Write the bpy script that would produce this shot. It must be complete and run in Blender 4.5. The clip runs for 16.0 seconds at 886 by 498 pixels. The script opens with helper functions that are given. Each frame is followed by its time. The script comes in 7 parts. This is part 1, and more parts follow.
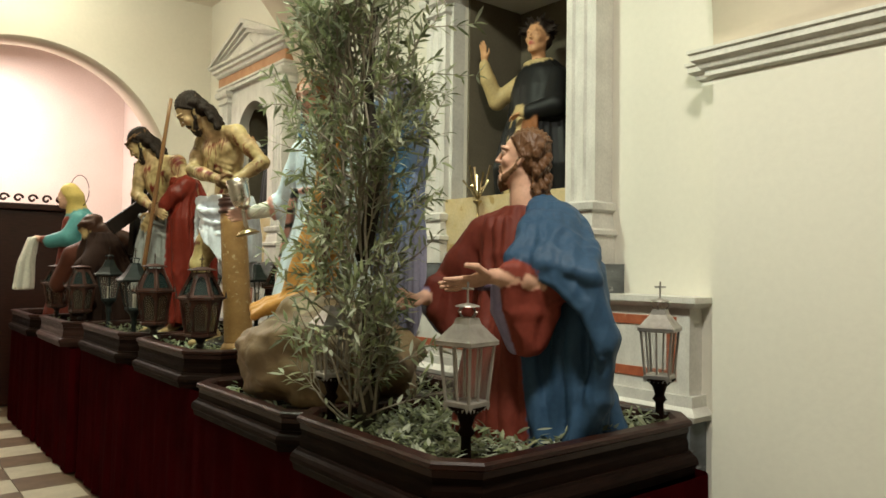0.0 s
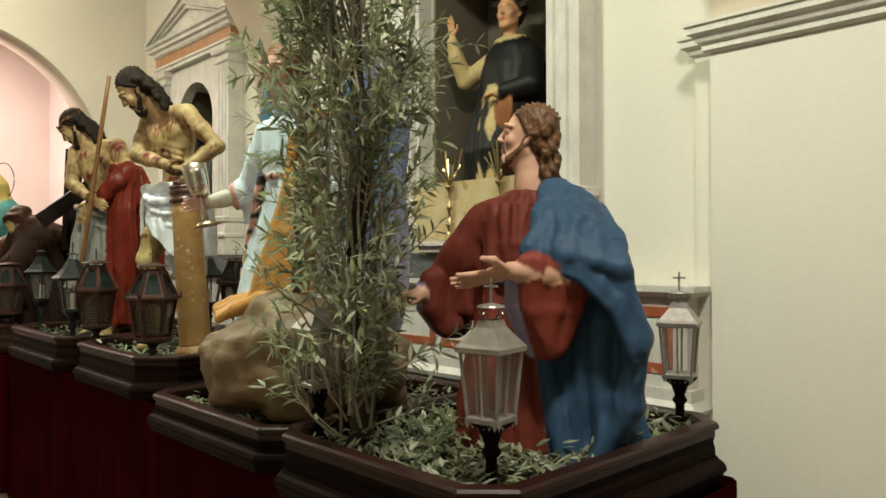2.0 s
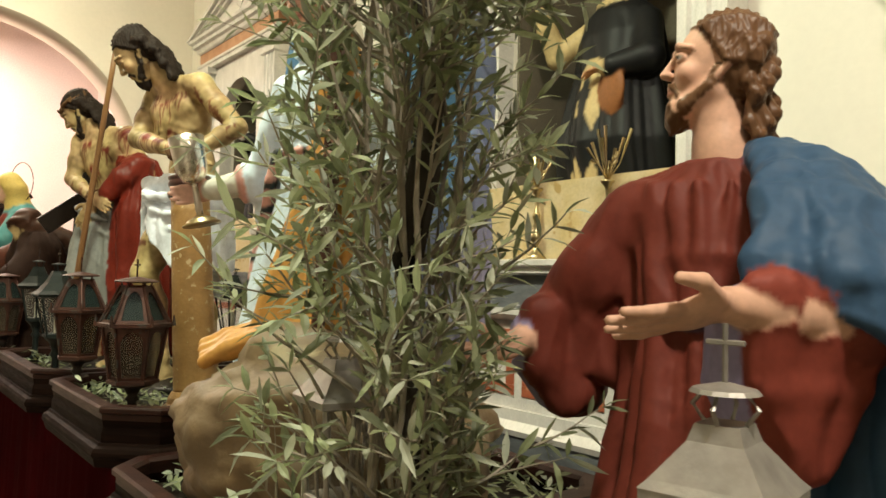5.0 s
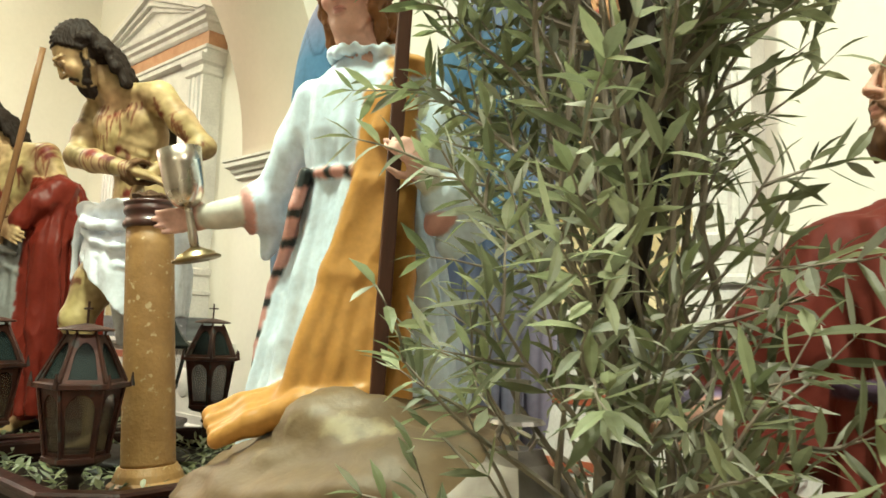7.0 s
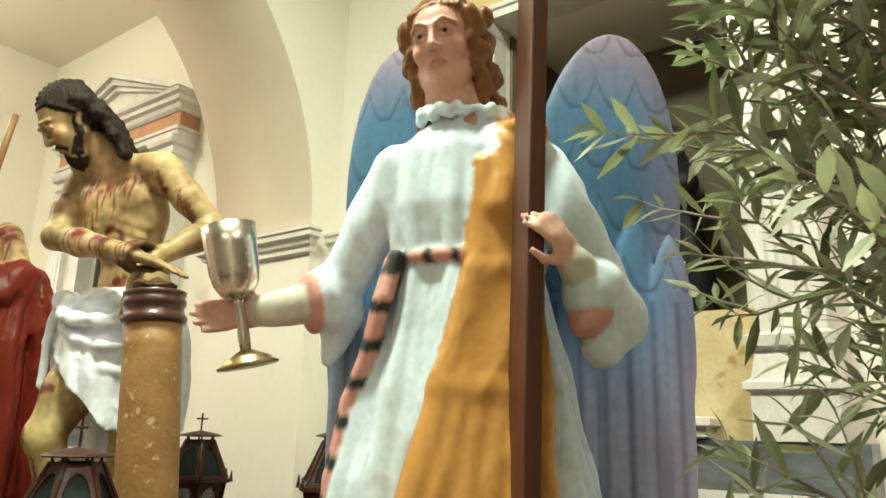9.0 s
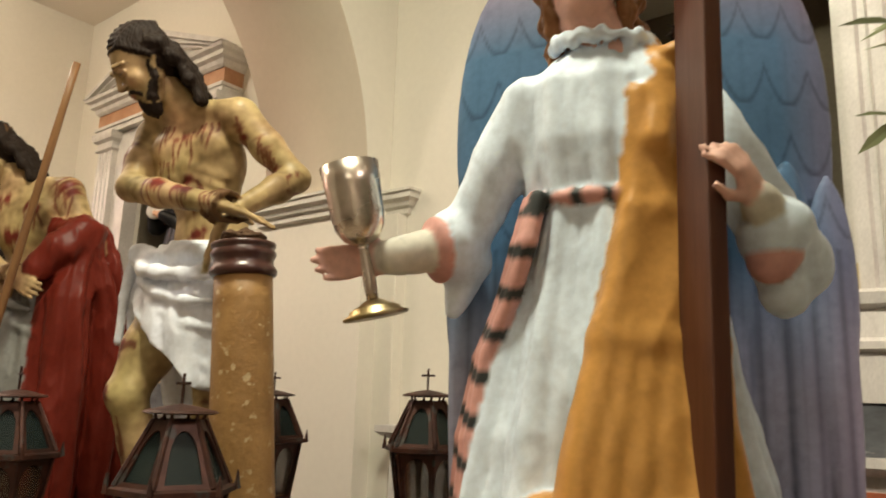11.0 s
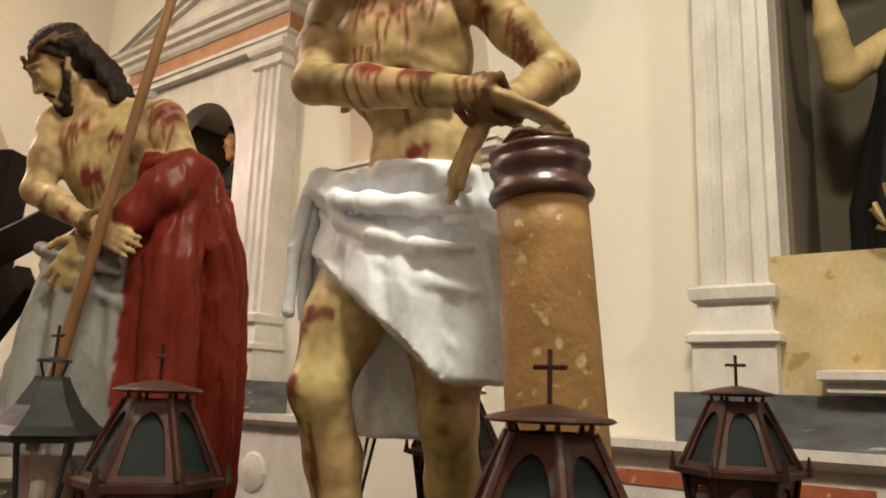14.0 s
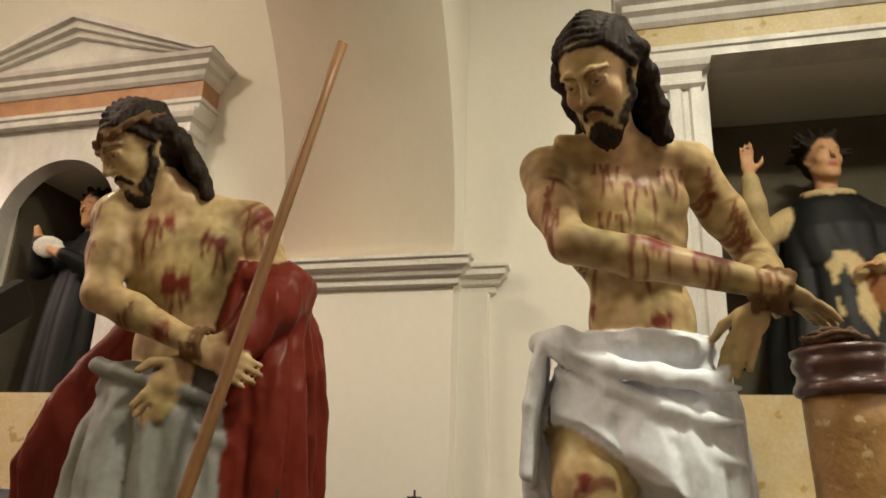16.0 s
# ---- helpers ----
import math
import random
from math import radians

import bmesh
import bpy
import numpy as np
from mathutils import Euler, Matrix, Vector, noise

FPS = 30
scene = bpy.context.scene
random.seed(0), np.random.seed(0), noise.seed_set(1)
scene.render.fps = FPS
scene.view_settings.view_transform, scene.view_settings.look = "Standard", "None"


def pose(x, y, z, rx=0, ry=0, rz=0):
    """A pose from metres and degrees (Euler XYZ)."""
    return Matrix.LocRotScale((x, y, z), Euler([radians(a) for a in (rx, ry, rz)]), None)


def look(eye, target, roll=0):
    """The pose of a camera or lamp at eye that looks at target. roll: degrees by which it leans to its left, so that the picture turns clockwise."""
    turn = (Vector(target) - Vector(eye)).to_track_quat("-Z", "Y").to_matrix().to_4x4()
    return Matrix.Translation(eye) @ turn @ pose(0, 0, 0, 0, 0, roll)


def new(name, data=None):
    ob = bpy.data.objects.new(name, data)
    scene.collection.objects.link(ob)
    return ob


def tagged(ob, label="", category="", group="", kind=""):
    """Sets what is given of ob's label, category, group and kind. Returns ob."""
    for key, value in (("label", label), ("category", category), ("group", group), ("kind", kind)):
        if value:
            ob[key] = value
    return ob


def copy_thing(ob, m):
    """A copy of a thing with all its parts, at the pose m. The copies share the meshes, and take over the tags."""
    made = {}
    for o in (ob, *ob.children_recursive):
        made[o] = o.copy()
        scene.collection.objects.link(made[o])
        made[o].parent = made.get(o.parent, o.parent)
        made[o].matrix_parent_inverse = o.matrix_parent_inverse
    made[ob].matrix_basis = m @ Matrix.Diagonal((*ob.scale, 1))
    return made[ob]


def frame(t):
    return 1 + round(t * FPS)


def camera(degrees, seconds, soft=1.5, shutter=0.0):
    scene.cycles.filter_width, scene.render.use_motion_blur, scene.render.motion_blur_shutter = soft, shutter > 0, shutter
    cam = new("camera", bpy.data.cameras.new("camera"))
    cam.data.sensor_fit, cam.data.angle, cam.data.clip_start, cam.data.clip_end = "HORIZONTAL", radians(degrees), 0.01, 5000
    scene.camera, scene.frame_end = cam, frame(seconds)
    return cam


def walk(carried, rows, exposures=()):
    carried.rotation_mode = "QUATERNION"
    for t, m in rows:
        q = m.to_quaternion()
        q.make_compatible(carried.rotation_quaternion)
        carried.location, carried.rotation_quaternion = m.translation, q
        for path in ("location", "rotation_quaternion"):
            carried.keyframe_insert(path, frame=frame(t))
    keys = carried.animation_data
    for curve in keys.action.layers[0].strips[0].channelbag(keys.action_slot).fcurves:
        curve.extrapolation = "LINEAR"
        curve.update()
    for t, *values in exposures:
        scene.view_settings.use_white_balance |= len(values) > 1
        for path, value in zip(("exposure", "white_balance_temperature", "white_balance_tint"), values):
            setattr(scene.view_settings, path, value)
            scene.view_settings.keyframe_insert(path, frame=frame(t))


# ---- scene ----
cam = camera(62.4, 16.0, soft=1.6, shutter=0.22)
METRES, EYE, TILT, LEAN, TURN = 5.3, 1.6, 1.5, -0.8, -39.0
ROWS = [
    (0.0, 0.0, 0.0, 0.0, 0.0, 0.0, -0.0),
    (0.5, 0.0009, 0.0055, -0.0002, 0.14, -0.45, 0.55),
    (1.0, -0.0031, 0.0183, -0.001, 0.08, -1.48, 0.39),
    (1.5, -0.023, 0.0408, 0.0002, -2.3, -1.15, 0.02),
    (2.0, -0.0407, 0.0638, 0.0024, -4.8, -1.0, 0.84),
    (2.5, -0.0404, 0.0986, 0.0002, -4.68, -0.41, 0.26),
    (3.0, -0.0296, 0.1361, 0.0007, -0.95, -0.14, -0.08),
    (5.5, -0.0647, 0.3063, -0.009, -0.25, 1.24, -0.48),
    (6.0, -0.0875, 0.3274, -0.0104, -3.88, 2.36, -0.59),
    (6.5, -0.1126, 0.3423, -0.0078, -6.45, 3.85, -0.45),
    (7.0, -0.1333, 0.3589, -0.0071, -9.28, 4.77, -1.35),
    (7.5, -0.1485, 0.3838, -0.0062, -10.75, 6.42, -0.33),
    (8.0, -0.1624, 0.4104, -0.0027, -11.09, 9.44, -0.41),
    (10.5, -0.2255, 0.4639, 0.0014, -17.48, 13.58, -1.8),
    (11.0, -0.2303, 0.476, -0.004, -13.01, 9.56, -1.27),
    (11.5, -0.2294, 0.4993, -0.0071, -6.62, 7.14, -0.96),
    (12.0, -0.2329, 0.5205, -0.0094, -2.48, 5.72, -1.52),
    (12.5, -0.2541, 0.5465, -0.0133, -0.95, 5.44, -2.41),
    (13.0, -0.2863, 0.5798, -0.015, -3.85, 5.03, -1.69),
    (13.5, -0.304, 0.6173, -0.0175, -6.37, 5.97, -0.99),
    (14.0, -0.3345, 0.6467, -0.0133, -14.59, 9.68, -1.65),
    (14.5, -0.3934, 0.6655, -0.0024, -20.2, 15.02, 0.53),
    (15.0, -0.4371, 0.7025, 0.0, -23.83, 19.85, -1.52),
    (15.5, -0.4785, 0.727, 0.0117, -30.54, 20.39, -3.34),
    (16.0, -0.5259, 0.7314, 0.0136, -36.69, 16.14, -2.14),
]
PATH_ROWS = [(t, pose(0, 0, EYE, TILT, LEAN, TURN) @ pose(METRES * x, METRES * y, METRES * z, 90 + pitch, roll, yaw)) for t, x, y, z, yaw, pitch, roll in ROWS]
walk(cam, PATH_ROWS, [(0, 0.05, 5750, -7), (3, 0.0, 5750, -5), (5.5, 0.45, 6150, -4), (7.0, 0.65, 5700, -8), (8.2, 0.7, 5600, -9), (10.3, 0.1, 6250, 6), (13, -0.1, 6350, 14), (14.6, 0.1, 6300, 11), (16, -0.18, 6250, 9)])

# ---- light ----
FLOOR = -0.15
CEIL = 5.1
world = bpy.data.worlds.new("world")
scene.world = world
world.use_nodes = True
world.node_tree.nodes["Background"].inputs[0].default_value = (1.0, 0.85, 0.65, 1)
world.node_tree.nodes["Background"].inputs[1].default_value = 0.02


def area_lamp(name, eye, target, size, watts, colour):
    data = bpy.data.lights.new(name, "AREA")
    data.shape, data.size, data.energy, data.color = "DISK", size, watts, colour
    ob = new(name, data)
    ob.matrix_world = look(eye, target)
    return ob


WARM = (1.0, 0.87, 0.66)
area_lamp("aisle_lamp_light_front", (0.9, 0.6, 4.75), (1.4, 1.2, 0), 0.5, 135, (1.0, 0.82, 0.69))
area_lamp("aisle_lamp_light_middle", (1.0, 3.7, 4.8), (1.6, 3.9, 0), 0.5, 125, (0.95, 0.90, 0.67))
area_lamp("aisle_lamp_light_far", (1.1, 8.0, 4.8), (1.9, 8.0, 0), 0.5, 55, (1.0, 0.84, 0.66))
# Fill added from the nave side; its source is never in view.
area_lamp("nave_fill_light", (-3.2, 1.5, 4.8), (-2.5, 2.0, 0.0), 1.0, 45, WARM)
area_lamp("chapel_lamp_light", (1.2, 11.3, 4.6), (1.6, 11.6, 0), 0.8, 190, (1.0, 0.74, 0.64))
# Upward fills added to brighten ceiling and upper walls; no fixture is known.
area_lamp("ceiling_fill_middle", (1.0, 3.7, 4.2), (1.0, 3.7, 6.0), 0.4, 16, WARM)
area_lamp("ceiling_fill_far", (1.1, 8.2, 4.3), (1.1, 8.2, 6.0), 0.4, 80, WARM)


# ---- materials ----
PAINTS = {}


def mat(name, c1, c2=None, scale=8.0, rough=0.6, bump=0.15, metal=0.0, fine=60.0, stretch=(1, 1, 1), coat=0.0, spots=None, spot_scale=9.0, spot_at=0.62, spot_stretch=(1, 1, 1), sheen=0.0, island=0.0, vary=0.35, spec=0.5):
    PAINTS[name] = (c1, rough)
    m = bpy.data.materials.new(name)
    m.use_nodes = True
    nt = m.node_tree
    N, L = nt.nodes, nt.links
    b = N["Principled BSDF"]
    c2 = c2 or tuple(v * 0.75 for v in c1)
    tc = N.new("ShaderNodeTexCoord")
    mp = N.new("ShaderNodeMapping")
    mp.inputs["Scale"].default_value = stretch
    L.new(tc.outputs["Object"], mp.inputs["Vector"])
    n1, n2 = N.new("ShaderNodeTexNoise"), N.new("ShaderNodeTexNoise")
    n1.inputs["Scale"].default_value, n1.inputs["Detail"].default_value = scale, 6
    n2.inputs["Scale"].default_value, n2.inputs["Detail"].default_value = fine, 4
    for n in (n1, n2):
        L.new(mp.outputs[0], n.inputs["Vector"])
    ramp = N.new("ShaderNodeMapRange")
    ramp.inputs[1].default_value, ramp.inputs[2].default_value = 0.32, 0.68
    L.new(n1.outputs[0], ramp.inputs[0])
    mix = N.new("ShaderNodeMix")
    mix.data_type = "RGBA"
    mix.inputs[6].default_value, mix.inputs[7].default_value = (*c1, 1), (*c2, 1)
    L.new(ramp.outputs[0], mix.inputs[0])
    out = mix.outputs[2]
    fm = N.new("ShaderNodeMix")
    fm.data_type, fm.blend_type = "RGBA", "MULTIPLY"
    fm.inputs[0].default_value = vary
    L.new(out, fm.inputs[6])
    r2 = N.new("ShaderNodeMapRange")
    r2.inputs[1].default_value, r2.inputs[2].default_value, r2.inputs[3].default_value = 0.3, 0.7, 0.6
    L.new(n2.outputs[0], r2.inputs[0])
    L.new(r2.outputs[0], fm.inputs[7])
    out = fm.outputs[2]
    if spots:
        mp2 = N.new("ShaderNodeMapping")
        mp2.inputs["Scale"].default_value = spot_stretch
        L.new(tc.outputs["Object"], mp2.inputs["Vector"])
        n3 = N.new("ShaderNodeTexNoise")
        n3.inputs["Scale"].default_value, n3.inputs["Detail"].default_value = spot_scale, 5
        L.new(mp2.outputs[0], n3.inputs["Vector"])
        r3 = N.new("ShaderNodeMapRange")
        r3.inputs[1].default_value, r3.inputs[2].default_value = spot_at, spot_at + 0.05
        L.new(n3.outputs[0], r3.inputs[0])
        sm = N.new("ShaderNodeMix")
        sm.data_type = "RGBA"
        L.new(r3.outputs[0], sm.inputs[0])
        L.new(out, sm.inputs[6])
        sm.inputs[7].default_value = (*spots, 1)
        out = sm.outputs[2]
    if island:
        gi = N.new("ShaderNodeNewGeometry")
        hs = N.new("ShaderNodeHueSaturation")
        ri = N.new("ShaderNodeMapRange")
        ri.inputs[3].default_value, ri.inputs[4].default_value = 1 - island, 1 + island
        L.new(gi.outputs["Random Per Island"], ri.inputs[0])
        L.new(ri.outputs[0], hs.inputs["Value"])
        L.new(out, hs.inputs["Color"])
        out = hs.outputs[0]
    L.new(out, b.inputs["Base Color"])
    rr = N.new("ShaderNodeMapRange")
    rr.inputs[3].default_value, rr.inputs[4].default_value = max(0.05, rough - 0.12), min(1, rough + 0.12)
    L.new(n1.outputs[0], rr.inputs[0])
    L.new(rr.outputs[0], b.inputs["Roughness"])
    b.inputs["Metallic"].default_value = metal
    b.inputs["Specular IOR Level"].default_value = spec
    b.inputs["Coat Weight"].default_value = coat
    b.inputs["Coat Roughness"].default_value = 0.25
    if sheen:
        b.inputs["Sheen Weight"].default_value = sheen
    if bump:
        bp = N.new("ShaderNodeBump")
        bp.inputs["Strength"].default_value, bp.inputs["Distance"].default_value = bump, 0.01
        ad = N.new("ShaderNodeMath")
        L.new(n1.outputs[0], ad.inputs[0])
        L.new(n2.outputs[0], ad.inputs[1])
        L.new(ad.outputs[0], bp.inputs["Height"])
        L.new(bp.outputs[0], b.inputs["Normal"])
    return m


def polychrome(name):
    """Oil paint on carved wood: the colour and gloss stored with each figure, with brushed variation, grime and fine cracks."""
    m = bpy.data.materials.new(name)
    m.use_nodes = True
    N, L = m.node_tree.nodes, m.node_tree.links
    b = N["Principled BSDF"]
    at = N.new("ShaderNodeAttribute")
    at.attribute_name = "paint"
    tc = N.new("ShaderNodeTexCoord")
    last = at.outputs["Color"]
    for scale, detail, lo, hi, low in ((5, 6, 0.30, 0.70, 0.90), (60, 5, 0.30, 0.70, 0.92), (24, 3, 0.54, 0.74, 1.0)):
        n = N.new("ShaderNodeTexNoise")
        n.inputs["Scale"].default_value, n.inputs["Detail"].default_value = scale, detail
        L.new(tc.outputs["Object"], n.inputs["Vector"])
        r = N.new("ShaderNodeMapRange")
        r.inputs[1].default_value, r.inputs[2].default_value = lo, hi
        r.inputs[3].default_value, r.inputs[4].default_value = low, 1.06 if low < 1 else 0.86
        L.new(n.outputs[0], r.inputs[0])
        x = N.new("ShaderNodeMix")
        x.data_type, x.blend_type = "RGBA", "MULTIPLY"
        x.inputs[0].default_value = 1
        L.new(last, x.inputs[6])
        L.new(r.outputs[0], x.inputs[7])
        last = x.outputs[2]
    L.new(last, b.inputs["Base Color"])
    L.new(at.outputs["Alpha"], b.inputs["Roughness"])
    b.inputs["Specular IOR Level"].default_value = 0.20
    n = N.new("ShaderNodeTexNoise")
    n.inputs["Scale"].default_value, n.inputs["Detail"].default_value = 38, 6
    L.new(tc.outputs["Object"], n.inputs["Vector"])
    bp = N.new("ShaderNodeBump")
    bp.inputs["Strength"].default_value, bp.inputs["Distance"].default_value = 0.10, 0.008
    L.new(n.outputs[0], bp.inputs["Height"])
    L.new(bp.outputs[0], b.inputs["Normal"])
    return m


def translucent(m, share):
    N, L = m.node_tree.nodes, m.node_tree.links
    b = N["Principled BSDF"]
    t = N.new("ShaderNodeBsdfTranslucent")
    L.new(b.inputs["Base Color"].links[0].from_socket, t.inputs["Color"])
    x = N.new("ShaderNodeMixShader")
    x.inputs[0].default_value = share
    L.new(b.outputs[0], x.inputs[1])
    L.new(t.outputs[0], x.inputs[2])
    L.new(x.outputs[0], N["Material Output"].inputs["Surface"])
    return m


def glass_mat(name, colour, rough=0.15, alpha=0.35):
    m = bpy.data.materials.new(name)
    m.use_nodes = True
    N, L = m.node_tree.nodes, m.node_tree.links
    b = N["Principled BSDF"]
    n = N.new("ShaderNodeTexNoise")
    n.inputs["Scale"].default_value, n.inputs["Detail"].default_value = 2.2, 4
    r = N.new("ShaderNodeMapRange")
    r.inputs[3].default_value, r.inputs[4].default_value = alpha * 0.6, min(1, alpha * 1.4)
    L.new(n.outputs[0], r.inputs[0])
    L.new(r.outputs[0], b.inputs["Alpha"])
    b.inputs["Base Color"].default_value = (*colour, 1)
    b.inputs["Roughness"].default_value = rough
    return m


M_PLASTER = mat("plaster", (0.80, 0.76, 0.67), (0.76, 0.72, 0.63), 0.9, 0.85, 0.12, fine=25, vary=0.08)
# Plaster darkened to beige: the arch soffits' shade is in its colour.
M_PLASTER_SHADE = mat("beige_soffit_shade", (0.62, 0.54, 0.43), (0.58, 0.50, 0.39), 1.6, 0.85, 0.12, fine=25, vary=0.08)
M_CEIL = mat("ceiling_plaster", (0.78, 0.70, 0.60), (0.74, 0.66, 0.56), 1.2, 0.9, 0.1, vary=0.08)
M_MARBLE = mat("white_marble", (0.74, 0.71, 0.66), (0.60, 0.57, 0.53), 5, 0.4, 0.05, stretch=(1, 2, 1))
M_STUCCO = mat("stucco_moulding", (0.76, 0.73, 0.66), (0.68, 0.65, 0.58), 6, 0.6, 0.1)
M_REDMARBLE = mat("red_marble", (0.42, 0.13, 0.06), (0.30, 0.08, 0.04), 14, 0.35, 0.04, spots=(0.55, 0.30, 0.20), spot_scale=18)
M_ORANGEMARBLE = mat("orange_marble", (0.50, 0.27, 0.14), (0.42, 0.20, 0.10), 12, 0.4, 0.04)
M_GREYMARBLE = mat("grey_marble", (0.16, 0.17, 0.18), (0.08, 0.085, 0.09), 7, 0.35, 0.04, stretch=(1, 1, 3), spots=(0.45, 0.45, 0.45), spot_scale=6, spot_stretch=(1, 1.2, 5), spot_at=0.66)
M_YELLOWMARBLE = mat("yellow_marble", (0.55, 0.42, 0.20), (0.62, 0.52, 0.33), 7, 0.45, 0.05, spots=(0.40, 0.27, 0.10), spot_scale=10)
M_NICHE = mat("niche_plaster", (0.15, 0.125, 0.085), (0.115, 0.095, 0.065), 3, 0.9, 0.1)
M_TILE_A = mat("floor_tile_cream", (0.50, 0.44, 0.33), (0.42, 0.36, 0.27), 5, 0.35, 0.05)
M_TILE_B = mat("floor_tile_brown", (0.16, 0.10, 0.06), (0.12, 0.08, 0.05), 5, 0.35, 0.05)
M_WOOD = mat("dark_walnut", (0.014, 0.0065, 0.0045), (0.007, 0.004, 0.003), 5, 0.5, 0.15, stretch=(2, 2, 14), spec=0.03)
M_WOOD_RED = mat("mahogany", (0.034, 0.011, 0.007), (0.018, 0.006, 0.004), 5, 0.38, 0.12, stretch=(2, 2, 12), spec=0.25)
M_CLOTH_RED = mat("red_velvet", (0.036, 0.0012, 0.0022), (0.024, 0.0009, 0.0016), 3, 1.0, 0.2, fine=180, spec=0.01)
M_LEAF = mat("olive_leaf", (0.215, 0.255, 0.125), (0.320, 0.345, 0.200), 9, 0.5, 0.1, island=0.55)
M_LEAF_PALE = mat("olive_leaf_pale", (0.45, 0.48, 0.36), (0.46, 0.49, 0.36), 9, 0.6, 0.1, island=0.4)
translucent(M_LEAF, 0.42)
translucent(M_LEAF_PALE, 0.35)
M_TWIG = mat("olive_twig", (0.34, 0.30, 0.23), (0.22, 0.19, 0.14), 20, 0.8, 0.3)
M_BARK = mat("dark_bark", (0.07, 0.06, 0.045), (0.035, 0.028, 0.02), 12, 0.9, 0.6, stretch=(1, 1, 0.3))
M_ROCK = mat("paper_rock", (0.20, 0.13, 0.062), (0.13, 0.085, 0.042), 5, 0.55, 0.35, fine=30, spots=(0.30, 0.24, 0.13), spot_scale=4)
M_SKIN_A = mat("polychrome_skin_aged", (0.47, 0.345, 0.165), (0.30, 0.20, 0.085), 6, 0.45, 0.12, spots=(0.27, 0.12, 0.06), spot_scale=11, spot_at=0.66, spot_stretch=(1.6, 1.6, 0.5), coat=0.12)
M_BLOOD = mat("painted_wound", (0.17, 0.028, 0.018), (0.15, 0.02, 0.015), 30, 0.3, 0.1, coat=0.3)
M_HAIR_BLK = mat("painted_black_hair", (0.020, 0.012, 0.008), (0.035, 0.02, 0.012), 30, 0.7, 0.5, coat=0.1, stretch=(1, 1, 0.35))
M_SKIN_B = mat("polychrome_skin_fair", (0.66, 0.40, 0.28), (0.60, 0.34, 0.23), 6, 0.42, 0.03)
M_SKIN_ANGEL = mat("polychrome_skin_pink", (0.72, 0.44, 0.36), (0.66, 0.36, 0.29), 6, 0.42, 0.03)
M_HAIR_BRN = mat("painted_brown_hair", (0.135, 0.068, 0.032), (0.065, 0.026, 0.012), 25, 0.4, 0.5, stretch=(1, 1, 0.4))
M_HAIR_ANGEL = mat("painted_auburn_hair", (0.24, 0.11, 0.045), (0.14, 0.06, 0.025), 25, 0.45, 0.5, stretch=(1, 1, 0.4))
M_LIP = mat("painted_lips", (0.40, 0.11, 0.08), None, 10, 0.4, 0)
M_EYE = mat("painted_eye", (0.03, 0.02, 0.015), None, 10, 0.2, 0)
M_ROBE_RED = mat("painted_maroon_robe", (0.155, 0.032, 0.020), (0.085, 0.015, 0.010), 5, 0.6, 0.2, coat=0.03)
M_SLEEVE_RED = mat("painted_red_sleeve", (0.235, 0.050, 0.033), (0.20, 0.04, 0.03), 6, 0.6, 0.1, coat=0.03)
M_MANTLE_BLUE = mat("painted_blue_mantle", (0.042, 0.085, 0.155), (0.014, 0.048, 0.115), 4, 0.55, 0.2, coat=0.03, spots=(0.35, 0.38, 0.42), spot_scale=14, spot_at=0.74)
M_BELT = mat("painted_purple_belt", (0.085, 0.060, 0.095), (0.06, 0.045, 0.07), 8, 0.45, 0.1)
M_LILAC = mat("painted_lilac_lining", (0.30, 0.26, 0.42), (0.24, 0.21, 0.36), 6, 0.5, 0.1)
M_WHITE_CLOTH = mat("painted_white_cloth", (0.82, 0.86, 0.95), (0.60, 0.62, 0.70), 6, 0.55, 0.12)
M_GREY_CLOTH = mat("painted_grey_cloth", (0.24, 0.24, 0.225), (0.24, 0.245, 0.24), 6, 0.5, 0.15, spots=(0.30, 0.24, 0.14), spot_scale=7)
M_CAPE_RED = mat("painted_crimson_cape", (0.165, 0.020, 0.011), (0.12, 0.012, 0.009), 6, 0.42, 0.12, coat=0.25)
M_ROBE_SKY = mat("painted_sky_robe", (0.73, 0.84, 0.96), (0.52, 0.63, 0.76), 5, 0.55, 0.08, stretch=(2, 2, 0.6))
M_GOLD_CLOTH = mat("painted_gold_drape", (0.56, 0.285, 0.075), (0.42, 0.17, 0.03), 5, 0.38, 0.1, coat=0.03, stretch=(1.5, 1.5, 0.6))
M_PINK = mat("painted_pink_sash", (0.62, 0.33, 0.29), (0.52, 0.27, 0.24), 8, 0.5, 0.05)
M_STRIPE = mat("painted_black_stripe", (0.035, 0.04, 0.04), None, 8, 0.5, 0.05)
M_WING_BLUE = mat("painted_blue_wing", (0.085, 0.18, 0.31), (0.10, 0.20, 0.40), 6, 0.5, 0.3, stretch=(2, 2, 0.7))
M_WING_LILAC = mat("painted_lilac_wing", (0.36, 0.38, 0.52), (0.28, 0.31, 0.48), 6, 0.5, 0.3, stretch=(3, 3, 0.5))
M_WING_PINK = mat("painted_mauve_wing", (0.30, 0.21, 0.27), (0.22, 0.20, 0.30), 6, 0.5, 0.2)
M_SILVER = mat("worn_silver", (0.72, 0.66, 0.58), (0.60, 0.52, 0.44), 9, 0.28, 0.05, metal=1.0)
M_GILT = mat("gilt_brass", (0.56, 0.48, 0.30), (0.40, 0.29, 0.11), 9, 0.33, 0.05, metal=1.0)
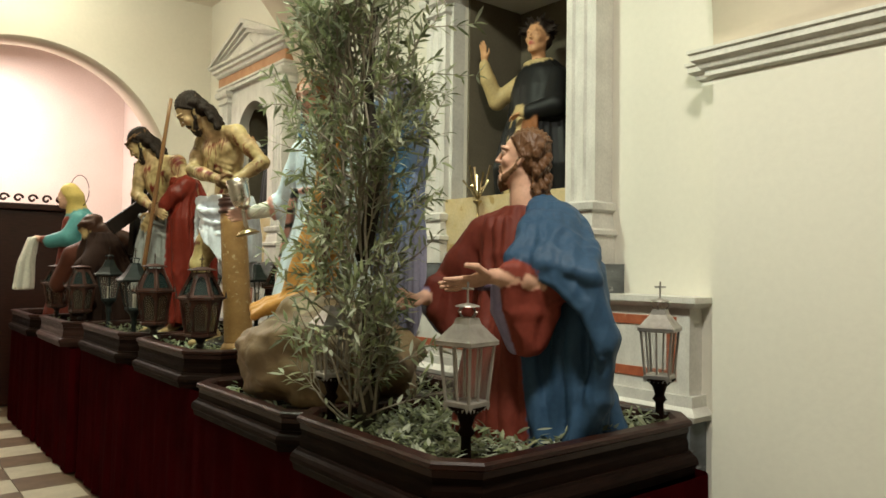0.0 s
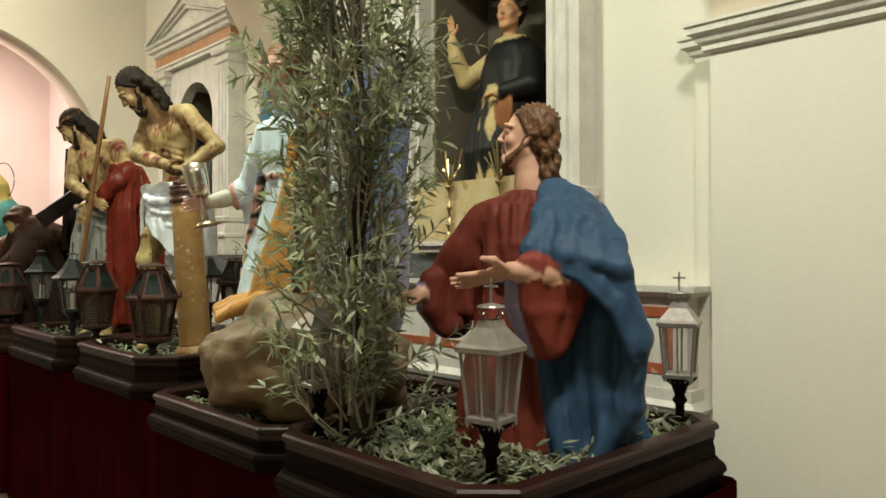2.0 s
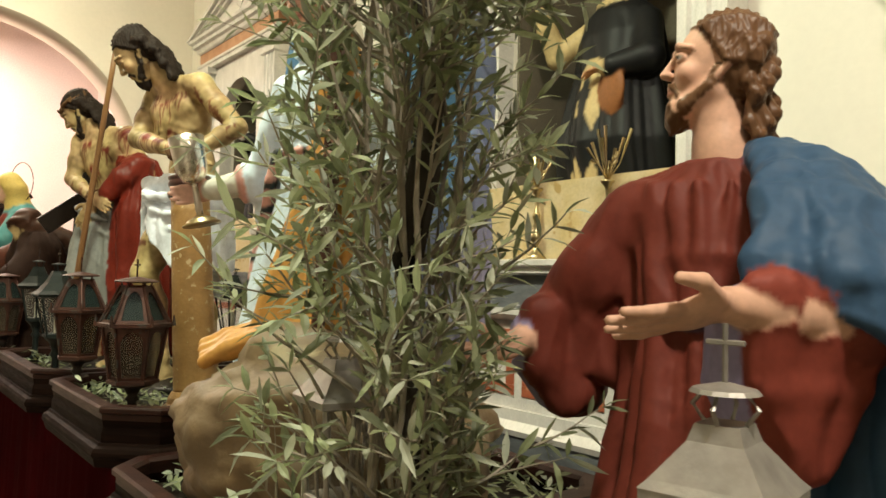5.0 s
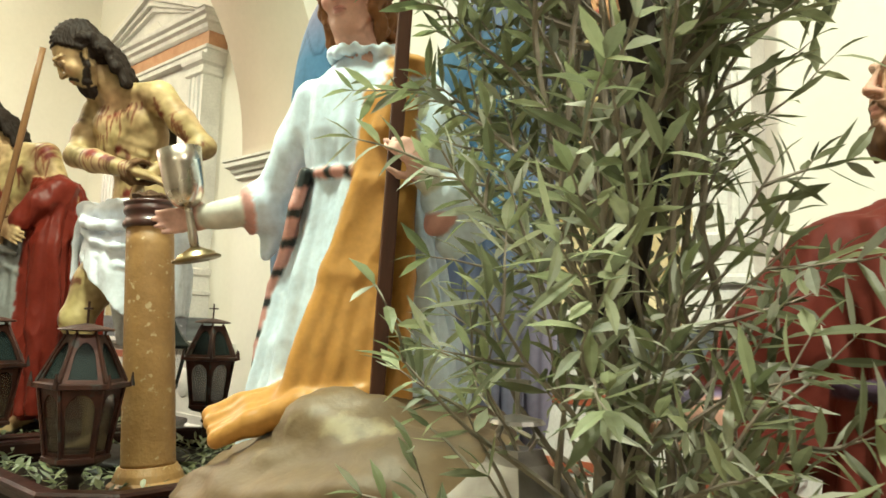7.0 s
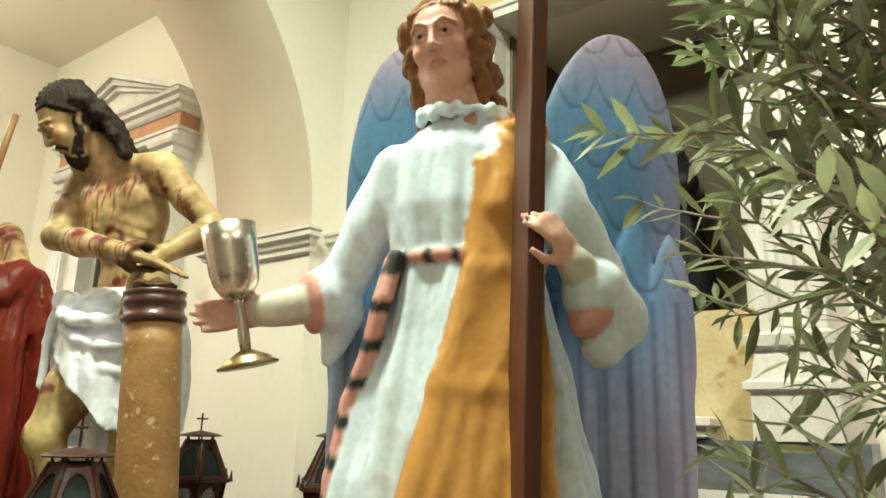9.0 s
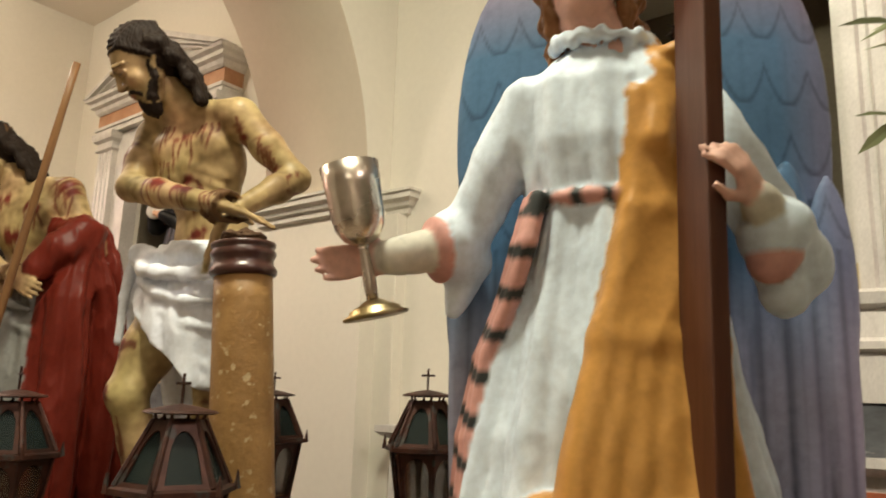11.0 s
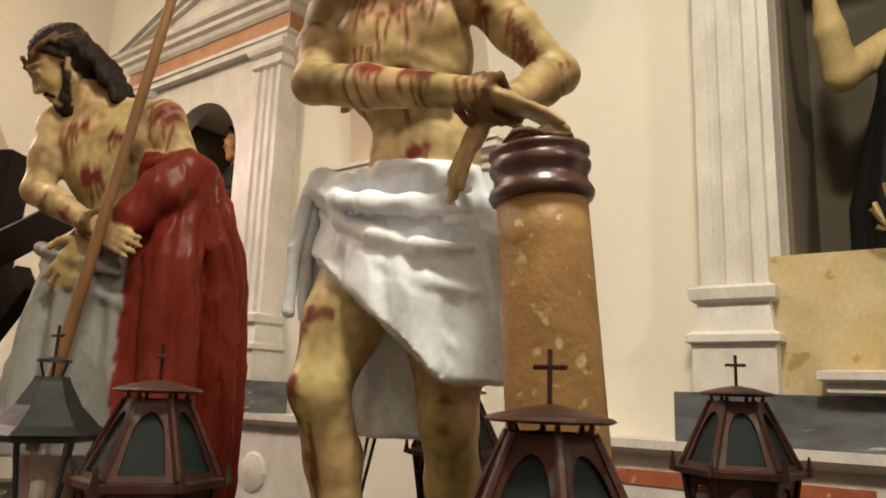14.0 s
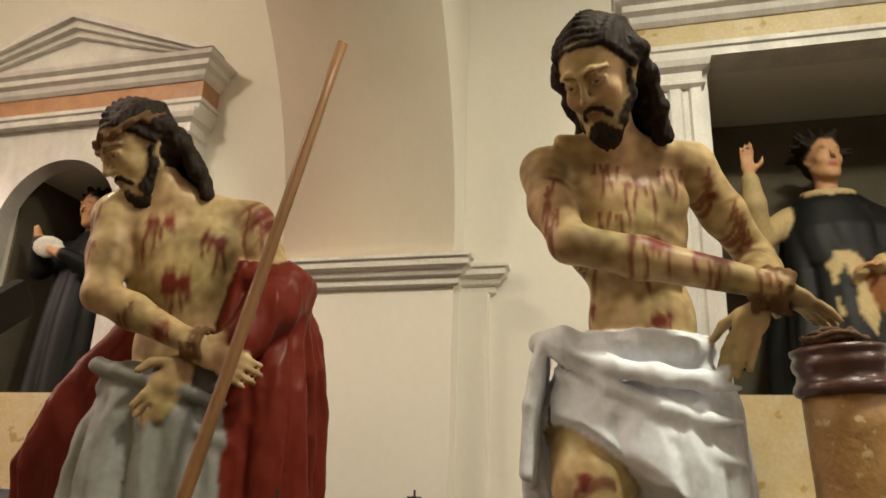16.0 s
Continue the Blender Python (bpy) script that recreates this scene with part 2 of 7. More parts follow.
M_COLUMN = mat("ochre_column", (0.42, 0.24, 0.085), (0.30, 0.16, 0.05), 9, 0.5, 0.25, spots=(0.50, 0.37, 0.20), spot_scale=34, spot_at=0.63)
M_COLLAR = mat("brown_collar", (0.075, 0.025, 0.018), None, 10, 0.35, 0.1, coat=0.3)
M_ROPE = mat("twisted_rope", (0.14, 0.075, 0.035), (0.08, 0.04, 0.02), 60, 0.9, 0.5)
M_CANE = mat("cane", (0.26, 0.13, 0.045), (0.19, 0.085, 0.03), 8, 0.5, 0.15, stretch=(4, 4, 0.5))
M_CROSS = mat("polished_brown_cross", (0.105, 0.032, 0.014), (0.065, 0.020, 0.010), 6, 0.5, 0.08, stretch=(6, 6, 0.5))
M_BLACKWOOD = mat("black_wood", (0.012, 0.009, 0.008), (0.018, 0.012, 0.009), 6, 0.45, 0.1, spec=0.10)
M_TIN = mat("white_tin", (0.42, 0.39, 0.35), (0.28, 0.26, 0.23), 14, 0.42, 0.08, metal=0.55, spots=(0.30, 0.24, 0.18), spot_scale=20, spot_at=0.68)
M_COPPER = mat("rusty_copper", (0.085, 0.030, 0.018), (0.035, 0.015, 0.011), 14, 0.5, 0.2, metal=0.5, spots=(0.06, 0.055, 0.05), spot_scale=16, spot_at=0.6)
M_VERDI = mat("verdigris_tin", (0.018, 0.023, 0.021), (0.010, 0.012, 0.011), 12, 0.5, 0.15, metal=0.1, spec=0.2)
M_IRON = mat("dark_iron", (0.03, 0.022, 0.018), (0.05, 0.03, 0.022), 14, 0.5, 0.2, metal=0.6)
M_GLASS_CLEAR = glass_mat("lantern_glass", (0.45, 0.42, 0.37), 0.08, 0.08)
M_GLASS_FROST = glass_mat("frosted_glass", (0.075, 0.055, 0.036), 0.4, 0.45)
M_GLASS_DARK = glass_mat("dark_green_glass", (0.014, 0.022, 0.020), 0.55, 0.9)
M_GLASS_DARK.node_tree.nodes["Principled BSDF"].inputs["Specular IOR Level"].default_value = 0.2
M_BLACK_ROBE = mat("black_habit", (0.009, 0.009, 0.009), (0.012, 0.012, 0.014), 6, 0.5, 0.15, coat=0.15)
M_CREAM_ROBE = mat("cream_habit", (0.50, 0.38, 0.18), (0.46, 0.32, 0.12), 6, 0.5, 0.12)
M_SKIN_TAN = mat("polychrome_skin_tan", (0.55, 0.30, 0.15), (0.45, 0.24, 0.12), 6, 0.4, 0.05)
M_BOOK = mat("leather_book", (0.25, 0.10, 0.035), None, 8, 0.5, 0.1)
M_TEAL = mat("painted_teal_mantle", (0.10, 0.27, 0.27), (0.07, 0.20, 0.20), 6, 0.45, 0.1)
M_VEIL = mat("painted_yellow_veil", (0.58, 0.44, 0.13), (0.48, 0.35, 0.09), 6, 0.5, 0.1)
M_BROWN_ROBE = mat("painted_brown_robe", (0.024, 0.010, 0.006), (0.022, 0.009, 0.006), 6, 0.85, 0.2)
M_CREAM_CLOTH = mat("cream_linen", (0.66, 0.64, 0.56), None, 8, 0.7, 0.1)
M_POLY = polychrome("painted_carving")
M_CANDLE = mat("candle_wax", (0.70, 0.66, 0.55), None, 8, 0.5, 0.05)


# ---- mesh helpers ----
def link(name, me, mats, parent=None, label=""):
    for m in mats if isinstance(mats, (list, tuple)) else [mats]:
        me.materials.append(m)
    ob = new(name, me)
    if parent:
        ob.parent = parent
    if label:
        ob["label"] = label
    return ob


def part(name, bm, material, parent=None, label="", smooth=False):
    me = bpy.data.meshes.new(name)
    bmesh.ops.recalc_face_normals(bm, faces=bm.faces)
    bm.to_mesh(me)
    bm.free()
    if smooth:
        me.polygons.foreach_set("use_smooth", [True] * len(me.polygons))
    return link(name, me, material, parent, label)


def empty(name, x=0, y=0, z=0):
    ob = new(name)
    ob.matrix_basis = pose(x, y, z)
    ob.empty_display_size = 0.1
    return ob


def box(x0, x1, y0, y1, z0, z1, bevel=0.0, bm=None):
    own = bm is None
    bm = bm or bmesh.new()
    r = bmesh.ops.create_cube(bm, size=1, matrix=Matrix.LocRotScale(((x0 + x1) / 2, (y0 + y1) / 2, (z0 + z1) / 2), None, (abs(x1 - x0), abs(y1 - y0), abs(z1 - z0))))
    if bevel and own:
        bmesh.ops.bevel(bm, geom=bm.edges[:], offset=bevel, segments=2, affect="EDGES", profile=0.6)
    return bm


def lathe(profile, n=24, centre=(0, 0, 0), bm=None, phase=0.0):
    """A turned body round z from (radius, height) pairs; n of 4 or 6 gives a faceted one."""
    bm = bm or bmesh.new()
    rings = []
    for r, z in profile:
        rings.append([bm.verts.new((centre[0] + r * math.cos(2 * math.pi * i / n + phase), centre[1] + r * math.sin(2 * math.pi * i / n + phase), centre[2] + z)) for i in range(n)])
    for a, b in zip(rings, rings[1:]):
        for i in range(n):
            j = (i + 1) % n
            bm.faces.new((a[i], a[j], b[j], b[i]))
    bm.faces.new(rings[0][::-1])
    bm.faces.new(rings[-1])
    return bm


def tube(points, radii, n=8, bm=None):
    bm = bm or bmesh.new()
    pts = [Vector(p) for p in points]
    if not isinstance(radii, (list, tuple)):
        radii = [radii] * len(pts)
    rings = []
    for i, p in enumerate(pts):
        d = (pts[min(i + 1, len(pts) - 1)] - pts[max(i - 1, 0)]).normalized()
        u = d.cross(Vector((0, 0, 1)))
        if u.length < 0.05:
            u = d.cross(Vector((0, 1, 0)))
        u.normalize()
        w = d.cross(u)
        rings.append([bm.verts.new(p + radii[i] * (math.cos(2 * math.pi * k / n) * u + math.sin(2 * math.pi * k / n) * w)) for k in range(n)])
    for a, b in zip(rings, rings[1:]):
        for i in range(n):
            j = (i + 1) % n
            bm.faces.new((a[i], a[j], b[j], b[i]))
    bm.faces.new(rings[0][::-1])
    bm.faces.new(rings[-1])
    return bm


def prism(outline, depth_axis, a, b, bm=None):
    """Extrudes a closed outline of (u, v) between a and b along an axis: 'x' takes (y, z), 'y' takes (x, z), 'z' takes (x, y)."""
    bm = bm or bmesh.new()
    put = {"x": lambda u, v, w: (w, u, v), "y": lambda u, v, w: (u, w, v), "z": lambda u, v, w: (u, v, w)}[depth_axis]
    p = [bm.verts.new(put(u, v, a)) for u, v in outline]
    q = [bm.verts.new(put(u, v, b)) for u, v in outline]
    n = len(outline)
    for i in range(n):
        bm.faces.new((p[i], p[(i + 1) % n], q[(i + 1) % n], q[i]))
    bm.faces.new(p[::-1])
    bm.faces.new(q)
    return bm


def moulding(profile, y0, y1, wall_x, base=0.0, bm=None):
    """A wall moulding that runs along y on a wall facing -x; the profile is (reach, z) pairs, mitred round at both ends."""
    bm = bm or bmesh.new()
    rows = []
    for reach, z in profile:
        e = max(0, reach - base)
        rows.append([bm.verts.new(c) for c in ((wall_x, y0 - e, z), (wall_x - reach, y0 - e, z), (wall_x - reach, y1 + e, z), (wall_x, y1 + e, z))])
    for a, b in zip(rows, rows[1:]):
        for i in range(3):
            bm.faces.new((a[i], a[i + 1], b[i + 1], b[i]))
        bm.faces.new((a[3], a[0], b[0], b[3]))
    bm.faces.new(rows[0])
    bm.faces.new(rows[-1][::-1])
    return bm


# ---- sculpting of carved figures: distance forms blended on a grid ----
def unit(v):
    v = np.array(v, float)
    return v / np.linalg.norm(v)


def aged_skin(p, m, col):
    """Old flesh paint gone brown and greenish in patches."""
    for i in np.nonzero(m == 0)[0]:
        q = Vector(p[i])
        n = noise.noise(Vector((q.x * 13, q.y * 13, q.z * 6))) + 0.5 * noise.noise(q * 42)
        g = noise.noise(q * 8 + Vector((5, 1, 9)))
        k = min(1.18, max(0.45, 0.90 + 0.58 * n))
        col[i, 0] *= k * (1 - 0.09 * g)
        col[i, 1] *= k * (1 - 0.02 + 0.06 * g - 0.12 * (1 - k))
        col[i, 2] *= k * (1 - 0.28 * (1 - k) - 0.12 * g)
        col[i, 3] = min(0.7, max(0.28, 0.45 - 0.25 * n))
    return col


def wound_paint(marks):
    """Painted gashes with runs below them: (place, direction, length, width)."""
    def value(p):
        v = np.zeros(len(p))
        for q, d, L, w in marks:
            q, d = np.array(q, float), unit(d)
            u = p - q
            t = u @ d
            rad = np.linalg.norm(u - t[:, None] * d, axis=1)
            wob = 1 + 0.35 * np.sin(t * 130 + q[2] * 40) + 0.2 * np.sin(t * 310)
            v = np.maximum(v, np.clip(1.6 - rad / (w * wob), 0, 1) * np.clip(4 * (1 - 2 * abs(t) / L), 0, 1))
            flat = unit((d[0], d[1], 0.0001))
            for k in range(4):
                off = q + d * (L * (k / 3 - 0.5) * 0.75)
                h = off[2] - p[:, 2]
                run = L * (0.4 + 1.3 * ((k * 37 + int(q[2] * 90)) % 7) / 7)
                side = abs(u @ flat - (off - q) @ flat + 0.004 * np.sin(h * 45 + 2 * k + q[0] * 50))
                near = np.hypot(p[:, 0] - off[0], p[:, 1] - off[1]) < 0.06
                v = np.maximum(v, 0.8 * np.clip(1.7 - side / 0.0036, 0, 1) * ((h > 0) & (h < run) & near) * np.clip(3 * (1 - h / run), 0, 1))
        return v
    return value


def face_paint(p, m, col, basis, eyes=1.0, brow=(0.05, 0.025, 0.015), blush=0.3, lips=(0.40, 0.12, 0.09), iris=(0.05, 0.03, 0.02)):
    """Painted eyes, lids, brows, lips and cheeks, with shade painted into the eye sockets, in the head's own axes."""
    c, R, F, U, s = basis
    q = (p - c) / s
    x, f, u = q @ R, q @ F, q @ U
    skin = (m == 0) & (f > 0.035) & (abs(x) < 0.075) & (abs(u) < 0.09)
    ax = abs(x)

    def lay(w, rgb, rough=None):
        w = np.where(skin, np.clip(w, 0, 1), 0)[:, None]
        col[:, :3] = col[:, :3] * (1 - w) + np.array(rgb) * w
        if rough is not None:
            col[:, 3:] = col[:, 3:] * (1 - w) + rough * w

    flush = np.exp(-((ax - 0.043) / 0.019) ** 2 - ((u + 0.026) / 0.021) ** 2) + 0.6 * np.exp(-(x / 0.014) ** 2 - ((u + 0.02) / 0.012) ** 2)
    lay(blush * flush, (0.62, 0.20, 0.15))
    # Eye sockets darkened: their shading is put into the colour.
    lay(0.20 * np.exp(-((ax - 0.031) / 0.02) ** 2 - ((u - 0.016) / 0.014) ** 2), (0.28, 0.13, 0.09))
    arch = 0.039 - 0.010 * ((ax - 0.030) / 0.022) ** 2
    lay(0.60 * np.clip(1.6 - abs(u - arch) / (0.0030 * (1.2 - (ax - 0.012) / 0.07)), 0, 1) * ((ax > 0.010) & (ax < 0.056)), brow)
    ex, eu = (ax - 0.031) / 0.0145, (u - 0.0145 + 0.003 * (1 - eyes)) / (0.0066 * eyes)
    inside = np.clip(3 * (1 - ex ** 2 - eu ** 2), 0, 1)
    lay(inside, (0.46, 0.40, 0.34), 0.2)
    lay(inside * np.clip(3 * (1.25 - np.hypot(ax - 0.031, u - 0.0140) / 0.0050), 0, 1), iris, 0.12)
    rim = abs(np.sqrt(ex ** 2 + eu ** 2) - 1.05)
    lay(0.6 * np.clip(1 - rim / 0.22, 0, 1) * (u > 0.0135 - 0.003 * (1 - eyes)), (0.06, 0.03, 0.02))
    lip = np.clip(2.5 * (1.1 - np.hypot(x / 0.023, (u + 0.0545) / 0.0115)), 0, 1)
    lay(0.8 * lip, lips)
    lay(0.7 * np.clip(1 - abs(u + 0.0545 - 0.002 * np.cos(x * 160)) / 0.0014, 0, 1) * (ax < 0.021), (0.10, 0.03, 0.025))
    return col


class Sculpt:
    def __init__(self, lo, hi, res):
        self.lo, self.res = np.array(lo, float), res
        n = np.ceil((np.array(hi) - self.lo) / res).astype(int) + 1
        self.ax = [np.float32(self.lo[i] + res * np.arange(n[i])) for i in range(3)]
        self.d = np.full(n, 0.2, np.float32)
        self.own = np.zeros(n, np.int8)

    def block(self, lo, hi, pad):
        s = []
        for i in range(3):
            a = int(np.clip(math.floor((lo[i] - pad - self.lo[i]) / self.res), 0, len(self.ax[i]) - 1))
            b = int(np.clip(math.ceil((hi[i] + pad - self.lo[i]) / self.res) + 1, a + 1, len(self.ax[i])))
            s.append(slice(a, b))
        X, Y, Z = np.meshgrid(self.ax[0][s[0]], self.ax[1][s[1]], self.ax[2][s[2]], indexing="ij", sparse=True)
        return tuple(s), X, Y, Z

    def merge(self, s, e, m, k, cut=False):
        d = self.d[s]
        if cut:
            h = np.clip(0.5 - 0.5 * (d + e) / k, 0, 1)
            self.d[s] = d * (1 - h) - e * h + k * h * (1 - h)
            return
        self.own[s] = np.where(e < d, m, self.own[s])
        h = np.clip(0.5 + 0.5 * (e - d) / k, 0, 1)
        self.d[s] = e * (1 - h) + d * h - k * h * (1 - h)

    def cap(self, a, b, ra, rb, m, k=0.015, cut=False):
        a, b = np.array(a, float), np.array(b, float)
        r = max(ra, rb)
        s, X, Y, Z = self.block(np.minimum(a, b) - r, np.maximum(a, b) + r, k + 0.03)
        v = b - a
        t = np.clip(((X - a[0]) * v[0] + (Y - a[1]) * v[1] + (Z - a[2]) * v[2]) / max(v @ v, 1e-9), 0, 1)
        e = np.sqrt((X - a[0] - t * v[0]) ** 2 + (Y - a[1] - t * v[1]) ** 2 + (Z - a[2] - t * v[2]) ** 2) - (ra + (rb - ra) * t)
        self.merge(s, e, m, k, cut)

    def chain(self, pts, radii, m, k=0.015):
        for i in range(len(pts) - 1):
            self.cap(pts[i], pts[i + 1], radii[i], radii[i + 1], m, k)

    def ell(self, c, r, m, k=0.02, fwd=(0, 1, 0), up=(0, 0, 1), cut=False, folds=None):
        """An ellipsoid with half sizes (side, forward, up) turned to fwd and up; folds: (depth, waves a metre) along its side axis."""
        c = np.array(c, float)
        F = unit(fwd)
        U = unit(np.array(up) - F * (F @ np.array(up, float)))
        S = np.cross(F, U)
        R = max(r)
        s, X, Y, Z = self.block(c - R, c + R, k + 0.03)
        P = [X - c[0], Y - c[1], Z - c[2]]
        q = [(P[0] * A[0] + P[1] * A[1] + P[2] * A[2]) / r[i] for i, A in enumerate((S, F, U))]
        n0 = np.sqrt(q[0] ** 2 + q[1] ** 2 + q[2] ** 2)
        n1 = np.sqrt((q[0] / r[0]) ** 2 + (q[1] / r[1]) ** 2 + (q[2] / r[2]) ** 2) + 1e-6
        e = n0 * (n0 - 1) / n1
        e = np.where(n0 < 1e-3, -min(r), e)
        if folds:
            e = e + folds[0] * np.sin(folds[1] * q[0] * r[0] + 2.5 * np.sin(3 * q[2]))
        self.merge(s, e, m, k, cut)

    def loft(self, levels, m, k=0.03, folds=(), cut=None):
        """A draped body of stacked ellipses (z, cx, cy, rx, ry, turn), from the bottom up; folds: (depth at bottom, at top, count, phase, sway)."""
        a = np.array(levels, float)
        z0, z1 = a[0, 0], a[-1, 0]
        rr = max(a[:, 3].max(), a[:, 4].max())
        s, X, Y, Z = self.block((a[:, 1].min() - rr, a[:, 2].min() - rr, z0), (a[:, 1].max() + rr, a[:, 2].max() + rr, z1), k + 0.03)
        z = Z
        cx, cy, rx, ry, tu = [np.interp(z, a[:, 0], a[:, i]).astype(np.float32) for i in range(1, 6)]
        tu = np.radians(tu)
        dx, dy = X - cx, Y - cy
        u, v = dx * np.cos(tu) + dy * np.sin(tu), -dx * np.sin(tu) + dy * np.cos(tu)
        e = (np.sqrt((u / rx) ** 2 + (v / ry) ** 2) - 1) * np.minimum(rx, ry)
        th = np.arctan2(v / ry, u / rx)
        f = (z - z0) / (z1 - z0)
        for d0, d1, n, ph, sway in folds:
            e = e + (d0 + (d1 - d0) * f) * (1 - 2 * np.abs(np.sin(0.5 * (n * th + ph + sway * f + 0.6 * np.sin(2.0 * th + 5 * f)))) ** 0.8)
        e = np.maximum(e, np.maximum(z0 - z, z - z1))
        if cut:
            e = np.maximum(e, cut[0] * X + cut[1] * Y + cut[2] * Z - cut[3])
        self.merge(s, e, m, k)

    def head(self, c, face, s, skin, hair, beard=None, up=(0, 0, 1), lip=None, eye=None):
        F = unit(face)
        U = unit(np.array(up) - F * (F @ np.array(up, float)))
        R = np.cross(F, U)
        c = np.array(c, float)
        P = lambda r, f, u: c + s * (r * R + f * F + u * U)
        E = lambda p, r, m, k=0.015, cut=False: self.ell(P(*p), [s * v for v in r], m, s * k, F, U, cut)
        C = lambda p, q, a, b, m, k, cut=False: self.cap(P(*p), P(*q), s * a, s * b, m, s * k, cut)
        E((0, -0.012, 0.03), (0.073, 0.092, 0.092), skin)
        E((0, 0.026, -0.040), (0.053, 0.058, 0.072), skin, 0.03)
        E((0, 0.060, -0.095), (0.021, 0.021, 0.018), skin, 0.022)
        for r in (-1, 1):
            C((r * 0.052, 0.005, -0.055), (r * 0.022, 0.058, -0.094), 0.018, 0.016, skin, 0.024)
            E((r * 0.040, 0.058, -0.020), (0.020, 0.018, 0.019), skin, 0.024)
            E((r * 0.032, 0.098, 0.014), (0.021, 0.018, 0.013), skin, 0.016, True)
            E((r * 0.031, 0.068, 0.015), (0.0155, 0.0135, 0.0115), skin, 0.003)
            self.chain([P(r * 0.014, 0.079, 0.014), P(r * 0.024, 0.0835, 0.0215), P(r * 0.036, 0.080, 0.0215), P(r * 0.048, 0.068, 0.015)], [s * 0.0028, s * 0.0034, s * 0.0034, s * 0.0028], skin, s * 0.004)
            self.chain([P(r * 0.016, 0.078, 0.010), P(r * 0.030, 0.081, 0.0065), P(r * 0.046, 0.069, 0.010)], [s * 0.0026, s * 0.003, s * 0.0026], skin, s * 0.005)
            self.chain([P(r * 0.010, 0.083, 0.034), P(r * 0.030, 0.083, 0.041), P(r * 0.054, 0.062, 0.034)], [s * 0.007, s * 0.0065, s * 0.005], skin, s * 0.012)
            E((r * 0.0115, 0.092, -0.020), (0.0075, 0.0095, 0.0075), skin, 0.006)
            E((r * 0.0065, 0.100, -0.0285), (0.0035, 0.006, 0.004), skin, 0.003, True)
            self.chain([P(r * 0.074, -0.004, 0.022), P(r * 0.083, -0.016, 0.014), P(r * 0.082, -0.016, -0.004), P(r * 0.073, -0.002, -0.026)], [s * 0.006, s * 0.006, s * 0.0055, s * 0.007], skin, s * 0.006)
        C((0, 0.082, 0.030), (0, 0.104, -0.016), 0.0062, 0.0088, skin, 0.010)
        E((0, 0.103, -0.019), (0.0095, 0.009, 0.008), skin, 0.006)
        lm = skin if lip is None else lip
        for r in (-1, 1):
            self.chain([P(0, 0.0875, -0.0495), P(r * 0.008, 0.087, -0.0478), P(r * 0.022, 0.0755, -0.0535)], [s * 0.0042, s * 0.0046, s * 0.0022], lm, s * 0.004)
            self.chain([P(0, 0.0865, -0.0610), P(r * 0.010, 0.084, -0.0600), P(r * 0.020, 0.0755, -0.0555)], [s * 0.0056, s * 0.005, s * 0.0022], lm, s * 0.004)
        if beard:
            E((0, 0.062, -0.105), (0.033, 0.030, 0.040), beard, 0.016)
            for r in (-1, 1):
                self.chain([P(r * 0.068, 0.000, -0.010), P(r * 0.062, 0.012, -0.050), P(r * 0.034, 0.052, -0.090), P(r * 0.012, 0.068, -0.118)], [s * 0.008, s * 0.013, s * 0.018, s * 0.016], beard, s * 0.010)
                self.chain([P(r * 0.003, 0.090, -0.039), P(r * 0.018, 0.084, -0.045), P(r * 0.030, 0.070, -0.068)], [s * 0.0050, s * 0.0058, s * 0.0065], beard, s * 0.004)
                for k in range(3):
                    C((r * (0.006 + 0.010 * k), 0.074 - 0.004 * k, -0.110), (r * (0.010 + 0.006 * k), 0.070 - 0.006 * k, -0.145 + 0.006 * k), 0.011, 0.005, beard, 0.005)
        E((0, -0.030, 0.052), (0.084, 0.092, 0.086), hair, 0.004)
        E((0, -0.050, 0.0), (0.084, 0.066, 0.080), hair, 0.01)
        for q in (-1, 1):
            for i in range(11):
                w = math.radians(24 + 13 * i)
                A = P(q * 0.004, -0.030 + 0.094 * math.cos(w), 0.054 + 0.086 * math.sin(w))
                B = P(q * 0.060, -0.030 + 0.074 * math.cos(w), 0.064 + 0.040 * math.sin(w))
                C_ = P(q * 0.084, -0.045 + 0.036 * math.cos(w), 0.008)
                self.chain([A, B, C_], [s * 0.007, s * 0.0085, s * 0.0095], hair, s * 0.004)
        self.faces = [(c, R, F, U, s)]
        return P, R, F, U

    def sheet(self, rows, thick, m, k=0.012, n=9):
        """A draped cloth between poly-lines of equal length, laid as overlapping strands."""
        rows = [[np.array(p, float) for p in row] for row in rows]
        span = len(rows) - 1
        for i in range(n):
            t = i / (n - 1) * span
            j = min(int(t), span - 1)
            pts = [a + (b - a) * (t - j) for a, b in zip(rows[j], rows[j + 1])]
            self.chain(pts, [thick * (1 + 0.25 * math.sin(i * 2.1))] * len(pts), m, k)

    def hand(self, w, d, n, size, m, spread=0.25, curl=0.15, thumb=1):
        """A carved hand from the wrist w along d, its palm facing n."""
        w, d = np.array(w, float), unit(d)
        n = unit(np.array(n) - d * (d @ np.array(n, float)))
        t = np.cross(d, n) * thumb
        q = size
        self.ell(w + d * 0.045 * q, (0.038 * q, 0.05 * q, 0.018 * q), m, 0.012, d, n)
        for i, (o, L) in enumerate(((0.027, 0.075), (0.010, 0.088), (-0.009, 0.082), (-0.027, 0.065))):
            a = w + d * 0.085 * q + t * o * q
            dd = unit(d + t * spread * o * 12 + n * curl)
            b = a + dd * L * 0.5 * q
            c = b + unit(dd + n * curl * 2) * L * 0.5 * q
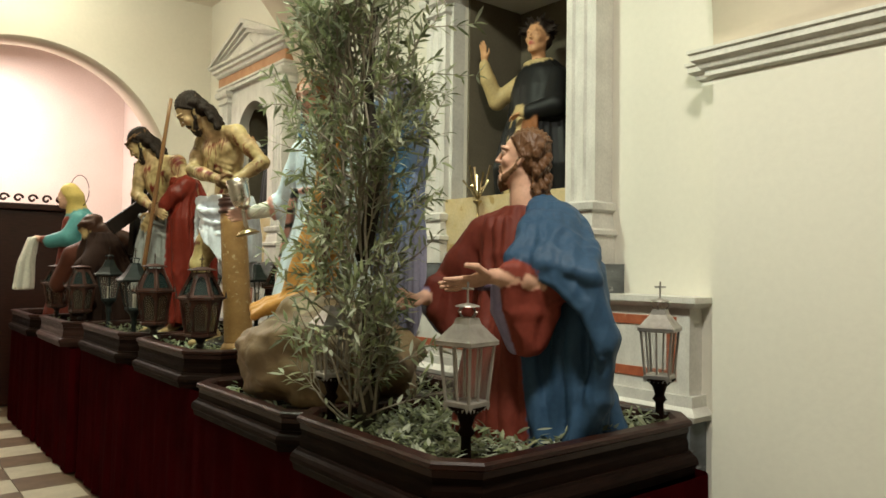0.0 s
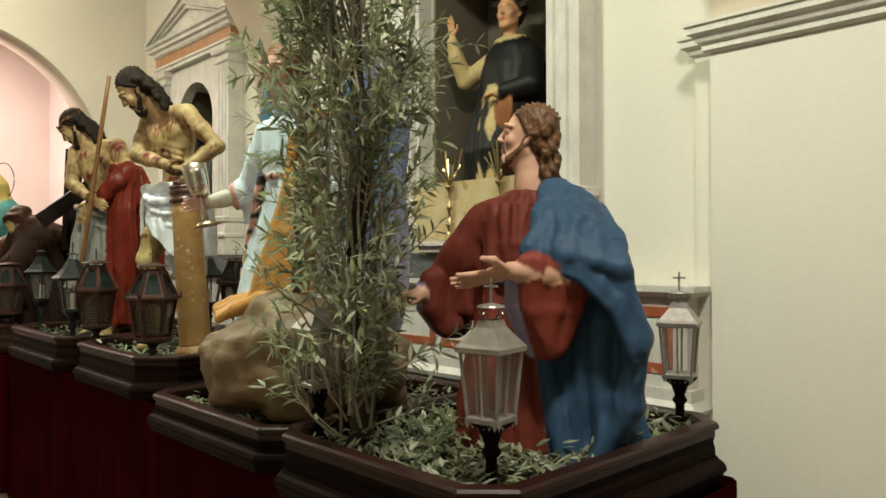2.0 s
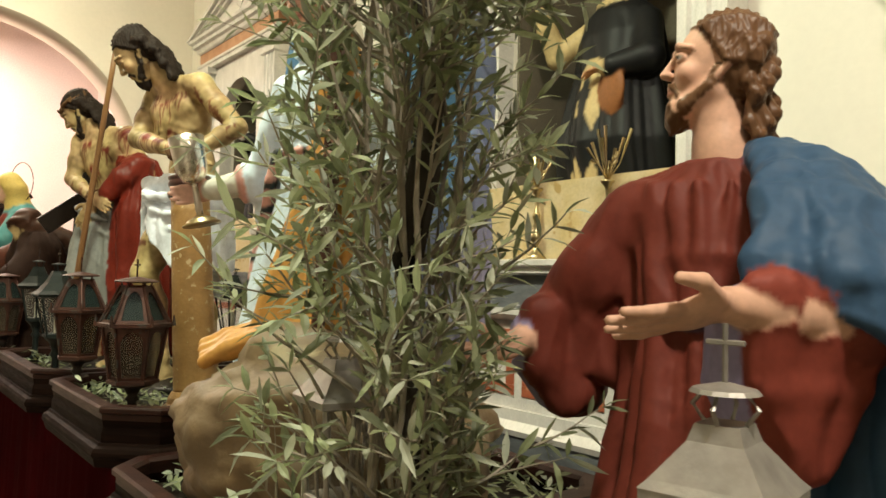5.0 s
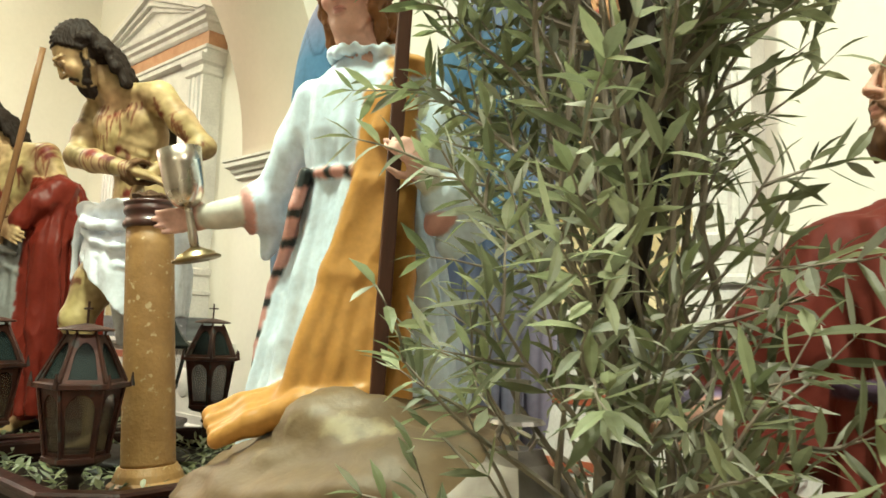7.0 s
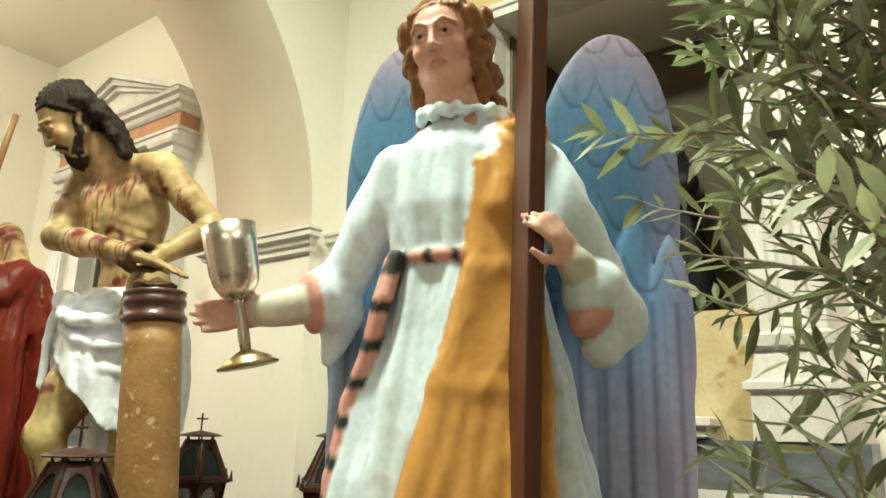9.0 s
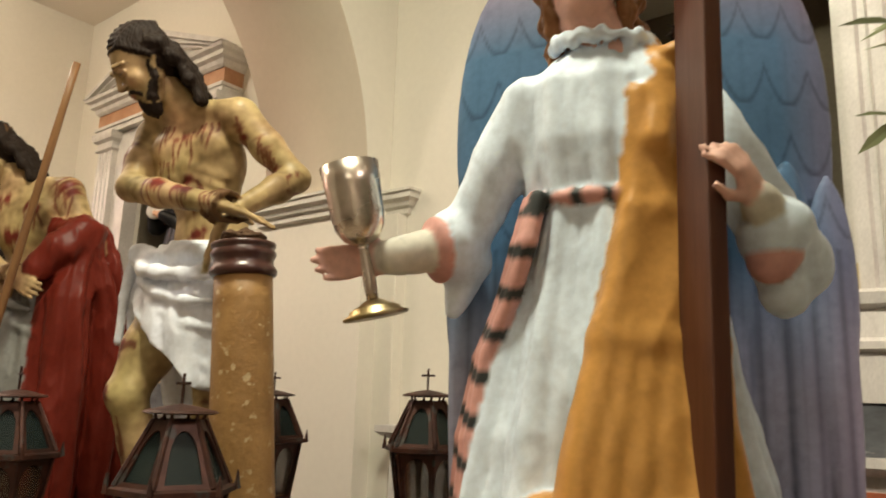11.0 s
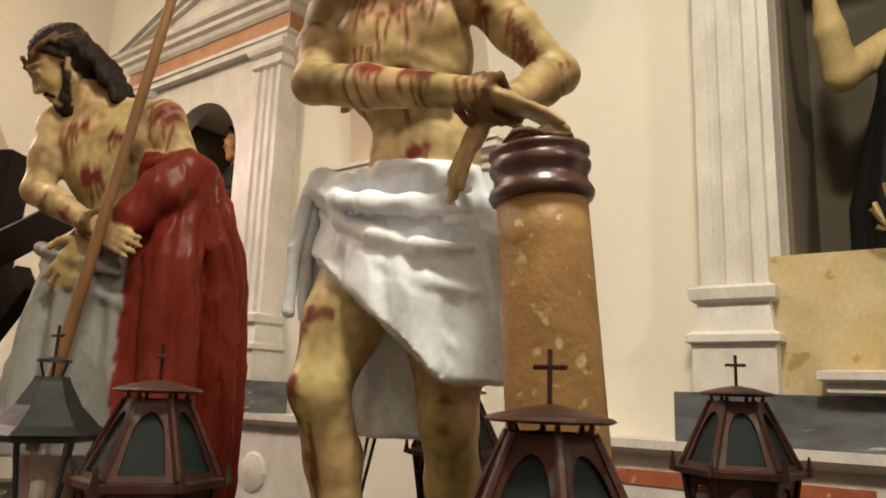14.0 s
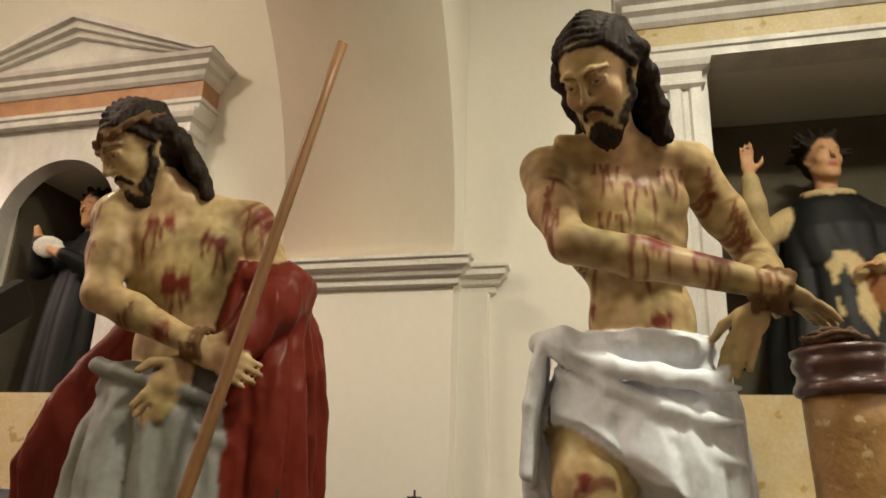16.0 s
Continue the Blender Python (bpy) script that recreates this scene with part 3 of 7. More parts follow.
            self.chain([a, b, c], [0.0098 * q, 0.009 * q, 0.0075 * q], m, 0.006)
        a = w + d * 0.03 * q + t * 0.03 * q
        b = a + unit(t + d * 0.9 + n * 0.4) * 0.045 * q
        self.chain([a, b, b + unit(d + t * 0.35 + n * 0.2) * 0.035 * q], [0.013 * q, 0.011 * q, 0.009 * q], m, 0.008)

    def surface(self, smooth):
        d, lo, res = self.d, self.lo, self.res
        ins = d < 0
        c = ins[:-1, :-1, :-1].astype(np.int8)
        offs = [(0, 0, 0), (1, 0, 0), (0, 1, 0), (1, 1, 0), (0, 0, 1), (1, 0, 1), (0, 1, 1), (1, 1, 1)]
        sl = lambda o: tuple(slice(o[i], d.shape[i] - 1 + o[i]) for i in range(3))
        c = sum(ins[sl(o)].astype(np.int8) for o in offs)
        act = np.argwhere((c > 0) & (c < 8))
        vals = np.stack([d[act[:, 0] + o[0], act[:, 1] + o[1], act[:, 2] + o[2]] for o in offs], 1)
        acc, cnt = np.zeros((len(act), 3)), np.zeros(len(act))
        O = np.array(offs, float)
        for i in range(8):
            for j in range(i + 1, 8):
                if abs(O[i] - O[j]).sum() != 1:
                    continue
                x = (vals[:, i] < 0) != (vals[:, j] < 0)
                t = vals[x, i] / (vals[x, i] - vals[x, j])
                acc[x] += O[i] + t[:, None] * (O[j] - O[i])
                cnt[x] += 1
        co = lo + res * (act + acc / cnt[:, None])
        ids = np.full(c.shape, -1, np.int32)
        ids[act[:, 0], act[:, 1], act[:, 2]] = np.arange(len(act))
        quads, fm = [], []
        for ax in range(3):
            n = [slice(None)] * 3
            p = [slice(None)] * 3
            n[ax], p[ax] = slice(1, None), slice(None, -1)
            a, b = ins[tuple(p)], ins[tuple(n)]
            e = np.argwhere(a != b)
            o1, o2 = (ax + 1) % 3, (ax + 2) % 3
            e = e[(e[:, o1] > 0) & (e[:, o2] > 0) & (e[:, o1] < d.shape[o1] - 1) & (e[:, o2] < d.shape[o2] - 1)]
            def cell(u, v):
                q = e.copy()
                q[:, o1] -= u
                q[:, o2] -= v
                return ids[q[:, 0], q[:, 1], q[:, 2]]
            Q = np.stack([cell(1, 1), cell(0, 1), cell(0, 0), cell(1, 0)], 1)
            first = ins[e[:, 0], e[:, 1], e[:, 2]]
            Q[~first] = Q[~first][:, ::-1]
            g = e.copy()
            g[~first, ax] += 1
            quads.append(Q)
            fm.append(self.own[g[:, 0], g[:, 1], g[:, 2]])
        quads, fm = np.concatenate(quads), np.concatenate(fm)
        ok = (quads >= 0).all(1)
        quads, fm = quads[ok], fm[ok]
        for _ in range(smooth):
            s, w = np.zeros_like(co), np.zeros(len(co))
            for i in range(4):
                np.add.at(s, quads[:, i], co[quads[:, (i + 1) % 4]])
                np.add.at(w, quads[:, i], 1)
            co = 0.6 * co + 0.4 * s / np.maximum(w, 1)[:, None]
        return co, quads, fm

    def build(self, name, mats, paint=None, smooth=1, wounds=None, tint=None, cloth=(), crease=0.007, fine=None, look_=None, hair=()):
        """One mesh from the body's grid and, where given, a finer grid for the head."""
        co, quads, fm = self.surface(smooth)
        if fine is not None:
            c2, q2, f2 = fine.surface(1)
            quads, fm, co = np.concatenate([quads, q2 + len(co)]), np.concatenate([fm, f2]), np.concatenate([co, c2])
        if cloth or hair:
            soft = np.zeros(len(co))
            np.add.at(soft, quads.ravel(), np.repeat(np.isin(fm, cloth), 4).astype(float))
            cnt_ = np.maximum(np.bincount(quads.ravel(), minlength=len(co)), 1)
            soft /= cnt_
            fn = np.cross(co[quads[:, 2]] - co[quads[:, 0]], co[quads[:, 3]] - co[quads[:, 1]])
            vn = np.zeros_like(co)
            for i in range(4):
                np.add.at(vn, quads[:, i], fn)
            vn /= np.maximum(np.linalg.norm(vn, axis=1), 1e-9)[:, None]
            strands = np.zeros(len(co))
            strands[quads[np.isin(fm, hair)].ravel()] = 1
            for i in np.nonzero(strands)[0]:
                p = co[i]
                q = Vector((p[0] * 85, p[1] * 85, p[2] * 22))
                co[i] = p + vn[i] * 0.0034 * (0.4 - abs(noise.noise(q + 1.5 * noise.noise_vector(Vector(p) * 14))) * 2)
            for i in np.nonzero(soft > 0.3)[0]:
                p = co[i]
                q = Vector((p[0] * 11, p[1] * 11, p[2] * 4.5))
                h = 0.35 - abs(noise.noise(q)) * 1.6 + 0.45 * (0.3 - abs(noise.noise(q * 2.3 + Vector((7, 3, 1)))))
                co[i] = p + vn[i] * (h * crease * soft[i])
        if paint:
            fm = paint(co[quads].mean(1), fm.copy())
        me = bpy.data.meshes.new(name)
        me.vertices.add(len(co))
        me.vertices.foreach_set("co", co.astype(np.float32).ravel())
        me.loops.add(len(quads) * 4)
        me.loops.foreach_set("vertex_index", quads.astype(np.int32).ravel())
        me.polygons.add(len(quads))
        me.polygons.foreach_set("loop_start", np.arange(0, 4 * len(quads), 4, dtype=np.int32))
        me.polygons.foreach_set("use_smooth", np.ones(len(quads), bool))
        me.update(calc_edges=True)
        table = np.array([(*PAINTS[q.name][0], PAINTS[q.name][1]) for q in mats])
        col, cnt = np.zeros((len(co), 4)), np.zeros(len(co))
        for i in range(4):
            np.add.at(col, quads[:, i], table[fm])
            np.add.at(cnt, quads[:, i], 1)
        col /= np.maximum(cnt, 1)[:, None]
        if wounds:
            w = wounds(co)[:, None] * (np.bincount(quads.ravel(), np.repeat(fm == 0, 4), len(co)) > 0)[:, None]
            col = col * (1 - w) + np.array((*PAINTS["painted_wound"][0], 0.35)) * w
        if tint:
            vm = np.zeros(len(co), int)
            vm[quads.ravel()] = np.repeat(fm, 4)
            col = tint(co, vm, col)
        if fine is not None and look_:
            vm = np.zeros(len(co), int)
            vm[quads.ravel()] = np.repeat(fm, 4)
            col = face_paint(co, vm, col, fine.faces[0], **look_)
        at = me.attributes.new("paint", "FLOAT_COLOR", "POINT")
        at.data.foreach_set("color", col.astype(np.float32).ravel())
        return link(name, me, M_POLY)


# ---- the aisle ----
WALL = 3.72
ARCH_X, ARCH_R, ARCH_Z = 1.6, 1.92, 2.75
PIERS = ((1.22, 2.10), (5.57, 6.48))
END = 9.65


def struct(ob, label, category):
    return tagged(ob, label, category, kind="structure")


NICHES = ((3.77, 0.585, 2.13, 3.74, False), (8.02, 0.42, 2.02, 3.52, True))
bm = bmesh.new()
y = -5
for yc, half, z0, z1, arched in NICHES:
    box(WALL, WALL + 0.9, y, yc - half, FLOOR, CEIL + 0.3, 0, bm)
    box(WALL, WALL + 0.9, yc - half, yc + half, FLOOR, z0, 0, bm)
    box(WALL, WALL + 0.9, yc - half, yc + half, z1, CEIL + 0.3, 0, bm)
    y = yc + half
box(WALL, WALL + 0.9, y, END, FLOOR, CEIL + 0.3, 0, bm)
struct(part("wall_east", bm, M_PLASTER), "cream plastered aisle wall with two niches behind the altars", "wall")
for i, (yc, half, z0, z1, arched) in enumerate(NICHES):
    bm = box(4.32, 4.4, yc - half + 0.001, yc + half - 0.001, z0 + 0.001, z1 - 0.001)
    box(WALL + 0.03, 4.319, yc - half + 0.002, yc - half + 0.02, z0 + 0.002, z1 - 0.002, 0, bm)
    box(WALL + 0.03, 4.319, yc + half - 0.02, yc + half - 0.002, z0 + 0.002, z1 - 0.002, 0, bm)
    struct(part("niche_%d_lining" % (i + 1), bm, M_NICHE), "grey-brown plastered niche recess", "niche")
struct(part("wall_south", box(-6.2, WALL + 0.9, -5.3, -5, FLOOR, CEIL + 0.3), M_PLASTER), "plain cream plastered wall behind the walk", "wall")
struct(part("wall_west", box(-6.5, -6.2, -5.3, 13, FLOOR, CEIL + 0.3), M_PLASTER), "plain cream plastered far nave wall", "wall")
struct(part("ceiling", box(-6.2, WALL + 0.9, -5, 13, CEIL, CEIL + 0.25), M_CEIL), "flat cream plastered ceiling", "ceiling")


def arch_wall(y0, y1, x0, x1, cx, r, spring, top):
    """A wall across the aisle with a round-headed opening through it."""
    n = 72
    bm = bmesh.new()
    box(x0, cx - r, y0, y1, FLOOR, top, 0, bm)
    box(cx + r, x1, y0, y1, FLOOR, top, 0, bm)
    pts = [(cx - r * math.cos(math.pi * i / n), spring + r * math.sin(math.pi * i / n)) for i in range(n + 1)]
    for (xa, za), (xb, zb) in zip(pts, pts[1:]):
        v = [bm.verts.new(c) for c in ((xa, y0, za), (xb, y0, zb), (xb, y0, top), (xa, y0, top), (xa, y1, za), (xb, y1, zb), (xb, y1, top), (xa, y1, top))]
        for f in ((0, 1, 2, 3), (4, 7, 6, 5), (0, 4, 5, 1), (3, 2, 6, 7)):
            bm.faces.new([v[k] for k in f])
    bmesh.ops.remove_doubles(bm, verts=bm.verts, dist=1e-5)
    bmesh.ops.recalc_face_normals(bm, faces=bm.faces)
    # Soffit faces get the darker beige that carries their shade.
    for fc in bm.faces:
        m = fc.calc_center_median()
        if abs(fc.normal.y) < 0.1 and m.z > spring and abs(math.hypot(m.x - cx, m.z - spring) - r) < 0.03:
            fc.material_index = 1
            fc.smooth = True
    return bm


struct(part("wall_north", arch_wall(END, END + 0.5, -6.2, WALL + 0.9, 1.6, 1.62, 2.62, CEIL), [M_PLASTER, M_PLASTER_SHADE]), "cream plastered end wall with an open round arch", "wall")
# the lit chapel beyond the arch
M_PINKWALL = mat("chapel_plaster", (0.82, 0.70, 0.66), (0.78, 0.65, 0.60), 1.6, 0.85, 0.1)
struct(part("wall_chapel", box(-6.2, WALL + 0.9, 12.7, 13.0, FLOOR, CEIL), M_PINKWALL), "pinkish plastered chapel wall", "wall")
struct(part("wall_chapel_side", box(3.45, WALL + 0.9, END + 0.5, 12.7, FLOOR, CEIL), M_PINKWALL), "pinkish plastered chapel side wall", "wall")
IMPOST = [(0.015, 2.625), (0.03, 2.635), (0.03, 2.665), (0.05, 2.675), (0.06, 2.70), (0.085, 2.715), (0.085, 2.745), (0.098, 2.752), (0.098, 2.768)]
for i, (a, b) in enumerate(PIERS):
    struct(part("trim_impost_%d" % (i + 1), moulding(IMPOST, a, b, 3.52), M_STUCCO), "white stepped stucco impost moulding", "moulding")
    struct(part("trim_impost_return_%d" % (i + 1), moulding([(r, z) for r, z in IMPOST], a - 0.14, b + 0.14, 3.72), M_STUCCO), "white stepped stucco impost moulding", "moulding")
    struct(part("pier_strip_%d" % (i + 1), box(3.64, WALL, a - 0.14, b + 0.14, FLOOR, 2.625), M_PLASTER), "cream plastered wall pier edge", "pier")
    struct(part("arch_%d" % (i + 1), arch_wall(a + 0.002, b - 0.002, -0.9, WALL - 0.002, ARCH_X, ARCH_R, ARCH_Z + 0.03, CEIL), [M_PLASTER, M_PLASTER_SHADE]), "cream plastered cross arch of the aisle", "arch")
    struct(part("pier_nave_%d" % (i + 1), box(-1.2, -0.91, a, b, FLOOR, CEIL), M_PLASTER), "cream plastered nave pier", "pier")


# ---- altars on the wall ----
def pilaster(parent, y0, y1, z0, z1, x, depth, flutes):
    """A fluted pilaster with a pedestal, base and capital."""
    w = y1 - y0
    part("pedestal", moulding([(depth + 0.05, z0), (depth + 0.05, z0 + 0.17), (depth + 0.07, z0 + 0.18), (depth + 0.07, z0 + 0.205), (depth + 0.045, z0 + 0.22), (depth + 0.03, z0 + 0.32), (depth + 0.055, z0 + 0.335), (depth + 0.06, z0 + 0.375), (depth + 0.03, z0 + 0.39)], y0 + 0.07, y1 - 0.07, x, depth), M_MARBLE, parent)
    bm = bmesh.new()
    a, b = y0 + 0.045, y1 - 0.045
    zz0, zz1 = z0 + 0.39, z1 - 0.16
    out = [(x, a)]
    step = (b - a) / (flutes * 2 + 1)
    y = a
    out.append((x - depth, a))
    for i in range(flutes):
        y = a + (2 * i + 1) * step
        out += [(x - depth, y), (x - depth + 0.018, y + 0.25 * step), (x - depth + 0.018, y + 0.75 * step), (x - depth, y + step)]
    out += [(x - depth, b), (x, b)]
    part("shaft", prism(out, "z", zz0, zz1), M_MARBLE, parent)
    part("capital", moulding([(depth, zz1), (depth + 0.02, zz1 + 0.015), (depth + 0.02, zz1 + 0.03), (depth + 0.008, zz1 + 0.04), (depth + 0.008, zz1 + 0.08), (depth + 0.04, zz1 + 0.10), (depth + 0.05, zz1 + 0.13), (depth + 0.05, z1)], y0 + 0.045, y1 - 0.045, x, depth), M_MARBLE, parent)


def pediment(parent, yc, half, z0, z1, x, depth, frieze_mat):
    part("architrave", moulding([(depth, z0), (depth, z0 + 0.04), (depth + 0.015, z0 + 0.045), (depth + 0.015, z0 + 0.07)], yc - half + 0.06, yc + half - 0.06, x, depth), M_MARBLE, parent)
    part("frieze", moulding([(depth - 0.01, z0 + 0.07), (depth - 0.01, z0 + 0.19)], yc - half + 0.06, yc + half - 0.06, x, depth), frieze_mat, parent, "orange veined marble frieze")
    zc = z0 + 0.19
    part("cornice", moulding([(depth, zc), (depth + 0.02, zc + 0.02), (depth + 0.03, zc + 0.05), (depth + 0.06, zc + 0.065), (depth + 0.06, zc + 0.10), (depth + 0.09, zc + 0.115), (depth + 0.10, zc + 0.14)], yc - half + 0.06, yc + half - 0.06, x, depth), M_MARBLE, parent)
    zt = zc + 0.14
    part("tympanum", prism([(yc - half - 0.02, zt + 0.001), (yc + half + 0.02, zt + 0.001), (yc, z1 - 0.03)], "x", x - depth - 0.004, x), M_MARBLE, parent)
    h = half + 0.07
    for side in (-1, 1):
        for k, (o, reach) in enumerate(((0.0, 0.11), (0.045, 0.075), (0.085, 0.04))):
            yo, yi = yc + side * (h - 0.02 - 0.6 * o), yc
            za, zb = zt + 0.002, z1 - o * 1.15
            part("raking_cornice", prism([(yo, za), (yi, zb), (yi, zb - 0.05), (yo - side * 0.10, za)], "x", x - depth - reach, x - depth + 0.03), M_MARBLE, parent)
    part("tympanum_ornament", prism([(yc - 0.16, zt + 0.06), (yc + 0.16, zt + 0.06), (yc + 0.05, z1 - 0.24), (yc - 0.05, z1 - 0.24)], "x", x - depth - 0.012, x - depth + 0.03), M_STUCCO, parent)


def wall_altar(name, yc, label, arched):
    a = tagged(empty(name, WALL, yc, FLOOR), label, "altar")
    P = lambda n, bm, m, l="": part(n, bm, m, a, l)
    inv = Matrix.Translation((-WALL, -yc, -FLOOR))
    half = 1.57
    xf = 3.52
    # table
    P("base", box(xf - 0.04, WALL, yc - half, yc + half, FLOOR, 0.80, 0.008), M_GREYMARBLE, "grey marble base")
    P("base_moulding", moulding([(WALL - xf + 0.05, 0.80), (WALL - xf + 0.06, 0.83), (WALL - xf + 0.02, 0.87), (WALL - xf + 0.02, 0.93)], yc - half + 0.02, yc + half - 0.02, WALL, WALL - xf), M_MARBLE)
    P("front_panel", box(xf + 0.0, WALL, yc - half + 0.03, yc + half - 0.03, 0.931, 1.398), M_MARBLE)
    P("table_top", moulding([(WALL - xf + 0.005, 1.398), (WALL - xf + 0.03, 1.41), (WALL - xf + 0.055, 1.43), (WALL - xf + 0.055, 1.462)], yc - half + 0.02, yc + half - 0.02, WALL, WALL - xf), M_MARBLE)
    for y0, y1 in ((yc + 0.33, yc + 1.46), (yc - 0.27, yc + 0.27), (yc - 1.46, yc - 0.33)):
        if arched and abs(y0 + y1 - 2 * yc) > 1:
            continue
        for b in ((y0, y1, 1.295, 1.350), (y0, y1, 1.000, 1.055), (y0, y0 + 0.06, 1.056, 1.294), (y1 - 0.06, y1, 1.056, 1.294)):
            P("inlay", box(xf - 0.006, xf + 0.01, *b, 0.0015), M_REDMARBLE, "red marble inlay band")
    for s in (-1, 1):
        bm = lathe([(0.11, 0), (0.10, 0.012), (0.07, 0.02), (0.02, 0.028)], 12)
        bm.transform(Matrix.Translation((xf, yc + s * 0.95, 1.15)) @ Matrix.Rotation(-math.pi / 2, 4, "Y") @ Matrix.Diagonal((1.0, 1.0, 1, 1)))
        P("rosette", bm, M_MARBLE, "carved marble rosette")
    # retable
    P("predella", box(xf - 0.012, WALL, yc - 0.96, yc + 0.96, 1.462, 1.64, 0.004), M_GREYMARBLE, "veined dark grey marble band")
    w0, w1 = 0.575, 0.905
    for s in (-1, 1):
        lo, hi = sorted((yc + s * w0, yc + s * w1))
        pilaster(a, lo, hi, 1.64, 3.74, WALL, WALL - xf - 0.03, 3 if arched else 2)
    P("apron", box(xf + 0.05, WALL, yc - w0 - 0.05, yc + w0 + 0.05, 1.64, 2.13), M_YELLOWMARBLE, "mottled yellow marble panel")
    pediment(a, yc, 0.97, 3.74, 4.46, WALL, WALL - xf - 0.02, M_ORANGEMARBLE if arched else M_YELLOWMARBLE)
    for ob in a.children:
        ob.matrix_parent_inverse = a.matrix_basis.inverted()
    return a


def niche_cutter(yc, half, z0, z1, arched, depth):
    out = [(yc - half, z0), (yc + half, z0)]
    if arched:
        zs = z1 - half
        out += [(yc + half * math.cos(math.pi * i / 24), zs + half * math.sin(math.pi * i / 24)) for i in range(25)]
    else:
        out += [(yc + half, z1), (yc - half, z1)]
    return out


def frame_wall(yc, half_out, z0, z1, out, x0, x1):
    """A slab with a hole of the outline out, built as strips round it."""
    bm = bmesh.new()
    ys = sorted({y for y, z in out})
    lo, hi = ys[0], ys[-1]
    box(x0, x1, yc - half_out, lo, z0, z1, 0, bm)
    box(x0, x1, hi, yc + half_out, z0, z1, 0, bm)
    top = sorted([(y, z) for y, z in out if z > min(v for u, v in out) + 0.01])
    for (ya, za), (yb, zb) in zip(top, top[1:]):
        if yb - ya < 1e-5:
            continue
        v = [bm.verts.new(c) for c in ((x0, ya, za), (x0, yb, zb), (x0, yb, z1), (x0, ya, z1), (x1, ya, za), (x1, yb, zb), (x1, yb, z1), (x1, ya, z1))]
        for f in ((0, 1, 2, 3), (4, 7, 6, 5), (0, 4, 5, 1), (3, 2, 6, 7)):
            bm.faces.new([v[i] for i in f])
    return bm


ALTAR_1, ALTAR_2 = 3.77, 8.02
wall_altar("wall_altar", ALTAR_1, "white marble wall altar with red inlays and square niche", False)
wall_altar("wall_altar", ALTAR_2, "white marble wall altar with fluted pilasters, pediment and arched niche", True)
for i, (yc, half, z0, z1, arched) in enumerate(NICHES):
    out = niche_cutter(yc, half, z0, z1, arched, 0.5)
    struct(part("niche_%d_front" % (i + 1), frame_wall(yc, 0.64, z0, 3.739, out, 3.60, WALL - 0.002), M_MARBLE), "white marble niche surround", "niche")

# ---- floor ----
struct(part("floor", box(-6.2, WALL + 0.9, -5, 13, FLOOR - 0.2, FLOOR - 0.012), M_TILE_B), "church floor bed under cream and brown tiles", "floor")
floor_ob = bpy.data.objects["floor"]


# ---- processional floats ----
def ring(x0, x1, y0, y1, c, o):
    c = c + 0.586 * o
    x0, x1, y0, y1 = x0 - o, x1 + o, y0 - o, y1 + o
    return [(x0 + c, y0), (x1 - c, y0), (x1, y0 + c), (x1, y1 - c), (x1 - c, y1), (x0 + c, y1), (x0, y1 - c), (x0, y0 + c)]


def swept(plan, profile):
    """A moulded ring round a chamfered plan, from (offset, z) pairs; closed."""
    bm = bmesh.new()
    rows = [[bm.verts.new((x, y, z)) for x, y in ring(*plan, o)] for o, z in profile]
    for a, b in zip(rows, rows[1:] + rows[:1]):
        for i in range(8):
            j = (i + 1) % 8
            bm.faces.new((a[i], a[j], b[j], b[i]))
    return bm


def skirt_cloth(plan, z0, z1, seed):
    bm = bmesh.new()
    rnd = random.Random(seed)
    pts = ring(*plan, 0.0)
    loop = []
    for i in range(8):
        a, b = Vector((*pts[i], 0)), Vector((*pts[(i + 1) % 8], 0))
        n = max(2, int((b - a).length / 0.03))
        nrm = (b - a).normalized().cross(Vector((0, 0, 1)))
        for k in range(n):
            loop.append((a.lerp(b, k / n), nrm))
    rows = []
    L = len(loop)
    ph = rnd.random() * 6
    for r in range(9):
        f = r / 8
        row = []
        for i, (p, nrm) in enumerate(loop):
            u = i * 0.03
            w = 0.010 * math.sin(u * 21 + ph + math.sin(u * 3.1) * 2) + 0.006 * math.sin(u * 47 + 1.3 * math.sin(u * 5))
            q = p + nrm * (w * (0.15 + f) + 0.02 * f)
            row.append(bm.verts.new((q.x, q.y, z1 + (z0 - z1) * f)))
        rows.append(row)
    for a, b in zip(rows, rows[1:]):
        for i in range(L):
            j = (i + 1) % L
            bm.faces.new((a[i], a[j], b[j], b[i]))
    return bm


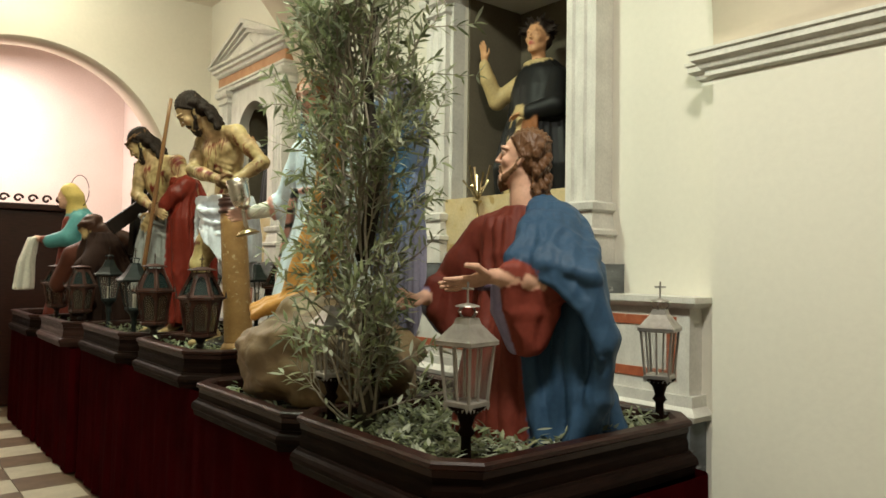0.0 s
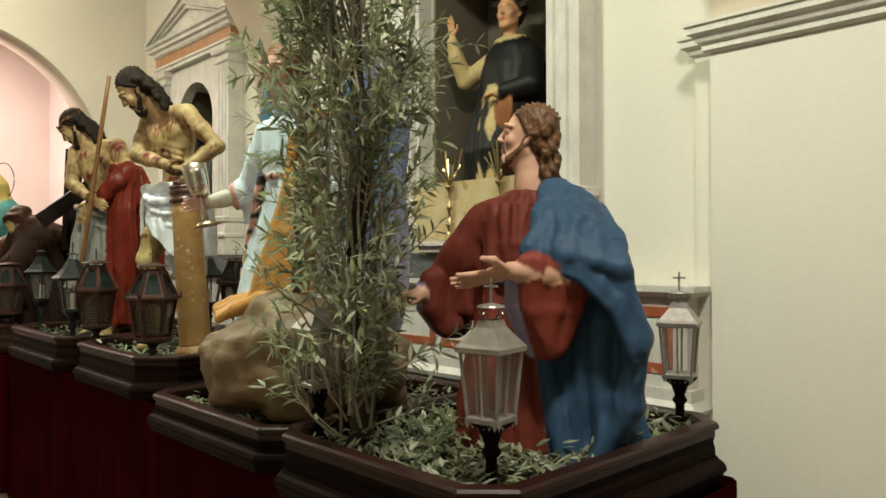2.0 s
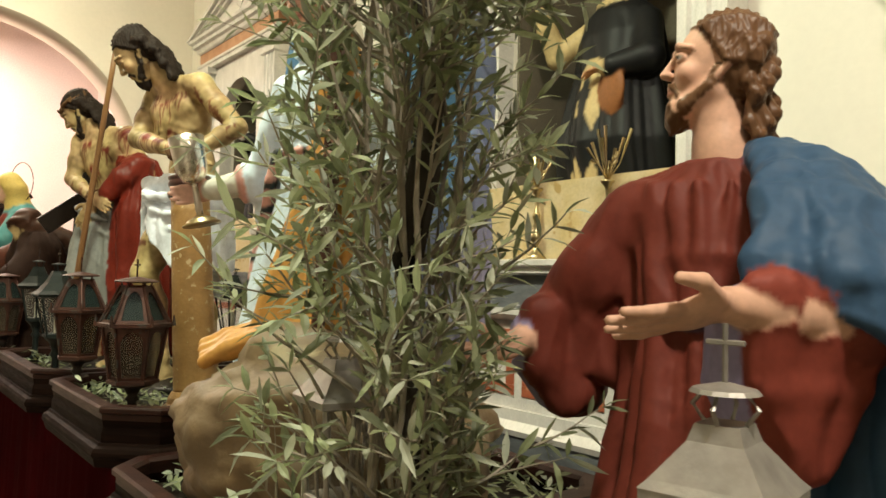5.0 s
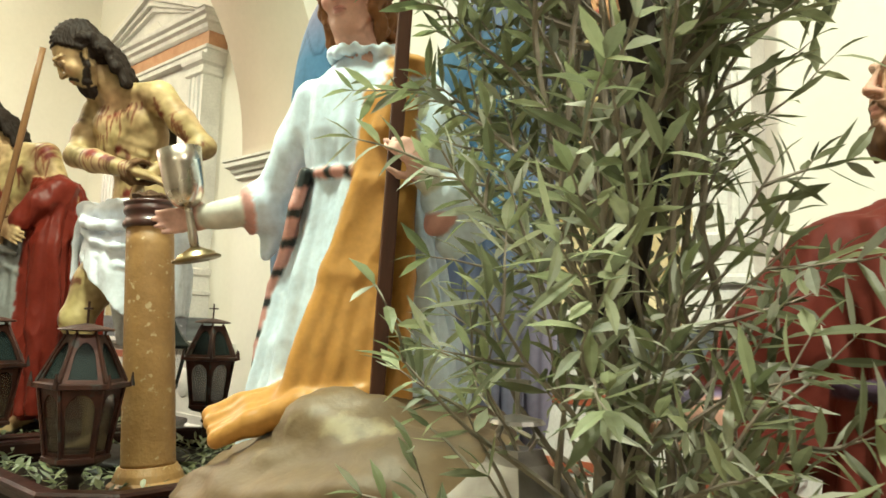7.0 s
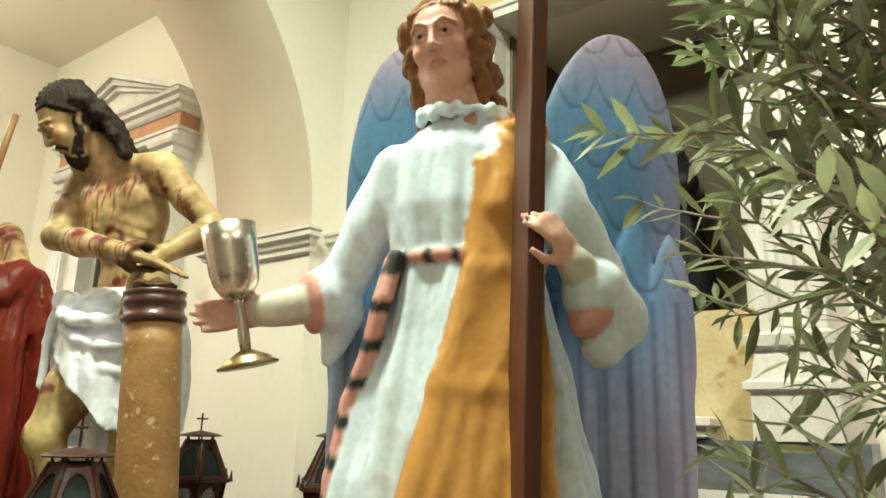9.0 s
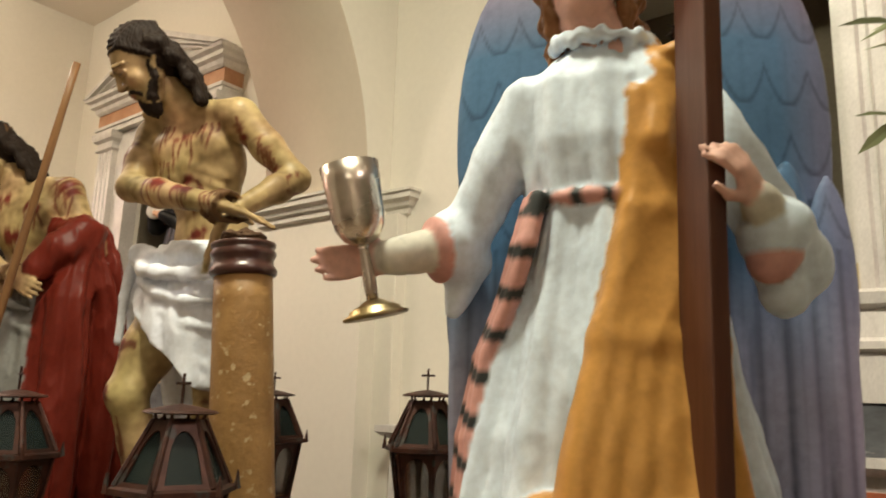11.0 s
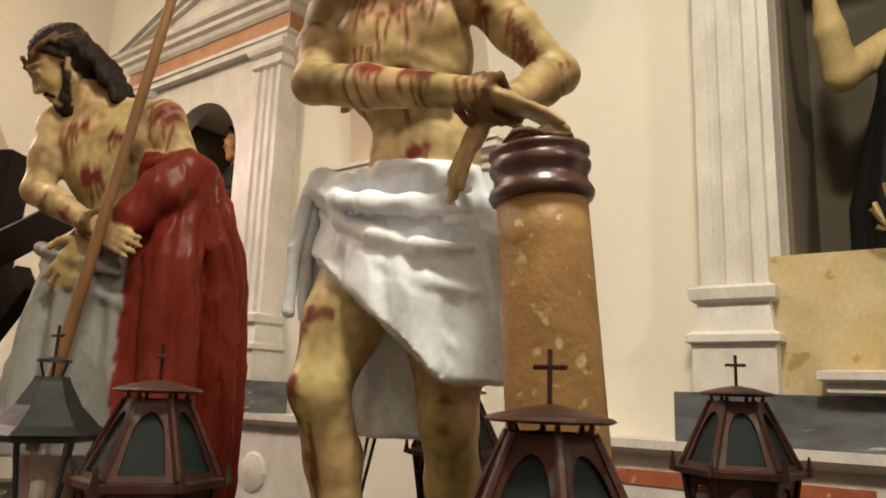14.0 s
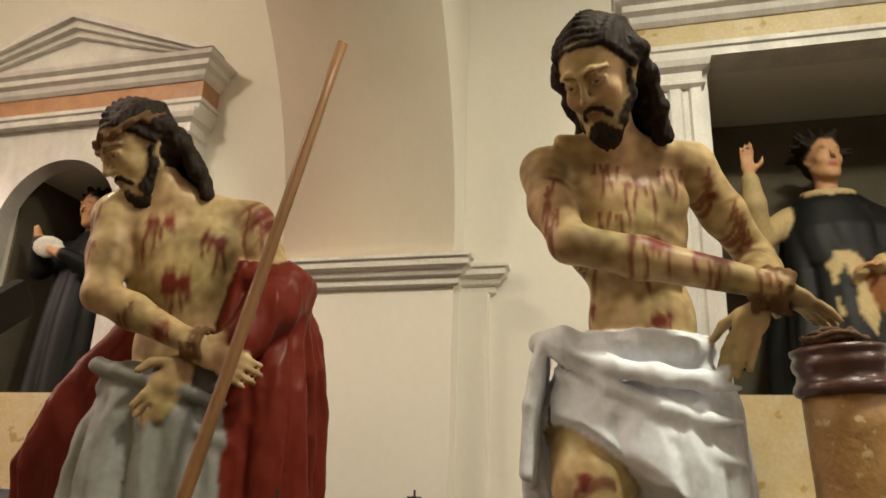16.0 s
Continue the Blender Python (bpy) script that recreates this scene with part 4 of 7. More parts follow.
def leaf(rnd, bm, p, d, n, L, w, mats=2, bend=0.25, idx=None):
    """One lance-shaped leaf, folded along its rib and bent."""
    d, n = d.normalized(), n
    s = d.cross(n)
    if s.length < 1e-4:
        s = d.orthogonal()
    s.normalize()
    n = s.cross(d)
    mid = rnd.randrange(mats) if idx is None else idx
    rib, le, ri = [], [], []
    for k, (f, ww) in enumerate(((0.0, 0.12), (0.3, 0.9), (0.62, 0.95), (1.0, 0.0))):
        c = p + d * (L * f) - n * (bend * L * f * f)
        rib.append(bm.verts.new(c))
        if 0 < ww:
            le.append(bm.verts.new(c + s * (w * ww) + n * (0.25 * w * ww)))
            ri.append(bm.verts.new(c - s * (w * ww) + n * (0.25 * w * ww)))
    for k in range(2):
        for f in ((rib[k], rib[k + 1], le[k + 1], le[k]), (ri[k], ri[k + 1], rib[k + 1], rib[k])):
            bm.faces.new(f).material_index = mid
    for f in ((rib[2], rib[3], le[2]), (ri[2], rib[3], rib[2])):
        bm.faces.new(f).material_index = mid


def leaf_litter(plan, z, count, seed, margin=0.07, keep=None):
    rnd = random.Random(seed)
    bm = bmesh.new()
    x0, x1, y0, y1, c = plan
    for i in range(count):
        x, y = rnd.uniform(x0 + margin, x1 - margin), rnd.uniform(y0 + margin, y1 - margin)
        if keep and not keep(x, y):
            continue
        a = rnd.uniform(0, 6.283)
        d = Vector((math.cos(a), math.sin(a), rnd.uniform(-0.1, 0.9)))
        n = Vector((rnd.uniform(-0.6, 0.6), rnd.uniform(-0.6, 0.6), 1))
        leaf(rnd, bm, Vector((x, y, z + abs(rnd.gauss(0, 0.03)))), d, n, rnd.uniform(0.035, 0.065), rnd.uniform(0.006, 0.010), bend=rnd.uniform(-0.2, 0.4), idx=1 if rnd.random() < 0.32 else 0)
    return bm


def processional_float(plan, z_rim, label, height, seed, wood):
    x0, x1, y0, y1, c = plan
    t = tagged(empty("processional_float", (x0 + x1) / 2, (y0 + y1) / 2, FLOOR), label, "float", "processional floats in a row")
    zr, zb = z_rim, z_rim - height
    P = lambda n, bm, m, l="": part(n, bm, m, t, l)
    P("rim", swept(plan, [(-0.055, zr - 0.05), (-0.055, zr - 0.012), (-0.045, zr), (0.0, zr), (0.008, zr - 0.008), (0.008, zr - 0.022), (-0.004, zr - 0.03), (-0.004, zr - 0.05)]), M_WOOD_RED, "polished mahogany rim")
    P("tray_wall", swept(plan, [(-0.05, zb), (-0.05, zr - 0.051), (-0.006, zr - 0.051), (-0.010, zr - height * 0.6), (-0.004, zb + 0.03), (-0.004, zb)]), wood)
    P("base_moulding", swept(plan, [(-0.05, zb - 0.085), (-0.05, zb - 0.001), (0.004, zb - 0.001), (0.008, zb - 0.010), (0.022, zb - 0.018), (0.030, zb - 0.032), (0.031, zb - 0.046), (0.022, zb - 0.058), (0.016, zb - 0.085)]), wood)
    bm = bmesh.new()
    v = [bm.verts.new((x, y, zr - 0.085)) for x, y in ring(*plan, -0.052)]
    w = [bm.verts.new((x, y, zr - 0.11)) for x, y in ring(*plan, -0.052)]
    bm.faces.new(v)
    bm.faces.new(w[::-1])
    for i in range(8):
        bm.faces.new((w[i], w[(i + 1) % 8], v[(i + 1) % 8], v[i]))
    P("tray_floor", bm, M_BLACKWOOD)
    P("cloth_skirt", skirt_cloth((x0 + 0.03, x1 - 0.03, y0 - 0.05, y1 + 0.05, 0.03), FLOOR + 0.01, zb - 0.086, seed), M_CLOTH_RED, "dark red velvet skirt hanging to the floor")
    for ob in t.children:
        ob.matrix_parent_inverse = t.matrix_basis.inverted()
    return t


FLOAT_1 = (1.35, 2.64, 1.60, 2.64, 0.11)
FLOAT_1B = (1.42, 2.62, 2.72, 3.86, 0.10)
FLOAT_2 = (1.47, 2.62, 3.98, 5.13, 0.16)
FLOAT_3 = (1.47, 2.62, 5.25, 6.58, 0.16)
FLOAT_4 = (1.42, 2.66, 6.75, 8.0, 0.16)
FLOAT_5 = (1.40, 2.7, 8.12, 9.45, 0.16)
processional_float(FLOAT_1, 1.03, "dark walnut float with red skirt, holding the kneeling statue", 0.12, 1, M_WOOD)
processional_float(FLOAT_1B, 0.99, "dark float section of the olive garden carrying the rock", 0.08, 2, M_WOOD)
processional_float(FLOAT_2, 1.12, "dark walnut float tray with lanterns, holding the scourged statue", 0.13, 3, M_WOOD)
processional_float(FLOAT_3, 1.12, "dark walnut float tray with lanterns, holding the caped statue", 0.13, 4, M_WOOD)
processional_float(FLOAT_4, 1.10, "mahogany float tray holding the fallen statue", 0.13, 5, M_WOOD_RED)
processional_float(FLOAT_5, 1.08, "dark float tray holding the veiled statue", 0.13, 6, M_WOOD)
for plan, z, n, s in ((FLOAT_1, 0.955, 2600, 11), (FLOAT_1B, 0.92, 800, 12), (FLOAT_2, 1.04, 800, 13), (FLOAT_3, 1.04, 600, 14), (FLOAT_4, 1.02, 250, 15)):
    tagged(part("olive_leaf_litter", leaf_litter(plan, z, n, s), [M_LEAF, M_LEAF_PALE]), "scattered green and silvery olive sprigs on the tray", "foliage", kind="stuff")


# ---- lanterns ----
def arched_plate(q, margin, foot, crown, thick):
    """A sheet-metal plate on the four corners q (two below, two above) with a round-headed opening; returns plate and pane."""
    nn = (q[1] - q[0]).cross(q[3] - q[0]).normalized() * thick
    at = lambda a, b: (q[0].lerp(q[1], a)).lerp(q[3].lerp(q[2], a), b)
    inner = [(margin, foot), (0.5, foot), (1 - margin, foot), (1 - margin, crown - 0.30)]
    inner += [(0.5 + (0.5 - margin) * math.cos(math.pi * k / 8), crown - 0.30 + 0.30 * math.sin(math.pi * k / 8)) for k in range(1, 8)]
    inner += [(margin, crown - 0.30)]
    outer = [(0, 0), (0.5, 0), (1, 0), (1, crown - 0.30)] + [(1, 0.86), (1, 1), (0.75, 1), (0.5, 1), (0.25, 1), (0, 1), (0, 0.86)] + [(0, crown - 0.30)]
    bm = bmesh.new()
    rows = [[bm.verts.new(at(a, b) + o) for a, b in line] for line, o in ((outer, Vector()), (inner, Vector()), (inner, -nn), (outer, -nn))]
    n = len(inner)
    for A, B in zip(rows, rows[1:] + rows[:1]):
        for i in range(n):
            bm.faces.new((A[i], A[(i + 1) % n], B[(i + 1) % n], B[i]))
    pane = bmesh.new()
    c = [pane.verts.new(at(a, b) - nn * o) for o in (1.2, 1.9) for a, b in ((0.04, 0.02), (0.96, 0.02), (0.96, 0.97), (0.04, 0.97))]
    for f in ((0, 1, 2, 3), (7, 6, 5, 4), (0, 4, 5, 1), (1, 5, 6, 2), (2, 6, 7, 3), (3, 7, 4, 0)):
        pane.faces.new([c[i] for i in f])
    return bm, pane


def lantern(kind, x, y, z, turn=0.0, h=1.0):
    """A six- or four-sided processional lantern on a turned post; z is the tray's floor."""
    spec = {
        "tin": (4, M_TIN, M_WOOD, M_GLASS_CLEAR, "white-painted tin lantern with glass panes and a cross on top"),
        "copper": (6, M_COPPER, M_IRON, M_GLASS_FROST, "rusty copper lantern with frosted panes and a dark glass dome"),
        "verdigris": (6, M_VERDI, M_VERDI, M_GLASS_CLEAR, "grey-green tin lantern with a flared roof and candle"),
    }[kind]
    n, metal, post, glass, label = spec
    t = tagged(empty("lantern", x, y, z), label, "lantern", kind + " lanterns on the float corners")
    t.matrix_basis = pose(x, y, z, 0, 0, turn)
    P = lambda nm, bm, m, l="", sm=False, par=None: part(nm, bm, m, par or t, l, sm)
    if kind == "tin":
        zb, ze, zt, rb, re, rt = 0.225, 0.425, 0.50, 0.068, 0.092, 0.036
    elif kind == "copper":
        zb, ze, zt, rb, re, rt = 0.16, 0.385, 0.53, 0.088, 0.126, 0.056
    else:
        zb, ze, zt, rb, re, rt = 0.24, 0.45, 0.57, 0.062, 0.108, 0.034
    pv = [(0.026, 0), (0.03, 0.01), (0.018, 0.03), (0.016, zb * 0.55), (0.028, zb * 0.62), (0.018, zb * 0.7), (0.03, zb * 0.86), (rb * 0.8, zb - 0.012), (rb * 0.95, zb - 0.001)]
    P("post", lathe(pv, 14), post, "turned dark post", True)
    ph = math.pi / n
    corner = lambda r, i: (r * math.cos(2 * math.pi * i / n + ph), r * math.sin(2 * math.pi * i / n + ph))
    P("base_plate", lathe([(rb * 1.08, zb), (rb * 1.08, zb + 0.012), (rb * 0.98, zb + 0.016)], n, phase=ph), metal)
    P("eave_ring", lathe([(re * 0.96, ze - 0.014), (re * 1.10, ze - 0.01), (re * 1.10, ze + 0.002), (re * 0.9, ze + 0.008)], n, phase=ph), metal)
    for i in range(n):
        a, b = corner(rb * 0.97, i), corner(re * 0.93, i)
        P("corner_bar", tube([(*a, zb + 0.012), (*b, ze - 0.012)], 0.0055, 5), metal)
        a2, b2 = corner(rb * 0.93, i + 1), corner(re * 0.89, i + 1)
        a, b = corner(rb * 0.93, i), corner(re * 0.89, i)
        q = [Vector((*a, zb + 0.016)), Vector((*a2, zb + 0.016)), Vector((*b2, ze - 0.014)), Vector((*b, ze - 0.014))]
        if kind == "copper":
            plate, pane = arched_plate(q, 0.11, 0.05, 0.93, 0.004)
            P("body_frame", plate, metal)
            P("pane", pane, glass)
        else:
            nn = (q[1] - q[0]).cross(q[3] - q[0]).normalized() * 0.002
            bm = bmesh.new()
            f1 = [bm.verts.new(v) for v in q]
            f2 = [bm.verts.new(v - nn) for v in q]
            bm.faces.new(f1)
            bm.faces.new(f2[::-1])
            for k in range(4):
                bm.faces.new((f2[k], f2[(k + 1) % 4], f1[(k + 1) % 4], f1[k]))
            P("pane", bm, glass)
        if kind == "tin":
            m1, m2 = (q[0] + q[1]) / 2, (q[2] + q[3]) / 2
            P("mullion", tube([m1, m2], 0.004, 5), metal)
    if kind == "tin":
        P("roof", lathe([(re * 1.12, ze + 0.002), (re * 0.98, ze + 0.012), (rt * 1.25, zt - 0.02), (rt, zt)], n, phase=ph), metal, "flared tin roof")
        zc = zt
        bm = bmesh.new()
        for s in range(4):
            a = s * math.pi / 2
            tube([(0.024 * math.cos(a), 0.024 * math.sin(a), zc), (0.038 * math.cos(a), 0.038 * math.sin(a), zc + 0.018), (0.024 * math.cos(a), 0.024 * math.sin(a), zc + 0.035)], 0.003, 5, bm)
        P("crown", bm, metal)
        P("cap", lathe([(0.04, zc + 0.034), (0.036, zc + 0.039), (0.006, zc + 0.046)], 14), metal)
        zc += 0.045
        bm = bmesh.new()
        for i in range(n):
            a, b = Vector((*corner(rb * 1.1, i), zb)), Vector((*corner(rb * 1.1, i + 1), zb))
            for k in range(6):
                p, r = a.lerp(b, k / 6), a.lerp(b, (k + 1) / 6)
                c = p.lerp(r, 0.5) - Vector((0, 0, 0.016))
                o = Vector((p.x + r.x, p.y + r.y, 0)).normalized() * 0.002
                v = [bm.verts.new(u) for u in (p, r, c, p - o, r - o, c - o)]
                bm.faces.new(v[:3])
                bm.faces.new(v[3:][::-1])
        P("scalloped_edge", bm, metal, "scalloped tin edging")
    elif kind == "copper":
        for i in range(n):
            lo_, hi_ = ze + 0.006, zt
            q = [Vector((*corner(re * 0.97, i), lo_)), Vector((*corner(re * 0.97, i + 1), lo_)), Vector((*corner(rt, i + 1), hi_)), Vector((*corner(rt, i), hi_))]
            plate, pane = arched_plate(q, 0.17, 0.07, 0.84, 0.005)
            P("roof_frame", plate, metal)
            P("roof_pane", pane, M_GLASS_DARK, "dark green glass pane")
            P("roof_rib", tube([q[0], q[3]], [0.007, 0.006], 6), metal)
            P("prong", tube([q[3] * 0.9 + Vector((0, 0, q[3].z * 0.1 - 0.004)), q[3] * 0.98 + Vector((0, 0, q[3].z * 0.02 + 0.014))], [0.005, 0.003], 5), metal)
            p = Vector((*corner(re * 1.1, i), ze))
            P("finial", tube([p - Vector((0, 0, 0.008)), p + Vector((0, 0, 0.034))], [0.009, 0.002], 5), metal)
        P("cap", lathe([(0.030, zt + 0.010), (0.076, zt + 0.012), (0.082, zt + 0.015), (0.076, zt + 0.019), (0.035, zt + 0.029), (0.006, zt + 0.034)], 26), metal)
        zc = zt + 0.033
    else:
        P("roof", lathe([(re * 1.2, ze + 0.002), (re * 0.95, ze + 0.02), (re * 0.6, ze + 0.06), (rt * 1.1, zt - 0.01), (rt, zt)], n, phase=ph), metal, "flared grey-green tin roof")
        P("candle", lathe([(0.014, zb + 0.016), (0.014, zb + 0.11), (0.004, zb + 0.115)], 10), M_CANDLE, "white candle stub")
        bm = bmesh.new()
        for s in range(3):
            a = s * 2.094
            tube([(0.02 * math.cos(a), 0.02 * math.sin(a), zt), (0.03 * math.cos(a), 0.03 * math.sin(a), zt + 0.03)], 0.003, 5, bm)
        P("crown", bm, metal)
        P("cap", lathe([(0.036, zt + 0.03), (0.034, zt + 0.036), (0.006, zt + 0.042)], 14), metal)
        zc = zt + 0.042
    bm = tube([(0, 0, zc), (0, 0, zc + 0.068)], 0.0036, 5)
    tube([(0, -0.022, zc + 0.046), (0, 0.022, zc + 0.046)], 0.0036, 5, bm)
    P("cross", bm, metal if kind != "verdigris" else M_IRON)
    return t


tin = lantern("tin", 1.52, 1.75, 0.945, 10)
copy_thing(tin, pose(2.55, 1.75, 0.945, 0, 0, 20))
copy_thing(tin, pose(1.49, 2.53, 0.945, 0, 0, -6))
copper = lantern("copper", 1.60, 4.22, 1.025, 8)
copy_thing(copper, pose(2.49, 4.235, 1.075, 0, 0, 22))
copy_thing(copper, pose(1.59, 5.04, 1.04, 0, 0, -10))
copy_thing(copper, pose(2.48, 4.98, 1.06, 0, 0, 30))
verd = lantern("verdigris", 1.57, 5.41, 1.035, 5)
copy_thing(verd, pose(1.66, 6.42, 1.06, 0, 0, -12))
copy_thing(verd, pose(2.50, 5.42, 1.035, 0, 0, 25))
copy_thing(verd, pose(2.50, 6.42, 1.035, 0, 0, 14))
copy_thing(copper, pose(1.56, 6.92, 1.02, 0, 0, 3))
copy_thing(copper, pose(1.56, 7.85, 1.02, 0, 0, 18))


# ---- column of the scourging ----
col = tagged(empty("stone_column", 1.885, 4.318, 1.035), "short ochre painted column with a brown ringed collar", "column")
col.matrix_basis = pose(1.885, 4.318, 1.035, -3.4, -2.4, 0)
part("base", lathe([(0.13, 0), (0.13, 0.035), (0.115, 0.045), (0.108, 0.065), (0.093, 0.09)], 32), M_COLUMN, col, smooth=False)
part("shaft", lathe([(0.088, 0.09)] + [(0.087 - 0.009 * (i / 12) ** 1.1, 0.10 + 0.79 * i / 12) for i in range(13)], 40), M_COLUMN, col, "ochre shaft with worn pale flecks", True)
part("collar", lathe([(0.078, 0.888), (0.087, 0.892), (0.091, 0.902), (0.087, 0.913), (0.082, 0.918), (0.080, 0.934), (0.086, 0.942), (0.088, 0.952), (0.083, 0.962), (0.081, 0.966), (0.087, 0.971), (0.087, 0.980), (0.076, 0.984)], 40), M_COLLAR, col, "dark brown ringed collar", True)

rope = bmesh.new()
rnd = random.Random(21)
for k in range(7):
    a0, r0 = rnd.uniform(0, 6.28), rnd.uniform(0.03, 0.065)
    tube([(1.845 + r0 * math.cos(a0 + 0.5 * i), 4.378 + r0 * math.sin(a0 + 0.5 * i), 2.026 + 0.006 * math.sin(i * 1.7 + k) + 0.003 * k) for i in range(9)], 0.006, 6, rope)
tagged(part("rope_coil", rope, M_ROPE, smooth=True), "frayed brown rope coil lying on the column top", "rope")


def bound_locks(S, P, m, s, sides=(-1, 1), length=0.2, k=0.012):
    """Wavy locks of hair that fall from the temples to the shoulders."""
    for r in sides:
        for j, (a, b) in enumerate(((0.078, -0.01), (0.07, -0.05), (0.045, -0.085))):
            pts, rad = [], []
            for i in range(7):
                u = i / 6
                w = 0.010 * math.sin(i * 2.1 + j * 2)
                pts.append(P(r * (a + w + 0.012 * u), b - 0.015 * u - w, 0.04 - length * u))
                rad.append(s * (0.026 + 0.006 * math.sin(i * 2.4 + j) - 0.010 * u))
            S.chain(pts, rad, m, s * k)


def nape_locks(S, P, F, m, length):
    """Heavy waved hair that falls back from the crown over the nape and shoulders."""
    back = unit((-F[0], -F[1], 0))
    for j in range(9):
        lat = -0.082 + 0.0185 * j
        start = P(lat, -0.03 - 0.05 * (1 - (lat / 0.09) ** 2), 0.035)
        pts, rad = [], []
        for i in range(9):
            u = i / 8
            w = 0.009 * math.sin(i * 2.0 + j * 1.3)
            pts.append(start + back * length * 0.80 * u ** 0.85 + np.array((0, 0, -length * (0.15 * u + 0.60 * u * u) + w)))
            rad.append(0.024 + 0.005 * math.sin(i * 2.4 + j * 1.9) - 0.008 * u)
        S.chain(pts, rad, m, 0.008)


# ---- scourged figure at the column ----
def scourged_statue():
    S = Sculpt((1.45, 4.22, 1.02), (2.30, 5.12, 2.76), 0.006)
    SK, HR, CL, BL, RP, EY = 0, 1, 2, 3, 4, 5
    f, r = np.array((-0.93, -0.36, 0)), np.array((-0.36, 0.93, 0))
    up = np.array((0, 0, 1.0))
    pel, wst, chs, nck = np.array((2.00, 4.74, 1.93)), np.array((1.985, 4.74, 2.10)), np.array((1.945, 4.775, 2.33)), np.array((1.885, 4.785, 2.50))
    # trunk
    S.ell(pel, (0.155, 0.105, 0.12), SK, 0.04, f)
    S.ell(wst, (0.125, 0.088, 0.16), SK, 0.05, f)
    S.ell(chs, (0.155, 0.108, 0.165), SK, 0.05, f, (-0.2, 0, 1))
    for q in (-1, 1):
        S.ell(chs + r * q * 0.068 + f * 0.072 + up * 0.045, (0.066, 0.034, 0.052), SK, 0.03, f)
        for i in range(3):
            S.cap(chs + r * q * 0.03 + f * 0.095 - up * (0.03 + 0.035 * i), chs + r * q * 0.12 + f * 0.05 - up * (0.06 + 0.035 * i), 0.012, 0.010, SK, 0.02)
        S.cap(nck + r * q * 0.02 + f * 0.03, nck + r * q * 0.14 + f * 0.03 - up * 0.005, 0.016, 0.014, SK, 0.02)
    shR, shL = np.array((1.872, 4.945, 2.445)), np.array((1.965, 4.615, 2.475))
    S.cap(nck + (0.02, 0, -0.02), shR, 0.06, 0.055, SK, 0.04)
    S.cap(nck + (0.02, 0, -0.02), shL, 0.06, 0.055, SK, 0.04)
    elR, wrR = np.array((1.775, 4.885, 2.235)), np.array((1.815, 4.475, 2.135))
    elL, wrL = np.array((2.085, 4.465, 2.275)), np.array((1.885, 4.475, 2.135))
    S.chain([shR, (shR + elR) / 2 + (0, 0.012, 0), elR], [0.058, 0.050, 0.041], SK, 0.025)
    S.chain([elR, elR + (wrR - elR) * 0.35, wrR], [0.043, 0.044, 0.028], SK, 0.02)
    S.chain([shL, (shL + elL) / 2, elL], [0.058, 0.050, 0.041], SK, 0.025)
    S.chain([elL, elL + (wrL - elL) * 0.35, wrL], [0.043, 0.043, 0.028], SK, 0.02)
    S.hand(wrR, (0.55, -0.62, -0.25), (0.1, 0.1, -1), 1.0, SK, 0.2, 0.08, 1)
    S.hand(wrL + (-0.015, 0.03, -0.02), (-0.15, 0.42, -0.85), (0.3, -0.2, 0), 1.0, SK, 0.2, 0.12, -1)
    for a, b in ((0.0, 0.0), (0.02, 0.006), (-0.018, -0.004), (0.038, 0.0)):
        c = (wrR + wrL) / 2 + (0, a, 0.0)
        pts = [c + (0.056 * math.cos(t), 0.012 * math.sin(2 * t), 0.042 * math.sin(t) + b) for t in np.linspace(0, 2 * math.pi, 11)]
        S.chain(pts, [0.008] * 11, RP, 0.004)
    # head, bowed and turned
    face = unit((-0.68, 0.32, -0.78))
    S.cap(nck, (1.78, 4.80, 2.575), 0.056, 0.05, SK, 0.03)
    H = Sculpt((1.52, 4.50, 2.36), (2.02, 5.04, 2.80), 0.0038)
    P, R, F, U = H.head((1.735, 4.812, 2.605), face, 1.0, SK, HR, HR, up=(-0.15, 0.05, 1))
    bound_locks(H, P, HR, 1.0, (1,), 0.16)
    nape_locks(H, P, F, HR, 0.20)
    # legs
    hR, kR, aR = np.array((1.945, 4.865, 1.87)), np.array((1.815, 4.845, 1.60)), np.array((1.905, 4.83, 1.21))
    hL, kL, aL = np.array((2.025, 4.70, 1.87)), np.array((1.99, 4.655, 1.54)), np.array((2.09, 4.70, 1.20))
    for h, kn, a in ((hR, kR, aR), (hL, kL, aL)):
        S.chain([h, h + (kn - h) * 0.5, kn], [0.092, 0.080, 0.058], SK, 0.03)
        S.ell(kn + f * 0.02, (0.048, 0.04, 0.055), SK, 0.02, f)
        S.chain([kn, kn + (a - kn) * 0.35 - f * 0.025, a], [0.055, 0.056, 0.034], SK, 0.02)
        S.chain([a - f * 0.03 - up * 0.08, a + f * 0.10 - up * 0.11, a + f * 0.17 - up * 0.125], [0.04, 0.034, 0.022], SK, 0.02)
        S.cap(a, a - up * 0.08, 0.036, 0.04, SK, 0.02)
